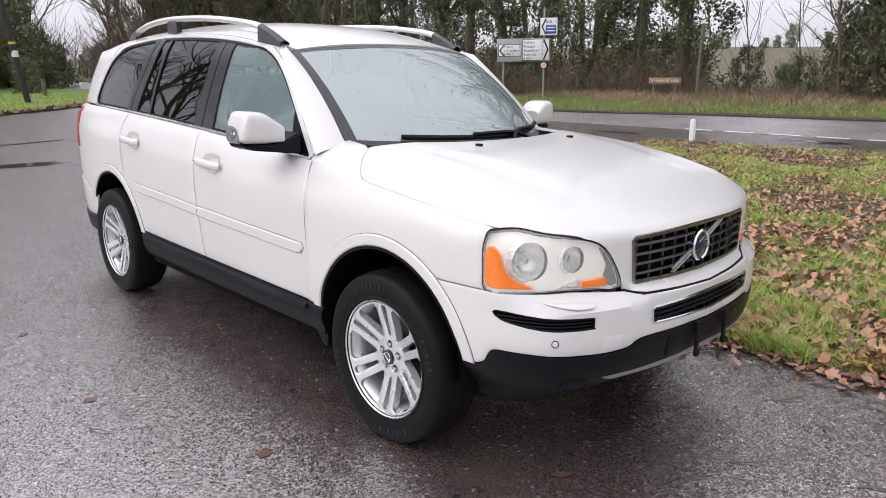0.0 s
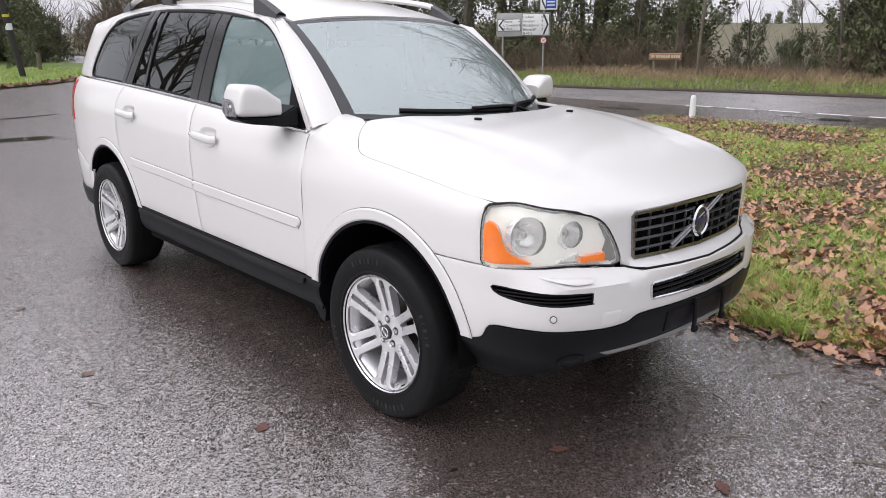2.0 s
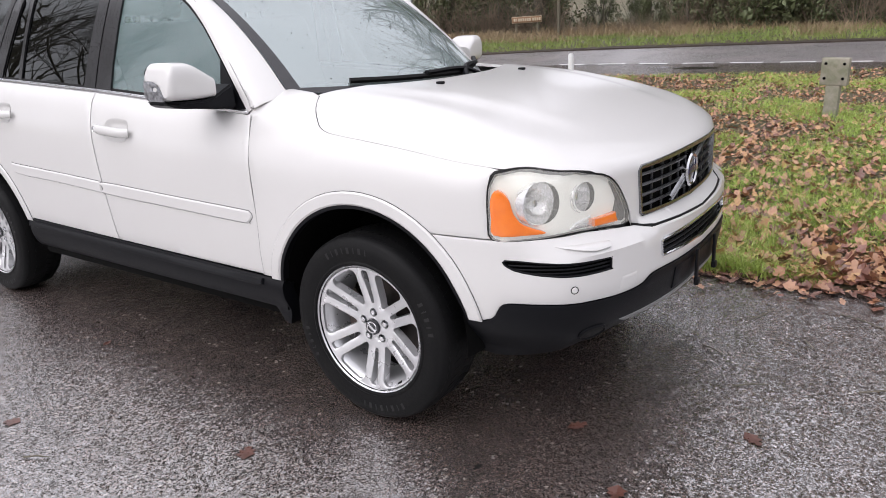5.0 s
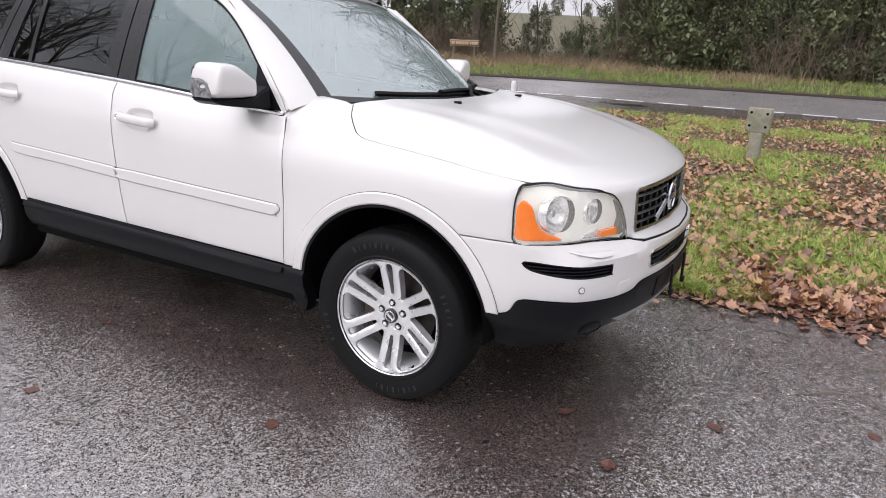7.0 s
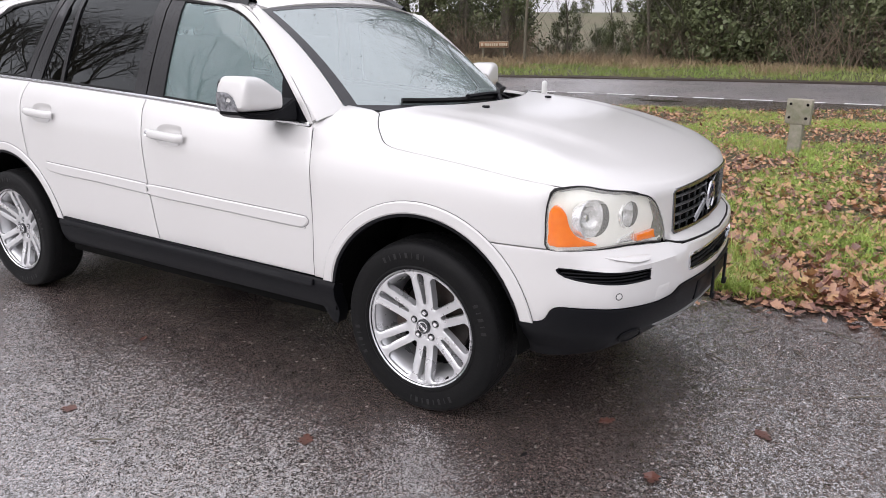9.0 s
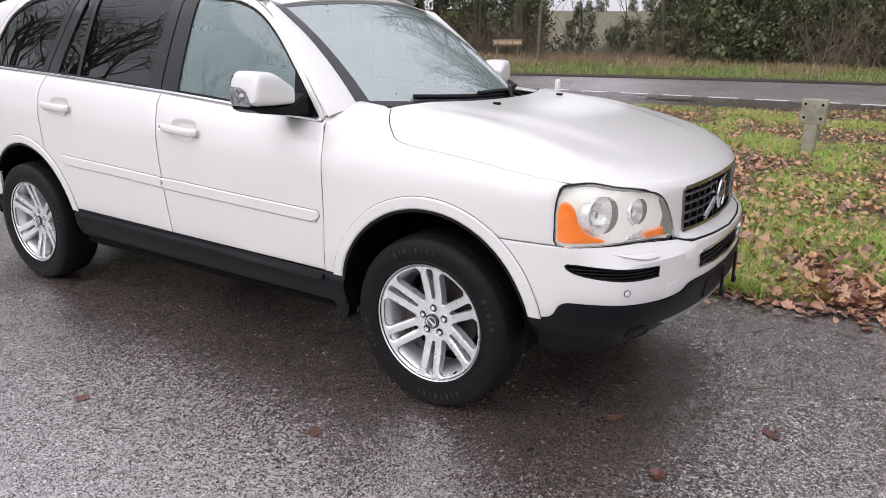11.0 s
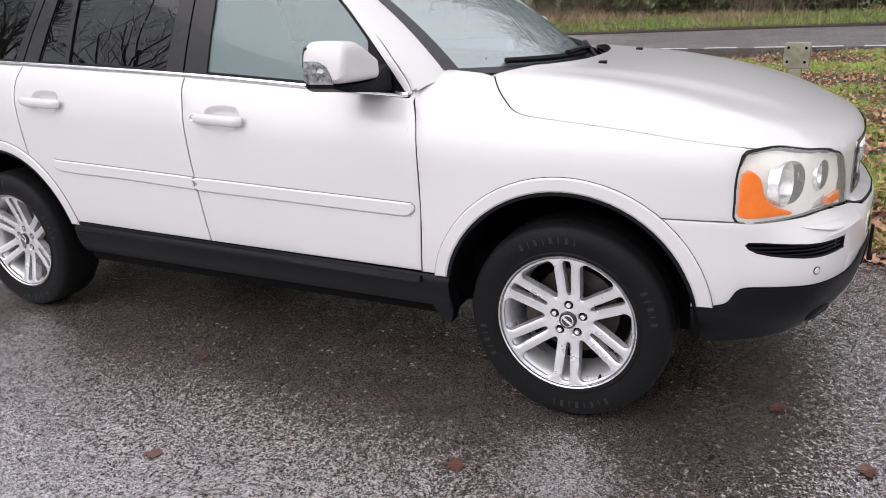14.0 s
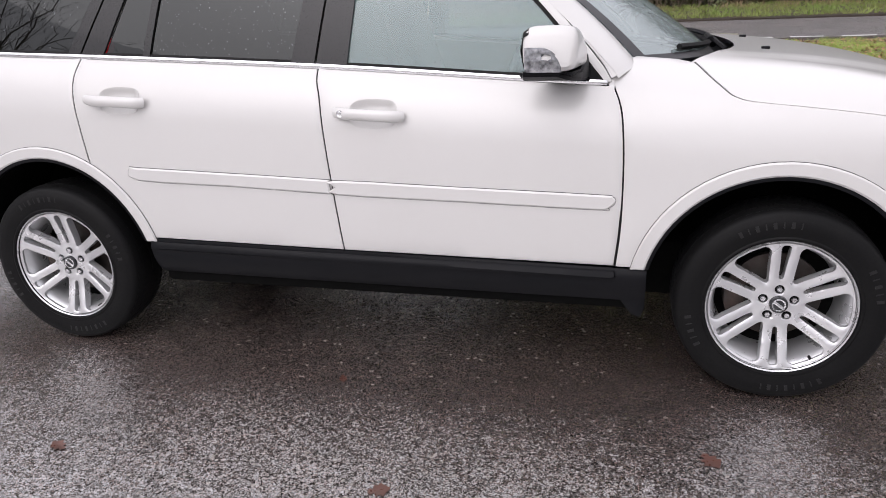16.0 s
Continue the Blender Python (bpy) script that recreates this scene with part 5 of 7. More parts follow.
# the wheel stands with one pair of spokes upright: u points up, v forwards
cuts = [turned(c, 0 if i >= 12 else 30) for i, c in enumerate(cuts)]
FACE = sheet([(0.233 * math.cos(a), 0.233 * math.sin(a)) for a in np.linspace(0, 2 * math.pi, 73)[:-1]], lambda u, v: (v, float(face_y(math.hypot(u, v))), u), cuts, step=0.0095, depth=0.032, roll=0.0035)


def build_wheel(cx, sg, cz):
    y0 = sg * 0.79
    f = -sg
    tyre_prof = [(0.232, 0.075), (0.238, 0.099), (0.245, 0.112), (0.2515, 0.1135), (0.257, 0.1105), (0.285, 0.1165), (0.311, 0.1175), (0.316, 0.1145), (0.329, 0.112), (0.338, 0.105), (0.3445, 0.092), (0.3495, 0.05), (0.3505, 0.0), (0.3485, -0.05), (0.3425, -0.088), (0.325, -0.112), (0.30, -0.118), (0.25, -0.1), (0.232, -0.08)]
    b = revolve([(r, y) for r, y in tyre_prof], 72, closed=True)
    b.transform(Matrix.Translation((cx, y0, cz)) @ Matrix.Rotation(0 if sg > 0 else math.pi, 4, "Z"))
    wheel = part("wheel", b, TYRE, car, "eighteen-inch silver alloy wheel with paired spokes")
    place = Matrix.Translation((cx, y0, cz)) @ (Matrix.Identity(4) if sg > 0 else Matrix.Rotation(math.pi, 4, "Z"))
    # tread blocks on the shoulders
    b = bmesh.new()
    for k in range(64):
        a = 2 * math.pi * k / 64
        for yy, w in ((0.073, 0.020), (0.03, 0.03), (-0.03, 0.03), (-0.073, 0.02)):
            rr = 0.3395 if abs(yy) > 0.05 else 0.3445
            m = Matrix.Rotation(-a, 4, "Y") @ Matrix.Translation((rr, yy, 0.004 * (1 if yy > 0 else -1))) @ Matrix.Rotation(radians(18 if yy > 0 else -18), 4, "X")
            bmesh.ops.create_cube(b, size=1, matrix=m @ Matrix.Diagonal((0.012, w * 1.35, 0.024, 1)))
    b.transform(place)
    part("tread", b, TYRE, wheel)
    # raised lettering bars on the side wall
    b = bmesh.new()
    for a0, nb in ((60, 8), (240, 8), (150, 5), (330, 5)):
        b = bmesh.new()
        for k in range(nb):
            a = radians(a0 + k * 5.2)
            m = Matrix.Rotation(-a, 4, "Y") @ Matrix.Translation((0.298, 0.1168, 0))
            bmesh.ops.create_cube(b, size=1, matrix=m @ Matrix.Diagonal((0.022, 0.0016, 0.004 if k % 2 else 0.011, 1)))
        b.transform(place)
        part("sidewall_marking", b, TYRE_MARK, wheel)
    b = revolve([(0.236, 0.103), (0.240, 0.108), (0.243, 0.100), (0.236, 0.094), (0.228, 0.088), (0.215, 0.070), (0.205, 0.03), (0.20, -0.09)], 64)
    b.transform(place)
    part("rim", b, ALLOY, wheel)
    b = revolve([(0.0, -0.02), (0.15, -0.02), (0.155, -0.022), (0.155, -0.045), (0.0, -0.045)], 48)
    b.transform(place)
    part("brake_disc", b, IRON, wheel)
    b = bmesh.new()
    rows = [[(0.105 * math.cos(radians(a)), y, 0.105 * math.sin(radians(a))) for y in (-0.05, 0.012)] + [(0.17 * math.cos(radians(a)), y, 0.17 * math.sin(radians(a))) for y in (0.012, -0.05)] for a in np.linspace(-25, 40, 10)]
    bridge(b, rows)
    b.transform(place)
    part("brake_caliper", b, CALIPER, wheel)
    # added disc, no wheel part: the shade behind the spokes
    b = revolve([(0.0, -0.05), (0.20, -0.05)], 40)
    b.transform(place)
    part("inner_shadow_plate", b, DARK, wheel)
    b = FACE.copy()
    b.transform(place)
    part("spoke_face", b, ALLOY, wheel, "silver cast face with six pairs of spokes")
    b = revolve([(0.0, 0.079), (0.025, 0.079), (0.0295, 0.077), (0.031, 0.066)], 32)
    b.transform(place)
    cap = part("centre_cap", b, GRILLE, wheel, "dark centre cap")
    b = block((0.046, 0.003, 0.010), (0, 0.080, 0), 0.001)
    b.transform(place @ Matrix.Rotation(radians(-35), 4, "Y"))
    part("cap_band", b, CHROME, wheel)
    b = revolve([(0.018, 0.080), (0.022, 0.081), (0.023, 0.079)], 28)
    b.transform(place)
    part("cap_ring", b, CHROME, wheel)
    for k in range(5):
        a = radians(90 + 72 * k)
        c = (0.0525 * math.cos(a), 0, 0.0525 * math.sin(a))
        b = revolve([(0.0, 0.068), (0.0085, 0.068), (0.0098, 0.065), (0.0098, 0.045)], 6, centre=c)
        b.transform(place)
        part("wheel_bolt", b, CHROME, wheel)
        # black cup puts the shade round the bolt into its colour
        b = revolve([(0.0, 0.050), (0.0175, 0.050), (0.0175, 0.062)], 16, centre=c)
        b.transform(place)
        part("bolt_recess", b, SEAL, wheel)
    b = revolve([(0.0, 0.004), (0.004, 0.004), (0.005, 0.0), (0.006, -0.02)], 10, centre=(0.222 * math.cos(radians(238)), 0.09, 0.222 * math.sin(radians(238))))
    b.transform(place)
    part("valve", b, SEAL, wheel)
    return wheel


build_wheel(0.0, -1, 0.349)
build_wheel(0.0, 1, 0.349)
build_wheel(-2.857, -1, 0.349)
build_wheel(-2.857, 1, 0.349)

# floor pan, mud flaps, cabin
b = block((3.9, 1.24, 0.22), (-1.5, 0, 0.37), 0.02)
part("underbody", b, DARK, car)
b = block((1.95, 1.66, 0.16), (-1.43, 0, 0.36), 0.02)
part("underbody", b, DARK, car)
b = block((2.9, 0.86, 0.05), (-2.0, 0, 0.60), 0.01)
part("cabin_floor", b, DASH, car)
b = bmesh.new()
rows = [[(x, y, roof_surf(x, y)[2] - 0.04) for y in np.linspace(-0.58, 0.58, 9)] for x in np.linspace(-1.05, -3.4, 12)]
bridge(b, rows)
part("headliner", b, HEADLINE, car)
for sg in (-1, 1):
    b = bmesh.new()
    rows = [[(x, sg * (cabin_y(x, 1.16) - 0.05 - (0.02 if z < 0.9 else 0)), z) for z in (0.62 if x > -2.3 else 0.82, 0.88, 1.0, 1.10, float(belt(x)) - 0.01)] for x in np.linspace(-0.62, -3.2, 12)]
    bridge(b, rows)
    part("door_trim", b, LEATHER, car)
b = bmesh.new()
rows = []
for y in np.linspace(-0.76, 0.76, 16):
    hump = 0.035 * math.exp(-((y + 0.37) / 0.22) ** 2)
    rows.append([(-0.20 - 0.30 * (abs(y) / 0.66) ** 2.3 - 0.02, y, 1.105), (-0.66, y, 1.12 + hump), (-0.86, y, 1.09 + hump), (-0.93, y, 1.02), (-0.90, y, 0.86), (-0.70, y, 0.70)])
bridge(b, rows)
part("dashboard", b, DASH, car)
b = bmesh.new()
tube(b, [Vector((-1.0, -0.37, 1.0)) + Vector((0.17 * math.cos(a) * 0.35, 0.18 * math.sin(a), 0.18 * math.cos(a))) for a in np.linspace(0, 2 * math.pi, 33)], 0.015, 8, False)
tube(b, [(-0.9, -0.37, 0.95), (-1.0, -0.37, 1.0)], 0.05, 10)
tube(b, [(-1.0, -0.54, 1.0), (-1.0, -0.20, 1.0)], 0.018, 8)
part("steering_wheel", b, DASH, car)


def seat(x, y, w):
    b = block((0.52, w, 0.16), (x, y, 0.78), 0.05, segs=3)
    st = part("seat", b, LEATHER, car, "pale grey leather seat")
    m = Matrix.Rotation(radians(-17), 4, "Y")
    b = block((0.15, w, 0.66), (0, 0, 0.33), 0.06, m=m, segs=3)
    b.transform(Matrix.Translation((x - 0.26, y, 0.80)))
    part("backrest", b, LEATHER, st)
    for yy in ((0,) if w < 0.7 else (-0.4, 0.4)):
        b = block((0.09, 0.27, 0.19), (x - 0.26 - 0.24, y + yy, 0.80 + 0.78), 0.035, segs=3)
        part("headrest", b, LEATHER, st)
        b = bmesh.new()
        for d in (-0.05, 0.05):
            tube(b, [(x - 0.46, y + yy + d, 1.40), (x - 0.49, y + yy + d, 1.54)], 0.006, 6)
        part("headrest_rods", b, CHROME, st)


seat(-1.35, -0.37, 0.52)
seat(-1.35, 0.37, 0.52)
seat(-2.25, 0.0, 1.30)
b = block((0.03, 0.24, 0.06), (-0.95, 0.0, 1.535), 0.012)
part("rear_view_mirror", b, SEAL, car)

# ---- ground, roads, verges ----
def gz(x, y):
    """Height of the ground: the drive falls slightly towards the verge, fields rise far off."""
    c = -0.026 * (min(max(y, -5.0), 1.15) + 0.88)
    z = c * (1 - float(sm(y, 1.15, 4.0)))
    z += 3.4 * float(sm(y, 60, 260)) + 3.0 * float(sm(-x, 90, 260))
    return z


def road_y(x):
    return 13.9 + (0.0017 * (x + 15) ** 2 if x < -15 else 0)


far_shift = spl([(-130, -0.6), (-40, -1.0), (-14, -2.2), (-10, -2.1), (-7.5, -1.4), (-5, -1.0), (-2, -0.7), (1, -0.5), (10, -0.4), (60, -0.4)])


def far_y(x):
    """The far edge of the road."""
    return road_y(x) + 2.35 + float(far_shift(x))


def laid(name, outline, material, step, lift=0.0, label="", cat="", bumps=0.0, depth=0.06, kind="structure"):

    def surf(x, y):
        b = bumps * (noise.noise(Vector((x * 1.3, y * 1.3, 3.1))) + 0.5 * noise.noise(Vector((x * 4, y * 4, 7.7)))) if bumps else 0
        return x, y, gz(x, y) + lift + b
    ob = part(name, sheet(outline, surf, step=step, depth=depth, roll=0), material, None)
    return tagged(ob, label, cat, kind=kind)


bm = bmesh.new()
gx = [-900, -500, -300, -200, -140, -100, -70, -50, -35, -25, -15, -8, 0, 8, 15, 25, 40, 70, 120, 250, 600]
gy = [-600, -200, -80, -40, -20, -10, -4, 0, 4, 10, 18, 24, 32, 45, 60, 80, 110, 150, 200, 260, 400, 700, 1200]
rows = [[(x, y, gz(x, y) - 0.05) for y in gy] for x in gx]
bridge(bm, rows)
bmesh.ops.reverse_faces(bm, faces=bm.faces[:])
bmesh.ops.recalc_face_normals(bm, faces=bm.faces[:])
tagged(part("ground", bm, FIELD), "pale winter field reaching the horizon", "ground", kind="structure")

laid("driveway", [(16, -17), (16, 11.7), (-28, 11.7), (-28.5, 7.5), (-26.8, 3.5), (-25, -4), (-22, -17)], TARMAC, 0.6, 0.0, "wet worn tarmac driveway and junction mouth", "tarmac")
rx = np.concatenate([np.linspace(-130, -34, 28), np.linspace(-32, 14, 47), np.linspace(18, 60, 8)])
laid("road", [(x, road_y(x) - 2.35) for x in rx] + [(x, far_y(x)) for x in rx[::-1]], ROADMAT, 1.2, 0.005, "wet asphalt road with worn edge dashes", "road")
for k in range(22):
    x, w, yd = -5.48 + k * 0.862, 0.56, road_y(0) - 2.33
    laid("road_dash", [(x, yd - 0.06), (x + w, yd - 0.052), (x + w, yd + 0.062), (x, yd + 0.058)], LINEP, 0.3, 0.010, "worn white road dash", "road marking", depth=0.004)["group"] = "dashes along the road edge"
island = [tuple(q) for q in catmull([(16, 1.5), (8, 1.28), (4, 1.2), (2, 1.22), (1.2, 1.17), (0.5, 1.15), (-0.6, 1.25), (-1.8, 1.7), (-2.9, 3.0), (-4.1, 5.6), (-4.95, 7.6), (-4.95, 8.5), (-4.35, 9.3), (-3.6, 9.4), (-3.0, 9.35), (-1.3, 9.5), (-0.3, 9.75), (0.9, 10.35), (3, 10.8), (7, 11.1), (16, 11.3)], 5)]
verge = laid("verge", island, TURF, 0.22, 0.028, "grass verge strewn with brown leaves", "verge", 0.022)
strip = [(x, far_y(x)) for x in rx] + [(x, road_y(x) + 12 + 0.05 * abs(x)) for x in rx[::-1]]
laid("far_verge", strip, TURF, 1.0, 0.03, "grass verge across the road", "verge", 0.05)
left = [(-22.4, -12), (-24.3, 2.9), (-25.9, 5.3), (-27.8, 7.0), (-31, 9.6)] + [(x, road_y(x) - 2.4) for x in np.linspace(-36, -125, 14)] + [(-125, -12)]
laid("left_verge", left, LAWN, 1.5, 0.04, "short green grass bank", "verge", 0.05)
laid("verge_edge_soil", [tuple(q) for q in catmull([(9, 1.22), (4, 1.14), (2, 1.16), (1.2, 1.11), (0.5, 1.09), (-0.6, 1.19), (-1.9, 1.66), (-1.8, 1.9), (-0.6, 1.45), (0.5, 1.36), (1.2, 1.40), (2, 1.45), (4, 1.45), (9, 1.5)], 4)], SOIL, 0.12, 0.016, "dark soil along the tarmac edge", "soil", 0.012)
laid("road_edge_soil", [(x, far_y(x) - 0.05) for x in rx] + [(x, far_y(x) + 0.42 + 0.10 * math.sin(x * 1.7) + 0.06 * math.sin(x * 4.1)) for x in rx[::-1]], SOIL, 0.6, 0.04, "muddy far road edge", "soil", 0.02)
# puddles and a broken patch in the road
for px, py, ra, rb, sd in ((-10.9, 0.45, 0.30, 0.75, 1), (-12.2, -0.4, 0.2, 0.9, 2), (-10.5, 1.5, 0.16, 0.5, 3), (-14.8, 1.2, 0.12, 1.1, 7), (-2.4, 10.75, 0.42, 0.16, 4), (-3.1, 10.9, 0.25, 0.1, 5), (-6.2, 10.2, 0.5, 0.14, 6)):
    rr = random.Random(sd)
    ol = [(px + ra * (0.8 + 0.3 * rr.random()) * math.cos(a), py + rb * (0.8 + 0.4 * rr.random()) * math.sin(a)) for a in np.linspace(0, 2 * math.pi, 15)[:-1]]
    laid("puddle", [tuple(q) for q in catmull(ol, 3, True)], PUDDLE, 0.3, 0.006, "shallow puddle on the tarmac", "puddle", depth=0.002)


# ---- loose stuff built from many small faces ----
def cloud(name, verts, faces, material, label, cat, kind="stuff", parent=None):
    me = bpy.data.meshes.new(name)
    me.from_pydata([tuple(v) for v in verts], [], faces)
    me.materials.append(material)
    ob = new(name, me)
    ob.parent = parent
    if label:
        tagged(ob, label, cat, kind=kind)
    return ob


def blades(rng, places, h0, h1, w, lean, per):
    V, F = [], []
    for x, y, z, k in places:
        for _ in range(per):
            a, b = rng.uniform(0, 2 * math.pi), rng.uniform(0, 2 * math.pi)
            h = rng.uniform(h0, h1) * k
            ox, oy = rng.gauss(0, 0.025) * (1 + h), rng.gauss(0, 0.025) * (1 + h)
            lx, ly = math.cos(b) * lean * h * rng.random() * 1.6, math.sin(b) * lean * h * rng.random() * 1.6
            dx, dy = math.cos(a) * w * rng.uniform(0.6, 1.2), math.sin(a) * w * rng.uniform(0.6, 1.2)
            i = len(V)
            bx, by = x + ox, y + oy
            V += [(bx - dx, by - dy, z), (bx + dx, by + dy, z), (bx + lx * 0.45 - dx * 0.7, by + ly * 0.45 - dy * 0.7, z + h * 0.65), (bx + lx * 0.45 + dx * 0.7, by + ly * 0.45 + dy * 0.7, z + h * 0.65), (bx + lx, by + ly, z + h * 0.95)]
            F += [(i, i + 1, i + 3, i + 2), (i + 2, i + 3, i + 4)]
    return V, F


LEAF = [(0, 0), (0.18, 0.10), (0.12, 0.28), (0.36, 0.30), (0.26, 0.50), (0.42, 0.62), (0.22, 0.76), (0.0, 1.0), (-0.22, 0.78), (-0.40, 0.60), (-0.26, 0.48), (-0.36, 0.32), (-0.12, 0.26), (-0.18, 0.10)]


def leaf_mesh(rng, x, y, z, size, V, F, tilt=0.35):
    """An oak-like curled leaf."""
    a, cu = rng.uniform(0, 2 * math.pi), rng.uniform(-0.6, 1.3)
    tx, ty = rng.gauss(0, tilt), rng.gauss(0, tilt)
    i = len(V)
    wd = rng.uniform(0.7, 1.1)
    for u, v in LEAF + [(0, 0.5)]:
        p, q = u * size * wd, (v - 0.5) * size
        h = abs(u) * cu * size * 0.6 + (v - 0.5) ** 2 * size * cu * 0.7
        xx, yy = p * math.cos(a) - q * math.sin(a), p * math.sin(a) + q * math.cos(a)
        V.append((x + xx, y + yy, z + max(h + xx * tx + yy * ty, -0.004) + 0.004))
    for k in range(len(LEAF)):
        F.append((i + k, i + (k + 1) % len(LEAF), i + len(LEAF)))


rng = random.Random(11)
isl = np.array(island)


def verge_z(x, y):
    return gz(x, y) + 0.028 + 0.022 * (noise.noise(Vector((x * 1.3, y * 1.3, 3.1))) + 0.5 * noise.noise(Vector((x * 4, y * 4, 7.7))))


def patch(x, y):
    return noise.noise(Vector((x * 0.9, y * 0.9, 0))) + 0.5 * noise.noise(Vector((x * 3.1, y * 3.1, 5)))


tufts, turf = [], []
cand = np.array([(rng.uniform(-5.0, 9), 1.15 + 9.4 * rng.random() ** 1.7) for _ in range(62000)])
for x, y in cand[inside(isl, cand)]:
    g = patch(x, y)
    near = math.exp(-((y - 1.9) / 0.55) ** 2)
    if g > 0.03 - 0.34 * near and rng.random() < 0.85:
        tufts.append((x, y, verge_z(x, y) - 0.005, 0.5 + 0.55 * max(g, 0) + 0.5 * near * max(0.15, g + 0.3)))
    elif y > 1.45 and g > -0.2 and rng.random() < 0.5:
        turf.append((x, y, verge_z(x, y) - 0.004, 0.32 + 0.3 * max(0, g + 0.4)))
V, F = blades(rng, tufts, 0.05, 0.14, 0.0022, 1.0, 8)
V2, F2 = blades(rng, turf, 0.05, 0.12, 0.0024, 1.3, 5)
k = len(V)
cloud("verge_grass", V + V2, F + [tuple(i + k for i in f) for f in F2], BLADE, "tufts of green winter grass", "grass")
V, F = [], []
V2, F2 = [], []
V3, F3 = [], []
cand = np.array([(rng.uniform(-4.8, 8), 1.0 + 9.4 * rng.random() ** 1.6) for _ in range(82000)])
n = 0
for x, y in cand[inside(isl, cand)]:
    near = math.exp(-((y - 1.36) / 0.24) ** 2)
    g = patch(x, y)
    if n > 42000 or rng.random() > 0.76 - 0.66 * g + 0.30 * near + 0.12 * float(sm(y, 2.5, 5)):
        continue
    n += 1
    leaf_mesh(rng, x, y, verge_z(x, y) + rng.uniform(0.004, 0.036), rng.uniform(0.034, 0.076) * (1 + 0.3 * near - 0.3 * float(sm(y, 3, 6))), *rng.choices(((V, F), (V2, F2), (V3, F3)), (0.42, 0.30, 0.28))[0], tilt=0.6)
# leaves spilling over the edge on to the tarmac
for _ in range(2300):
    x = rng.uniform(-2.2, 6)
    ye = float(np.interp(x, (-2.9, -1.8, -0.6, 0.5, 1.2, 2, 4, 8), (3.0, 1.7, 1.25, 1.15, 1.17, 1.22, 1.2, 1.28)))
    y = ye + 0.10 - abs(rng.gauss(0, 0.13)) * (1 + 0.9 * patch(x * 2, 3))
    leaf_mesh(rng, x, y, gz(x, y) + 0.012 + rng.uniform(0, 0.012), rng.uniform(0.03, 0.08), *((V, F) if rng.random() < 0.42 else (V2, F2)), tilt=0.35)
cloud("leaf_litter", V, F, LEAFLIT, "curled brown oak leaves on the verge", "leaves")
cloud("leaf_litter", V2, F2, LEAFDARK, "dark sodden leaves on the verge", "leaves")
cloud("leaf_litter", V3, F3, LEAFTAN, "tan fallen leaves on the verge", "leaves")
V, F = [], []
for _ in range(2600):
    k = rng.random()
    x = float(np.interp(k, (0, 0.55, 0.75, 0.9, 1), (-23.4, -24.3, -25.9, -27.8, -31))) - abs(rng.gauss(0, 0.45)) + 0.25
    y = float(np.interp(k, (0, 0.55, 0.75, 0.9, 1), (-6, 2.9, 5.3, 7.0, 9.6)))
    leaf_mesh(rng, x, y, gz(x, y) + 0.05, rng.uniform(0.06, 0.16), V, F, tilt=0.5)
cloud("leaf_litter", V, F, LEAFDARK, "dark leaves along the bank edge", "leaves")
# grass and dead stems across the road
pl = []
for _ in range(17000):
    x = rng.uniform(-34, 16)
    y = far_y(x) + 0.3 + 5.2 * rng.random()
    pl.append((x, y, gz(x, y) + 0.03, rng.uniform(0.45, 1.2)))
V, F = blades(rng, pl, 0.05, 0.13, 0.009, 1.0, 3)
cloud("roadside_grass", V, F, ROUGHGRASS, "rough roadside grass", "grass")
pl = []
for _ in range(12000):
    x = rng.uniform(-34, 16)
    y = road_y(x) + 3.6 + 4.6 * rng.random()
    g = noise.noise(Vector((x * 0.35, y * 0.5, 2))) + 0.4 * noise.noise(Vector((x * 1.6, y * 1.6, 4))) + 0.5 * math.exp(-((x + 9.5) / 4) ** 2) + 0.14 * (y - road_y(x) - 5.8)
    if g > 0.12:
        pl.append((x, y, gz(x, y) + 0.02, 0.35 + 0.75 * min(g + 0.1, 1)))
V, F = blades(rng, pl, 0.12, 0.42, 0.008, 1.3, 3)
cloud("dead_stems", V, F, DRYGRASS, "pale dead grass stems below the hedge", "grass")
cand = np.array([(-24.6 - 18 * rng.random() ** 1.5, rng.uniform(-6, 10)) for _ in range(9000)])
pl = [(x, y, gz(x, y) + 0.03, rng.uniform(0.5, 1.0)) for x, y in cand[inside(np.array(left), cand)]]
V, F = blades(rng, pl, 0.06, 0.14, 0.012, 0.6, 3)
cloud("bank_grass", V, F, BLADE, "short grass on the bank", "grass")


# ---- trees and hedges ----
def limb(V, F, path, radii, sides):
    base = len(V)
    P = np.array(path)
    for i in range(len(P)):
        t = P[min(i + 1, len(P) - 1)] - P[max(i - 1, 0)]
        t /= np.linalg.norm(t)
        a = np.cross(t, (0.3, 0.9, 0.2))
        a /= np.linalg.norm(a)
        b = np.cross(t, a)
        for k in range(sides):
            an = 2 * math.pi * k / sides
            V.append(P[i] + (a * math.cos(an) + b * math.sin(an)) * radii[i])
    for i in range(len(P) - 1):
        for k in range(sides):
            F.append((base + i * sides + k, base + i * sides + (k + 1) % sides, base + (i + 1) * sides + (k + 1) % sides, base + (i + 1) * sides + k))


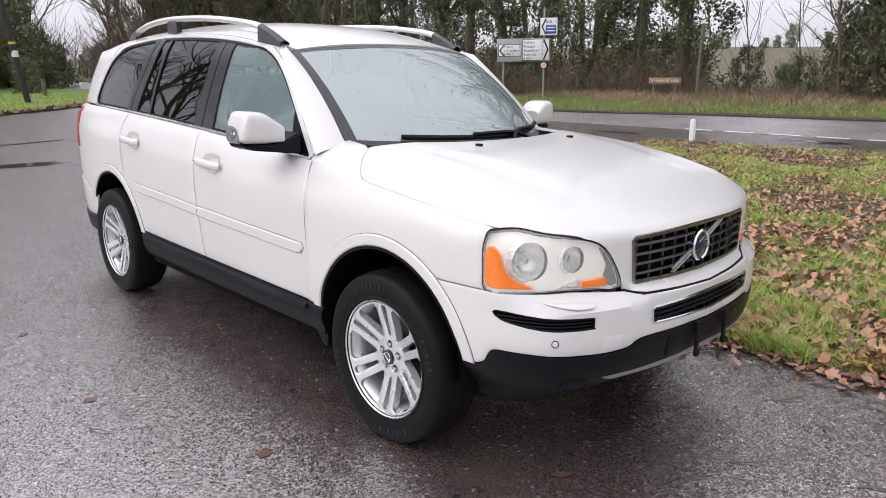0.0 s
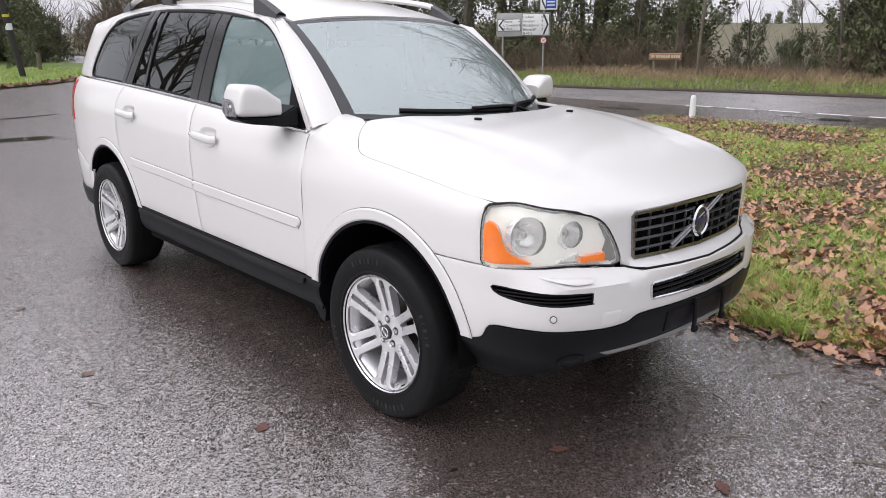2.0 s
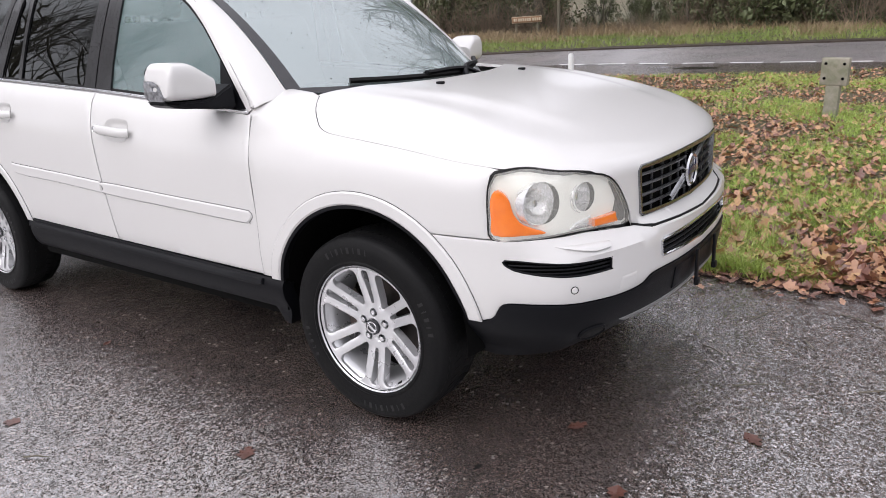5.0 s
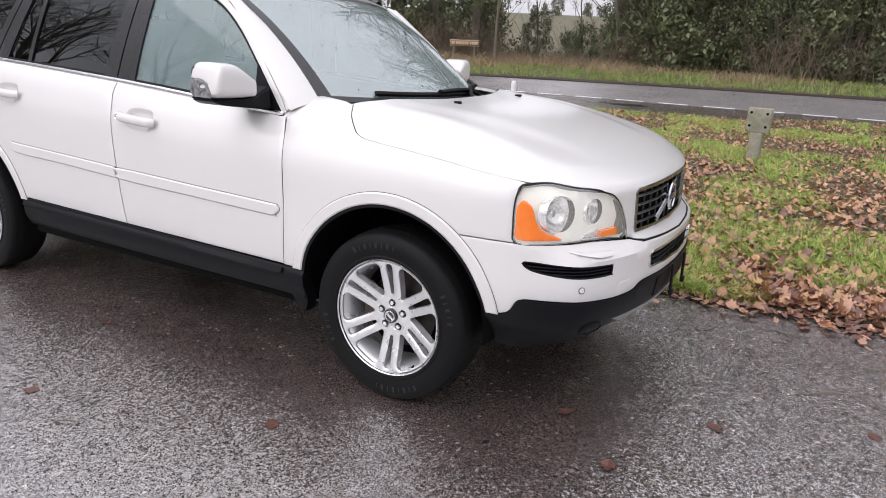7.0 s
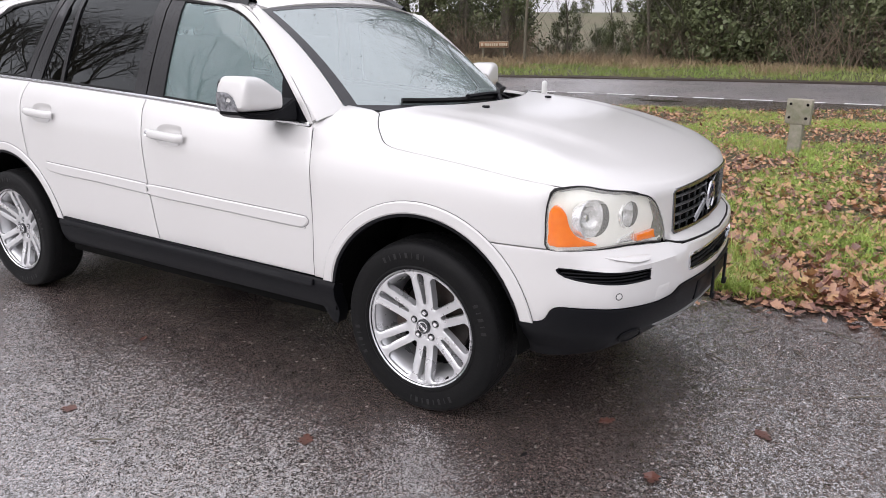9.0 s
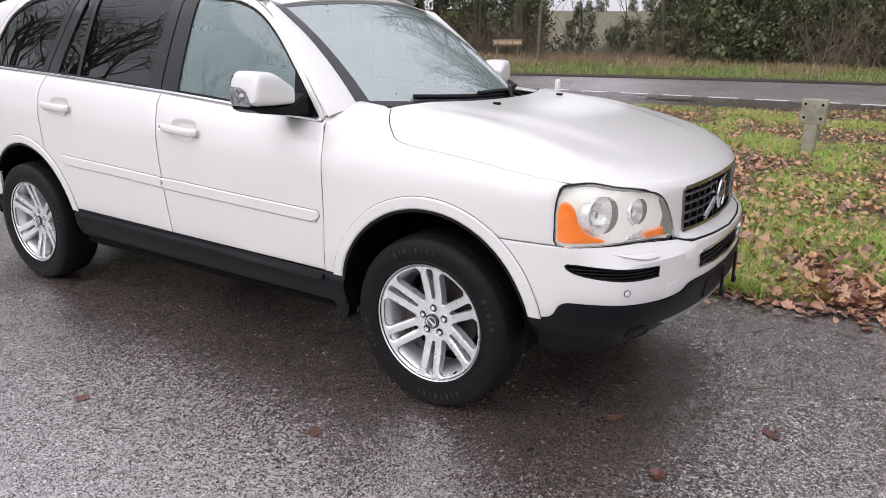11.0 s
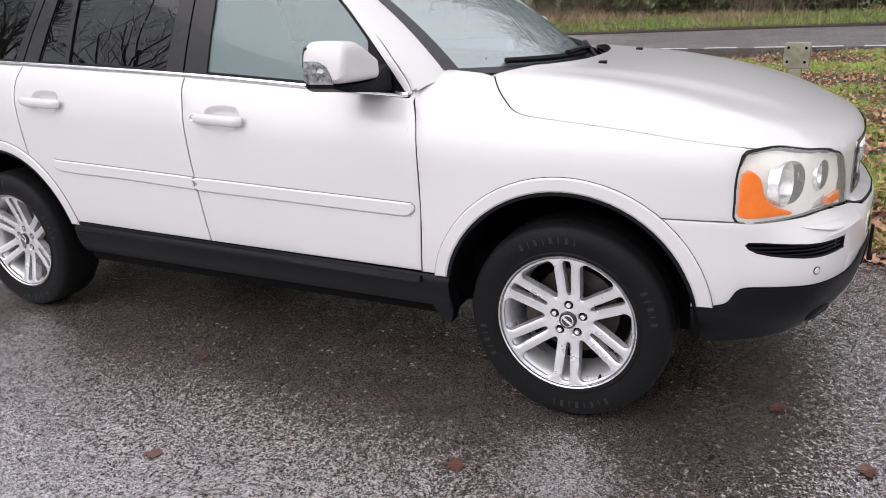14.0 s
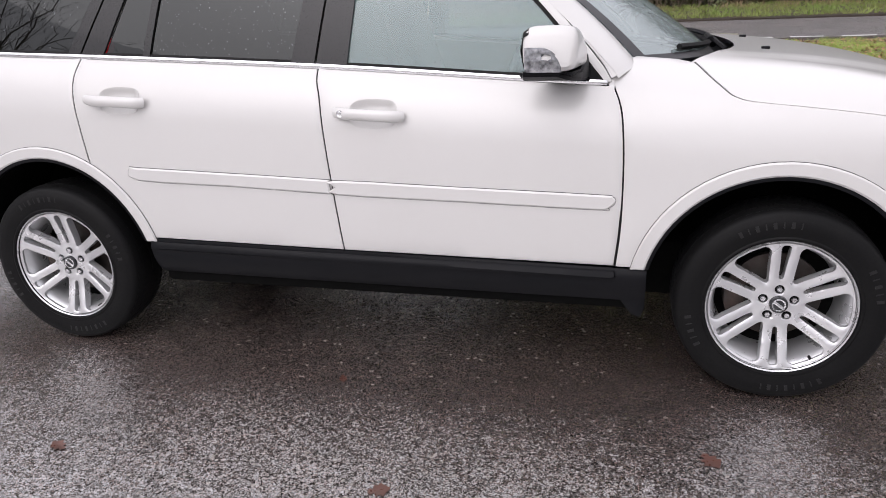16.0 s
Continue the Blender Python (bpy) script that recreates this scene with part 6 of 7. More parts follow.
def grow(rng, V, F, p, d, length, r, level, maxlevel, tips, spread=0.6, gravity=0.0):
    n = 4 if level < 2 else 3
    path, radii = [np.array(p)], [r]
    d = np.array(d) / np.linalg.norm(d)
    for i in range(n):
        d = d + np.array([rng.gauss(0, 0.12) for _ in range(3)]) + np.array((0, 0, 0.06 - gravity))
        d /= np.linalg.norm(d)
        path.append(path[-1] + d * length / n)
        radii.append(r * (1 - 0.42 * (i + 1) / n))
    limb(V, F, path, radii, 7 if level == 0 else 5 if level == 1 else 3)
    tips.append((path, level))
    if level >= maxlevel:
        return
    kids = {0: rng.randint(7, 10), 1: rng.randint(5, 7), 2: rng.randint(4, 6), 3: 4}[min(level, 3)]
    for j in range(kids):
        t = (0.35 + 0.65 * (j + rng.random()) / kids) if level == 0 else (0.2 + 0.8 * (j + rng.random()) / kids)
        i = min(int(t * n), n - 1)
        q = path[i] + (path[i + 1] - path[i]) * (t * n - i)
        ax = np.array([rng.gauss(0, 1) for _ in range(3)])
        ax -= d * (ax @ d)
        ax /= np.linalg.norm(ax)
        nd = d * math.cos(spread) + ax * math.sin(spread + rng.gauss(0, 0.15))
        grow(rng, V, F, q, nd, length * rng.uniform(0.42, 0.66), max(radii[i] * rng.uniform(0.38, 0.58), 0.006), level + 1, maxlevel, tips, spread * 1.05, gravity)


def leaves_round(rng, V, F, c, r, n, size):
    for _ in range(n):
        d = np.array([rng.gauss(0, 1) for _ in range(3)])
        d /= np.linalg.norm(d)
        p = np.array(c) + d * r * (0.55 + 0.5 * rng.random()) * np.array((1, 1, 1.1))
        a = np.cross(d, [rng.gauss(0, 1) for _ in range(3)])
        a /= np.linalg.norm(a)
        b = np.cross(d, a) + d * rng.gauss(0, 0.45)
        s = size * rng.uniform(0.6, 1.3)
        i = len(V)
        V += [p - a * s * 0.5, p + b * s * 0.32 - a * s * 0.12, p + a * s * 0.62 + d * s * 0.12, p - b * s * 0.32 - a * s * 0.08]
        F.append((i, i + 1, i + 2, i + 3))


def tree(seed, height, r, ivy, levels=3, spread=0.62, bole=0.5):
    rng = random.Random(seed)
    V, F, tips = [], [], []
    grow(rng, V, F, (0, 0, -0.2), (rng.gauss(0, 0.04), rng.gauss(0, 0.04), 1), height * 0.75, r, 0, levels, tips, spread)
    t = thing("tree", "bare winter tree with ivy-clad trunk" if ivy else "bare leafless winter tree", "tree", group="roadside trees")
    cloud("trunk", V, F, BARK, "", "", parent=t)
    if ivy:
        V, F = [], []
        trunk = tips[0][0]
        for k in range(int(88 * ivy)):
            h = rng.random() ** 0.85 * 0.86
            i = min(int(h * 4), 3)
            p = trunk[i] + (trunk[i + 1] - trunk[i]) * (h * 4 - i)
            o = np.array((rng.gauss(0, 1), rng.gauss(0, 1), 0)) * (0.28 + 0.35 * ivy * (1 - abs(h - 0.45)))
            leaves_round(rng, V, F, p + o, rng.uniform(0.25, 0.6), 95, 0.115)
        for path, lv in tips[1:]:
            if lv == 1 and rng.random() < 0.35 * ivy:
                for q in path[:3]:
                    leaves_round(rng, V, F, q, rng.uniform(0.25, 0.5), 60, 0.105)
        cloud("ivy", V, F, IVY, "", "", parent=t)
    return t


def bush(seed, h, w, material, dense=60, size=0.095, label="dark evergreen bush in the hedge", twiggy=True):
    rng = random.Random(seed)
    t = thing("bush", label, "bush", group="hedge bushes")
    V, F = [], []
    for k in range(dense):
        a, rr, z = rng.uniform(0, 6.28), math.sqrt(rng.random()), rng.random()
        c = (math.cos(a) * rr * w * (1 - 0.45 * z), math.sin(a) * rr * w * 0.6 * (1 - 0.4 * z), 0.1 + z * h * (1 - 0.3 * rr * rng.random()))
        leaves_round(rng, V, F, c, rng.uniform(0.18, 0.42), 62, size)
    cloud("foliage", V, F, material, "", "", parent=t)
    if twiggy:
        V, F = [], []
        for k in range(40):
            a = rng.uniform(0, 6.28)
            p = np.array((math.cos(a) * w * 0.5 * rng.random(), math.sin(a) * w * 0.3 * rng.random(), 0))
            pts = [p]
            d = np.array((rng.gauss(0, 0.35), rng.gauss(0, 0.35), 1))
            for _ in range(4):
                d = d + np.array([rng.gauss(0, 0.2) for _ in range(3)])
                pts.append(pts[-1] + d / np.linalg.norm(d) * h * 0.32)
            limb(V, F, pts, [0.018, 0.014, 0.01, 0.007, 0.004], 3)
        cloud("twig_tangle", V, F, BARK, "", "", parent=t)
    return t


def scrub(seed, w, d, h, n, material, label):
    """A thicket of bare stems."""
    rng = random.Random(seed)
    V, F = [], []
    for k in range(n):
        p = np.array((rng.uniform(-w, w), rng.uniform(-d, d), -0.05))
        pts = [p]
        v = np.array((rng.gauss(0, 0.35), rng.gauss(0, 0.35), 1.0))
        hh = h * rng.uniform(0.4, 1.1)
        for _ in range(4):
            v = v + np.array((rng.gauss(0, 0.25), rng.gauss(0, 0.25), rng.gauss(0, 0.15)))
            pts.append(pts[-1] + v / np.linalg.norm(v) * hh / 4)
        limb(V, F, pts, [0.014, 0.011, 0.009, 0.006, 0.003], 3)
        for j in (1, 2, 3):
            for _ in range(2):
                e = pts[j] + np.array((rng.gauss(0, 0.25), rng.gauss(0, 0.25), rng.uniform(0.05, 0.4))) * h * 0.3
                limb(V, F, [pts[j], (pts[j] + e) / 2 + np.array((0, 0, 0.03)), e], [0.007, 0.005, 0.002], 3)
    return cloud("thicket", V, F, material, label, "thicket")


def put(ob, x, y, rot=0, s=1.0):
    m = Matrix.Translation((x, y, gz(x, y))) @ Matrix.Rotation(rot, 4, "Z")
    c = copy_thing(ob, m)
    c.scale = (s, s, s * 1.0)
    return c


def drop_master(ob):
    for o in [*ob.children_recursive, ob]:
        bpy.data.objects.remove(o)


rng = random.Random(5)
ivied = [tree(20 + k, 11 + 1.2 * k, 0.20 + 0.02 * k, 1.0 + 0.12 * k) for k in range(5)]
bare = [tree(40 + k, 12 + k, 0.17, 0, 3, 0.55) for k in range(4)]
thin = [tree(60 + k, 7.5 + k, 0.07, 0.0, 2, 0.4) for k in range(3)]
sapling = [tree(70 + k, 6.0 + 0.6 * k, 0.028, 0.0, 2, 0.35) for k in range(3)]
bushes = [bush(80 + k, 2.2 + 0.5 * k, 1.3 + 0.2 * k, IVY, 60 + 12 * k) for k in range(3)]
brown = [scrub(90 + k, 1.6, 0.8, 2.2, 130, TWIG, "thicket of bare brown stems below the trees") for k in range(3)]
x = -62.0
while x < 17:
    gap = -18.0 < x < -6.9
    y = road_y(x) + 9.0 + rng.uniform(0, 2.6)
    if not gap:
        put(ivied[rng.randrange(5)], x, y, rng.uniform(0, 6.28), rng.uniform(0.8, 1.15))
        if rng.random() < 0.75:
            put(bare[rng.randrange(4)], x + rng.uniform(-1, 1), y + rng.uniform(1.5, 5), rng.uniform(0, 6.28), rng.uniform(0.8, 1.1))
        if rng.random() < 0.7:
            put(thin[rng.randrange(3)], x + rng.uniform(-1, 1), y - rng.uniform(0.2, 1.5), rng.uniform(0, 6.28), rng.uniform(0.7, 1.1))
    x += rng.uniform(1.3, 2.1) if x > -25 else rng.uniform(2.0, 3.2)
x = -62.0
while x < 17:
    y = road_y(x) + 8.6 + rng.uniform(-0.6, 1.2)
    gap = -11.8 < x < -6.5
    put(bushes[rng.randrange(3)], x, y + (2.5 if gap else 0.5), rng.uniform(-0.4, 0.4), rng.uniform(0.42, 0.60) if gap else rng.uniform(0.55, 1.25))
    b = put(brown[rng.randrange(3)], x + 0.7, y - 0.9, rng.uniform(-0.3, 0.3), rng.uniform(0.6, 1.05) * (0.4 if gap else 1))
    x += rng.uniform(0.9, 1.2) if gap else rng.uniform(1.5, 2.2) if x > -30 else rng.uniform(2.4, 3.4)
for k in range(3):
    put(sapling[k], -10.0 + 1.25 * k, 24.3 + k, k, 0.9)
# tree line where the far field ends
for k in range(34):
    put((bushes + bare[:2])[k % 5], -128 + 3.6 * k + rng.uniform(-1, 1), 215 + rng.uniform(-8, 8), k, rng.uniform(0.9, 2.0) if k % 5 < 3 else rng.uniform(0.35, 0.6))
for k, (x, y, s) in enumerate([(-17.9, 26.0, 1.5), (-4.2, 24.8, 1.4), (-1.5, 25.5, 1.5), (1.5, 25.2, 1.4), (4.5, 26, 1.5)]):
    put(bare[k % 4], x, y, 0.9 * k, s)
# three ivy-clad trees with open sky between them
for k, (x, y, sc) in enumerate(((-17.3, 24.0, 1.0), (-14.8, 24.2, 1.05), (-12.5, 23.9, 1.1))):
    put(ivied[(k + 2) % 5], x, y, 2.1 * k, sc)
for k in range(6):
    put(sapling[k % 3], -17.0 + 1.0 * k, 23.2 + 0.5 * (k % 3), 1.3 * k, 0.95)
# tall ivy-clad mass at the end of the open stretch
for k, (x, y, sc) in enumerate(((-5.3, 23.6, 1.0), (-4.8, 24.6, 1.15), (-4.0, 23.4, 1.05), (-3.2, 24.2, 1.1))):
    put(ivied[(k + 1) % 5], x, y, 1.7 * k, sc)
    put(bushes[k % 3], x + 0.3, y - 0.3, 0.8 * k, 1.7)
# dense evergreen belt at the end of the road
for k in range(30):
    x = -3.0 + 0.7 * k
    if x < 17:
        put(bushes[k % 3], x, road_y(x) + 9.4 + rng.uniform(0, 2.2), rng.uniform(-0.5, 0.5), rng.uniform(1.1, 1.9))
for k in range(24):
    x = -5.0 + 0.95 * k
    put(bushes[(k + 1) % 3], x, road_y(x) + 7.6 + rng.uniform(-0.5, 0.9), rng.uniform(-0.5, 0.5), rng.uniform(0.7, 1.15))
# hedges and trees beyond the bank
for k in range(34):
    a = radians(66 + 34 * k / 33)
    d = rng.uniform(82, 112)
    x, y = 2 - d * math.sin(a), -2.5 + d * math.cos(a)
    if abs(y - road_y(x)) < 4.5:
        continue
    put(bare[k % 4] if k % 3 else ivied[k % 5], x, y, rng.uniform(0, 6), rng.uniform(0.9, 1.3))
    put(brown[k % 3], x + rng.uniform(2, 8), y + 1, rng.uniform(0, 3), rng.uniform(1.8, 3.0))
    put(bushes[k % 3], x + rng.uniform(-2, 4), y - 1, rng.uniform(0, 3), rng.uniform(0.9, 1.6))
for k in range(9):
    put(bushes[k % 3], -47 - rng.uniform(0, 6), -6.5 + 1.7 * k, rng.uniform(0, 3), rng.uniform(0.8, 1.3))
put(bushes[1], -43.5, 9.0, 0.4, 0.75)
for k in range(8):
    put(bare[k % 4], -46 - rng.uniform(0, 10), -10 + 2.2 * k, k, rng.uniform(0.7, 1.0))
for k in range(40):
    a = radians(55 + 17.5 * k / 39)
    d = rng.uniform(58, 74)
    x, y = 2 - d * math.sin(a), -2.5 + d * math.cos(a)
    y = max(y, road_y(x) + 5)
    put((bare + ivied)[k % 9], x, y + rng.uniform(1, 5), rng.uniform(0, 6), rng.uniform(0.9, 1.25))
    put(brown[k % 3], x, y, rng.uniform(-0.3, 0.3), rng.uniform(1.5, 2.6))
    put(brown[(k + 1) % 3], x + rng.uniform(-1, 1), y + 2.5, rng.uniform(-0.3, 0.3), rng.uniform(2.4, 3.6))
for k in range(16):
    a = radians(73 + 14 * k / 15)
    d = rng.uniform(56, 64)
    x, y = 2 - d * math.sin(a), -2.5 + d * math.cos(a) - 1.0
    put(bushes[k % 3], x, y, rng.uniform(0, 3), rng.uniform(1.2, 1.9))
    put(bare[k % 4], x - 3, y - 1, k, rng.uniform(0.8, 1.0))
for k in range(14):
    a = radians(70.5 + 7.5 * k / 13)
    d = rng.uniform(66, 80)
    x, y = 2 - d * math.sin(a), -2.5 + d * math.cos(a)
    if abs(y - road_y(x)) > 4:
        put((ivied + bare)[k % 9], x, y, k, rng.uniform(0.8, 1.1))
        put(brown[k % 3], x, y - 1, k, rng.uniform(2.0, 3.0))
# trees behind the camera, seen in the car's glass and paint
for k, (x, y, s) in enumerate([(-27, -15, 1.1), (-31, -19, 1.2), (-29, -10, 1.0), (-35, -14, 1.2), (-33, -7, 1.0), (-39, -18, 1.2), (-27, -22, 1.1), (-41, -9, 1.0)]):
    put(bare[k % 4], x, y, k * 1.3, s)
for k in range(24):
    put(bushes[k % 3], -42 + 3.3 * k, -31 + rng.uniform(-1, 1), k, rng.uniform(0.9, 1.4))
    put(brown[k % 3], -41 + 3.3 * k, -30, 0, rng.uniform(0.9, 1.3))
for o in ivied + bare + thin + sapling + bushes + brown:
    drop_master(o)


# ---- posts, signs, small things ----
def text_mesh(body, size, m, material, parent, align="LEFT"):
    cu = bpy.data.curves.new("lettering", "FONT")
    cu.body, cu.size, cu.align_x, cu.extrude = body, size, align, 0.002
    tmp = bpy.data.objects.new("lettering", cu)
    scene.collection.objects.link(tmp)
    me = bpy.data.meshes.new_from_object(tmp.evaluated_get(bpy.context.evaluated_depsgraph_get()))
    bpy.data.objects.remove(tmp)
    me.materials.clear()
    me.materials.append(material)
    me.transform(m)
    ob = new("lettering", me)
    ob.parent = parent
    return ob


def board(name, w, h, d, m, material, parent, r=0.03):
    b = block((w, d, h), (0, 0, 0), min(d * 0.4, 0.01))
    b.transform(m)
    return part(name, b, material, parent)


# direction sign on two posts
SX, SY = -15.4, 18.0
sign = thing("road_sign", "black and white direction sign on grey backing and posts", "road sign", Matrix.Translation((SX, SY, gz(SX, SY) - 0.45)) @ Matrix.Rotation(radians(38), 4, "Z") @ Matrix.Scale(0.9, 4))
for px in (-0.80, 0.80):
    b = bmesh.new()
    tube(b, [(px, 0.06, -0.3), (px, 0.06, 2.9 if px < 0 else 4.05)], 0.038, 12)
    part("post", b, GALV, sign)
board("backing", 2.10, 0.88, 0.03, Matrix.Translation((0, 0, 2.46)), SIGNGREY, sign)


def arrow(name, x0, x1, z0, z1, y, point, material, parent):
    b = bmesh.new()
    zc = (z0 + z1) / 2
    k = (z1 - z0) * 0.28
    if point < 0:
        pts = [(x0, zc), (x0 + k, z0), (x1, z0), (x1, z1), (x0 + k, z1)]
    else:
        pts = [(x0, z0), (x1 - k, z0), (x1, zc), (x1 - k, z1), (x0, z1)]
    f = b.faces.new([b.verts.new((x, y, z)) for x, z in pts])
    g = bmesh.ops.extrude_face_region(b, geom=[f])
    for v in g["geom"]:
        if isinstance(v, bmesh.types.BMVert):
            v.co.y += 0.006
    bmesh.ops.recalc_face_normals(b, faces=b.faces[:])
    return part(name, b, material, parent)


def chevron(x, zc, h, d, y, parent):
    b = bmesh.new()
    pts = [(x, zc), (x + d * 0.16, zc - h / 2), (x + d * 0.16 + d * 0.07, zc - h / 2), (x + d * 0.07, zc), (x + d * 0.16 + d * 0.07, zc + h / 2), (x + d * 0.16, zc + h / 2)]
    b.faces.new([b.verts.new((px, y, z)) for px, z in pts])
    part("arrow_head", b, SIGNK, parent)


FLAT = Matrix.Rotation(radians(90), 4, "X")
for nm, x0, x1, z0, z1, pt in (("panel", -1.0, -0.09, 2.22, 2.68, -1), ("panel", -0.05, 1.02, 2.05, 2.87, 1)):
    board("panel_border", x1 - x0, z1 - z0, 0.008, Matrix.Translation(((x0 + x1) / 2, -0.020, (z0 + z1) / 2)), SIGNK, sign)
    board(nm, x1 - x0 - 0.04, z1 - z0 - 0.04, 0.008, Matrix.Translation(((x0 + x1) / 2, -0.025, (z0 + z1) / 2)), SIGNW, sign)
    chevron(x0 + 0.03 if pt < 0 else x1 - 0.03, (z0 + z1) / 2, z1 - z0 - 0.06, -1.0 * pt, -0.0315, sign)
for tx, x, z, h in (("Thame", -0.78, 2.545, 0.13), ("L Crendon", -0.78, 2.405, 0.13), ("B 4011", -0.78, 2.265, 0.13), ("Oxford", 0.0, 2.70, 0.14), ("Bicester", 0.0, 2.545, 0.14), ("Blackthorn", 0.0, 2.39, 0.14), ("Boarstall", 0.0, 2.235, 0.14), ("B 4011", 0.0, 2.085, 0.13), ("6", -0.19, 2.545, 0.13), ("4", -0.19, 2.405, 0.13), ("10", 0.66, 2.70, 0.14), ("9", 0.70, 2.545, 0.14), ("5", 0.70, 2.39, 0.14), ("3", 0.70, 2.235, 0.14)):
    text_mesh(tx, h, Matrix.Translation((x, -0.032, z)) @ FLAT, SIGNK, sign)
board("panel", 0.66, 0.66, 0.02, Matrix.Translation((0.98, -0.01, 3.33)), SIGNW, sign)
chevron(0.69, 3.33, 0.58, 0.9, -0.024, sign)
text_mesh("Brill   1", 0.15, Matrix.Translation((0.85, -0.024, 3.46)) @ FLAT, SIGNK, sign)
board("blue_panel", 0.40, 0.32, 0.008, Matrix.Translation((1.06, -0.024, 3.22)), SIGNB, sign)
for z in (3.29, 3.17):
    board("text_bar", 0.30, 0.045, 0.004, Matrix.Translation((1.06, -0.031, z)), SIGNW, sign)
b = revolve([(0.0, -0.04), (0.13, -0.04), (0.13, -0.03), (0.0, -0.03)], 28, centre=(0.80, 0, 1.86))
part("speed_roundel_border", b, SIGNR, sign)
b = revolve([(0.0, -0.046), (0.10, -0.046), (0.10, -0.038), (0.0, -0.038)], 28, centre=(0.80, 0, 1.86))
part("speed_roundel", b, SIGNW, sign)
text_mesh("30", 0.13, Matrix.Translation((0.80, -0.049, 1.815)) @ FLAT, SIGNK, sign, "CENTER")

# street name board on two short wooden posts
NX, NY = -11.85, 21.65
nb = thing("name_board", "brown wooden name board on two short posts", "sign", Matrix.Translation((NX, NY, gz(NX, NY))) @ Matrix.Rotation(radians(22), 4, "Z"))
FADED, CREAM = plain("faded_border", (0.45, 0.36, 0.25), None, 0.7), plain("faded_lettering", (0.55, 0.46, 0.33), None, 0.7)
board("board", 1.06, 0.19, 0.05, Matrix.Translation((0, 0, 0.60)), OAKB, nb)
board("board_border", 1.10, 0.23, 0.03, Matrix.Translation((0, 0.012, 0.60)), FADED, nb)
for k, w in enumerate((0.07, 0.025, 0.07, 0.07, 0.06, 0.06, 0.06, 0.07)):
    board("text_bar", w, 0.10, 0.006, Matrix.Translation((-0.44 + k * 0.08, -0.028, 0.60)), CREAM, nb)
for k in range(4):
    board("text_bar", 0.062, 0.10, 0.006, Matrix.Translation((0.235 + k * 0.08, -0.028, 0.60)), CREAM, nb)
for px in (-0.40, 0.38):
    part("post", block((0.09, 0.07, 0.86), (px, 0.06, 0.28), 0.012), WOODPOST, nb)
b = bmesh.new()
tube(b, [(0, 0, -0.2), (0.02, 0, 1.2), (0.10, 0, 2.5)], [0.06, 0.055, 0.045], 9)
p = tagged(part("wooden_post", b, WOODPOST), "leaning weathered wooden post in rough grass", "post")
p.location = (-10.3, 21.1, gz(-10.3, 21.1))

# white bollard at the corner of the verge
BX, BY = -4.16, 9.36
b = revolve([(0.0, 0.42), (0.026, 0.417), (0.044, 0.397), (0.049, 0.36), (0.053, 0.1), (0.055, -0.1)], 20, axis="z")
bo = tagged(part("bollard", b, WHITEP), "round-topped white marker bollard at the verge corner", "bollard")
bo.location = (BX, BY, gz(BX, BY))

# concrete marker post
post = thing("marker_post", "lichen-stained concrete marker post in the verge", "post", Matrix.Translation((0.49, 5.75, verge_z(0.49, 5.75) - 0.02)) @ Matrix.Rotation(radians(-6), 4, "Z") @ Matrix.Rotation(radians(1.5), 4, "Y"))
b = block((0.13, 0.10, 0.62), (0, 0, 0.20), 0.012)
part("stem", b, CONCRETE, post)
b = block((0.255, 0.085, 0.27), (0, -0.012, 0.475), 0.010)
bmesh.ops.subdivide_edges(b, edges=b.edges[:], cuts=2, use_grid_fill=True)
for v in b.verts:
    v.co += v.normal * 0.004 * noise.noise(v.co * 18)
plate = part("head", b, CONCRETE, post)
# uncut holes: near-black discs give the shade inside them
for dx in (-0.085, 0.085):
    for dz in (0.41, 0.555):
        b = revolve([(0.0, -0.002), (0.014, -0.004), (0.016, 0.01)], 12, centre=(dx, -0.058, dz))
        part("bolt_hole", b, DARK, post)

# utility pole on the bank
PX, PY = -31.8, 5.95
pole = thing("utility_pole", "dark creosoted utility pole on the grass bank", "pole", Matrix.Translation((PX, PY, gz(PX, PY))))
b = bmesh.new()
tube(b, [(0.01, 0.04, -0.5), (-0.10, -0.42, 4), (-0.24, -0.95, 9)], [0.125, 0.115, 0.10], 12)
part("shaft", b, POLEMAT, pole)
for z, mtl, h in ((2.0, WHITEP, 0.26), (2.42, YELLOW, 0.10)):
    b = revolve([(0.127, z - h / 2), (0.127, z + h / 2)], 14, axis="z")
    b.transform(Matrix.Translation((-0.025 * z, -0.105 * z, 0)))
    part("label_plate", b, mtl, pole)
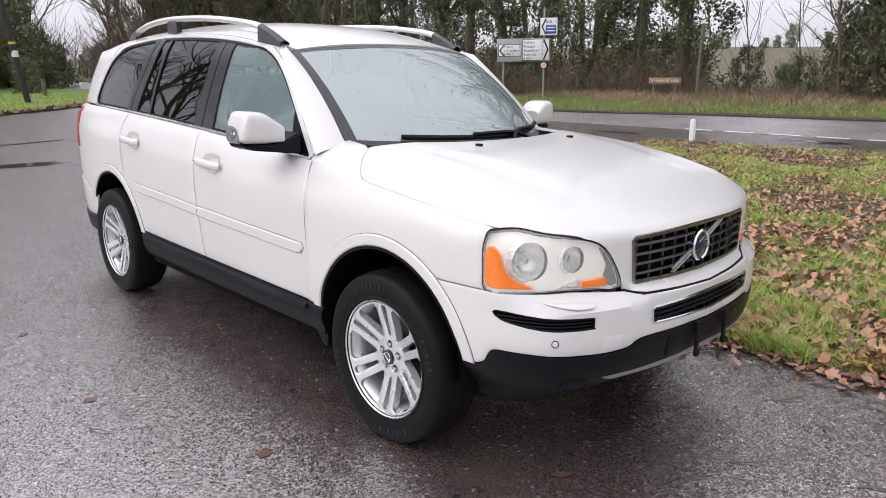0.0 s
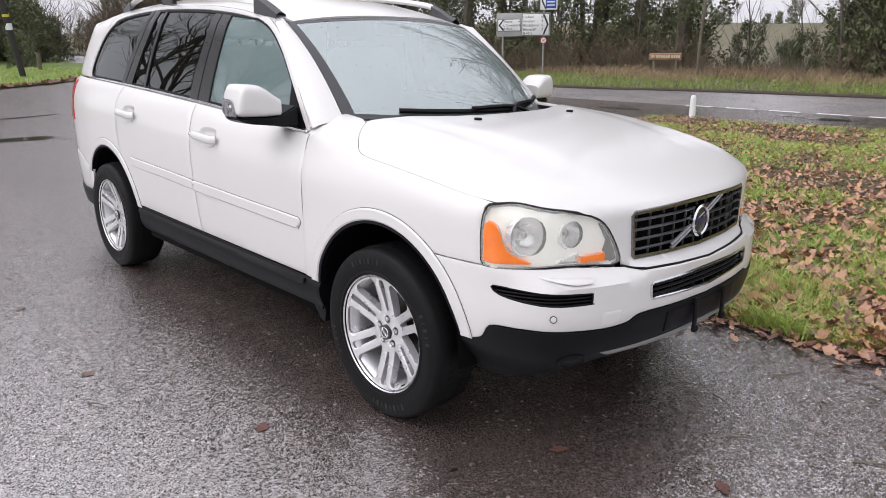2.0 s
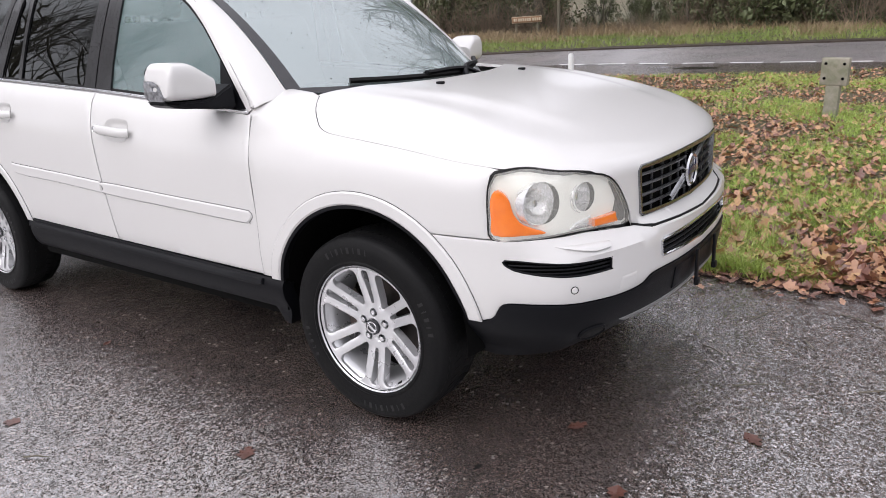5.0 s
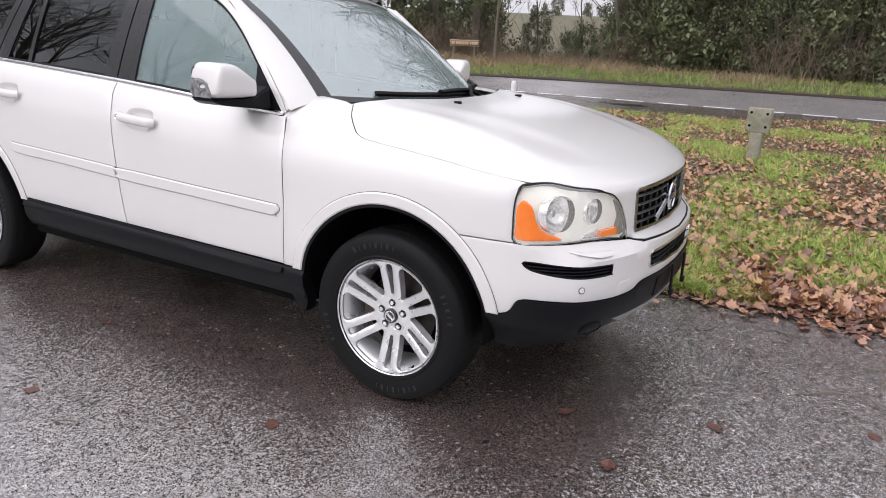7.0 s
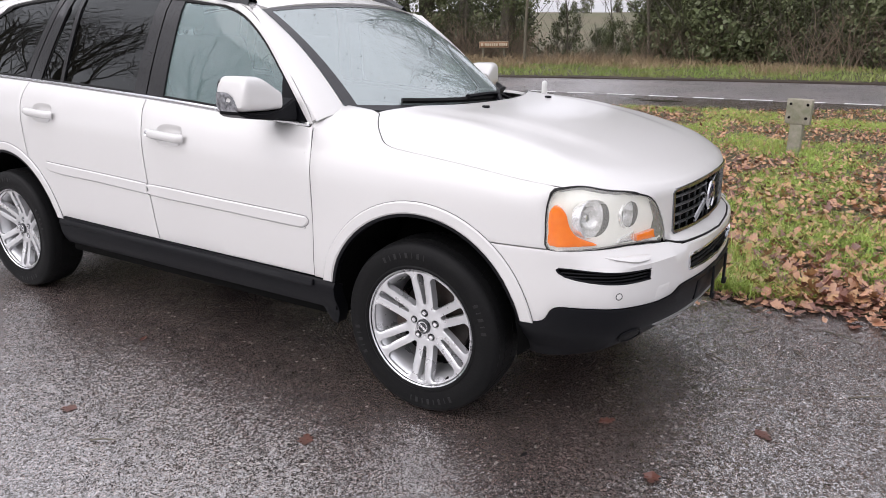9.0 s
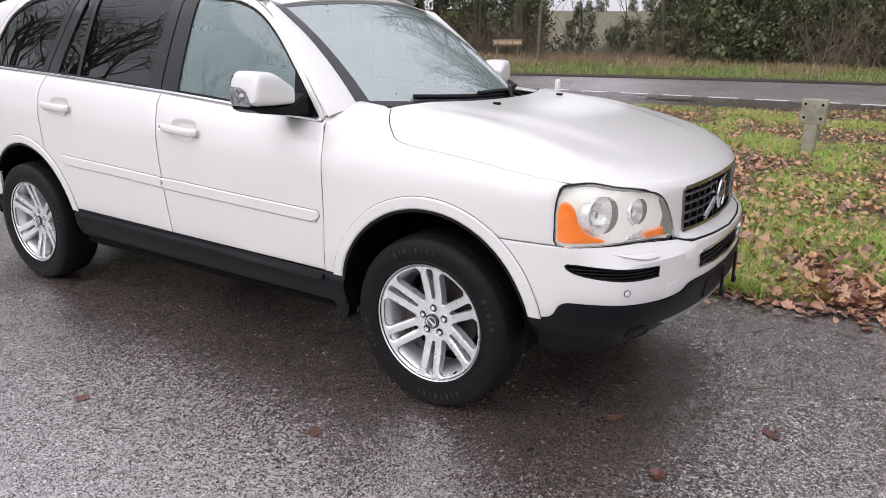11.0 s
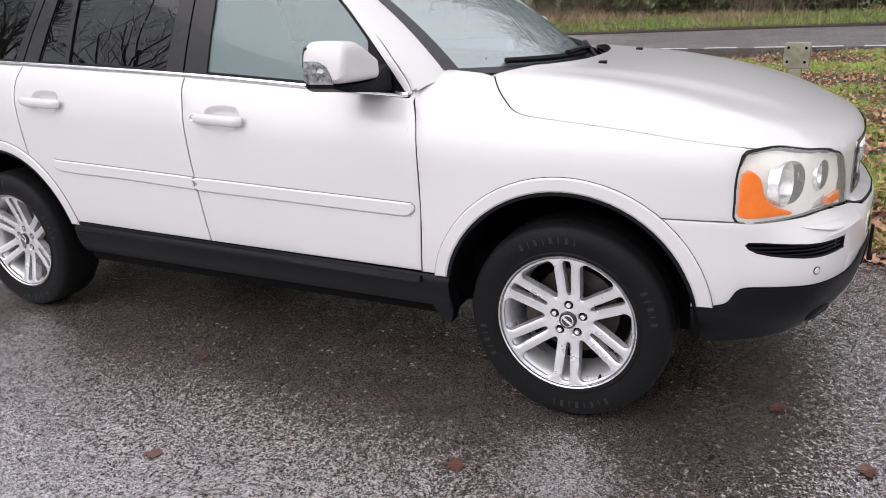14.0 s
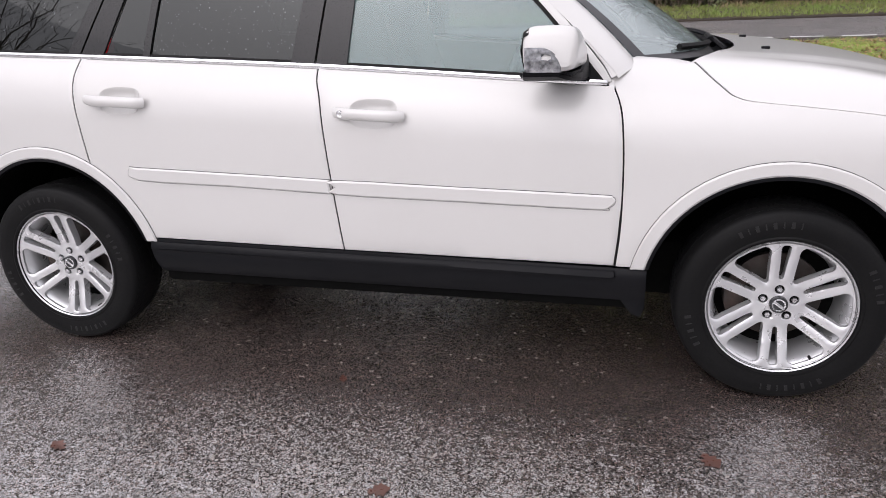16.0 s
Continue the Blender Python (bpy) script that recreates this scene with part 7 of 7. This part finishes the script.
b = bmesh.new()
tube(b, [(0, 0, -0.1), (0, 0, 0.85)], 0.10, 9)
st = tagged(part("wooden_stump", b, WOODPOST), "short wooden post in the grass bank", "post")
st.location = (-38.4, 8.4, gz(-38.4, 8.4))

# single leaves and twigs lying on the tarmac
k = 0
for x, y, s, wet in ((-0.23, -1.32, 0.10, 1), (0.67, -0.60, 0.10, 1), (0.50, -0.98, 0.045, 2), (0.93, -0.88, 0.09, 1), (1.2, -0.38, 0.11, 1), (-2.35, -1.64, 0.10, 1), (1.0, -1.35, 0.08, 1), (1.55, -0.75, 0.08, 1), (0.25, -1.75, 0.07, 1), (1.75, -0.1, 0.10, 1), (2.0, 0.45, 0.09, 1), (-1.2, -1.65, 0.09, 1), (1.42, -1.15, 0.07, 0), (-1.55, -1.05, 0.07, 1)):
    V, F = [], []
    r = random.Random(300 + k)
    leaf_mesh(r, 0, 0, 0, s * 0.8, V, F, tilt=0.02)
    V = [(a, b, c * 0.3) for a, b, c in V]
    o = cloud("fallen_leaf", V, F, (SODDEN, SODDEN, SEAL)[wet] if wet else LEAFDARK, "flat sodden brown leaf on the wet tarmac", "leaf", kind="")
    o.location = (x, y, gz(x, y) + 0.002)
    o["group"] = "leaves on the tarmac"
    k += 1
for x0, y0, x1, y1 in ((1.29, 0.86, 1.47, 0.77), (1.45, 0.12, 1.63, 0.25), (0.95, 0.62, 1.02, 0.78), (1.2, 0.5, 1.26, 0.42), (1.7, 0.6, 1.85, 0.66), (-0.9, -1.75, -0.82, -1.7), (0.85, 0.25, 0.95, 0.2), (1.05, -0.05, 1.15, 0.02)):
    b = bmesh.new()
    xm, ym = (x0 + x1) / 2 + (y1 - y0) * 0.12, (y0 + y1) / 2
    tube(b, [(x0, y0, gz(x0, y0) + 0.004), (xm, ym, gz(xm, ym) + 0.012), (x1, y1, gz(x1, y1) + 0.004)], [0.0035, 0.003, 0.002], 5)
    tagged(part("twig", b, BARK), "thin broken twig on the wet tarmac", "twig", group="twigs on the tarmac")
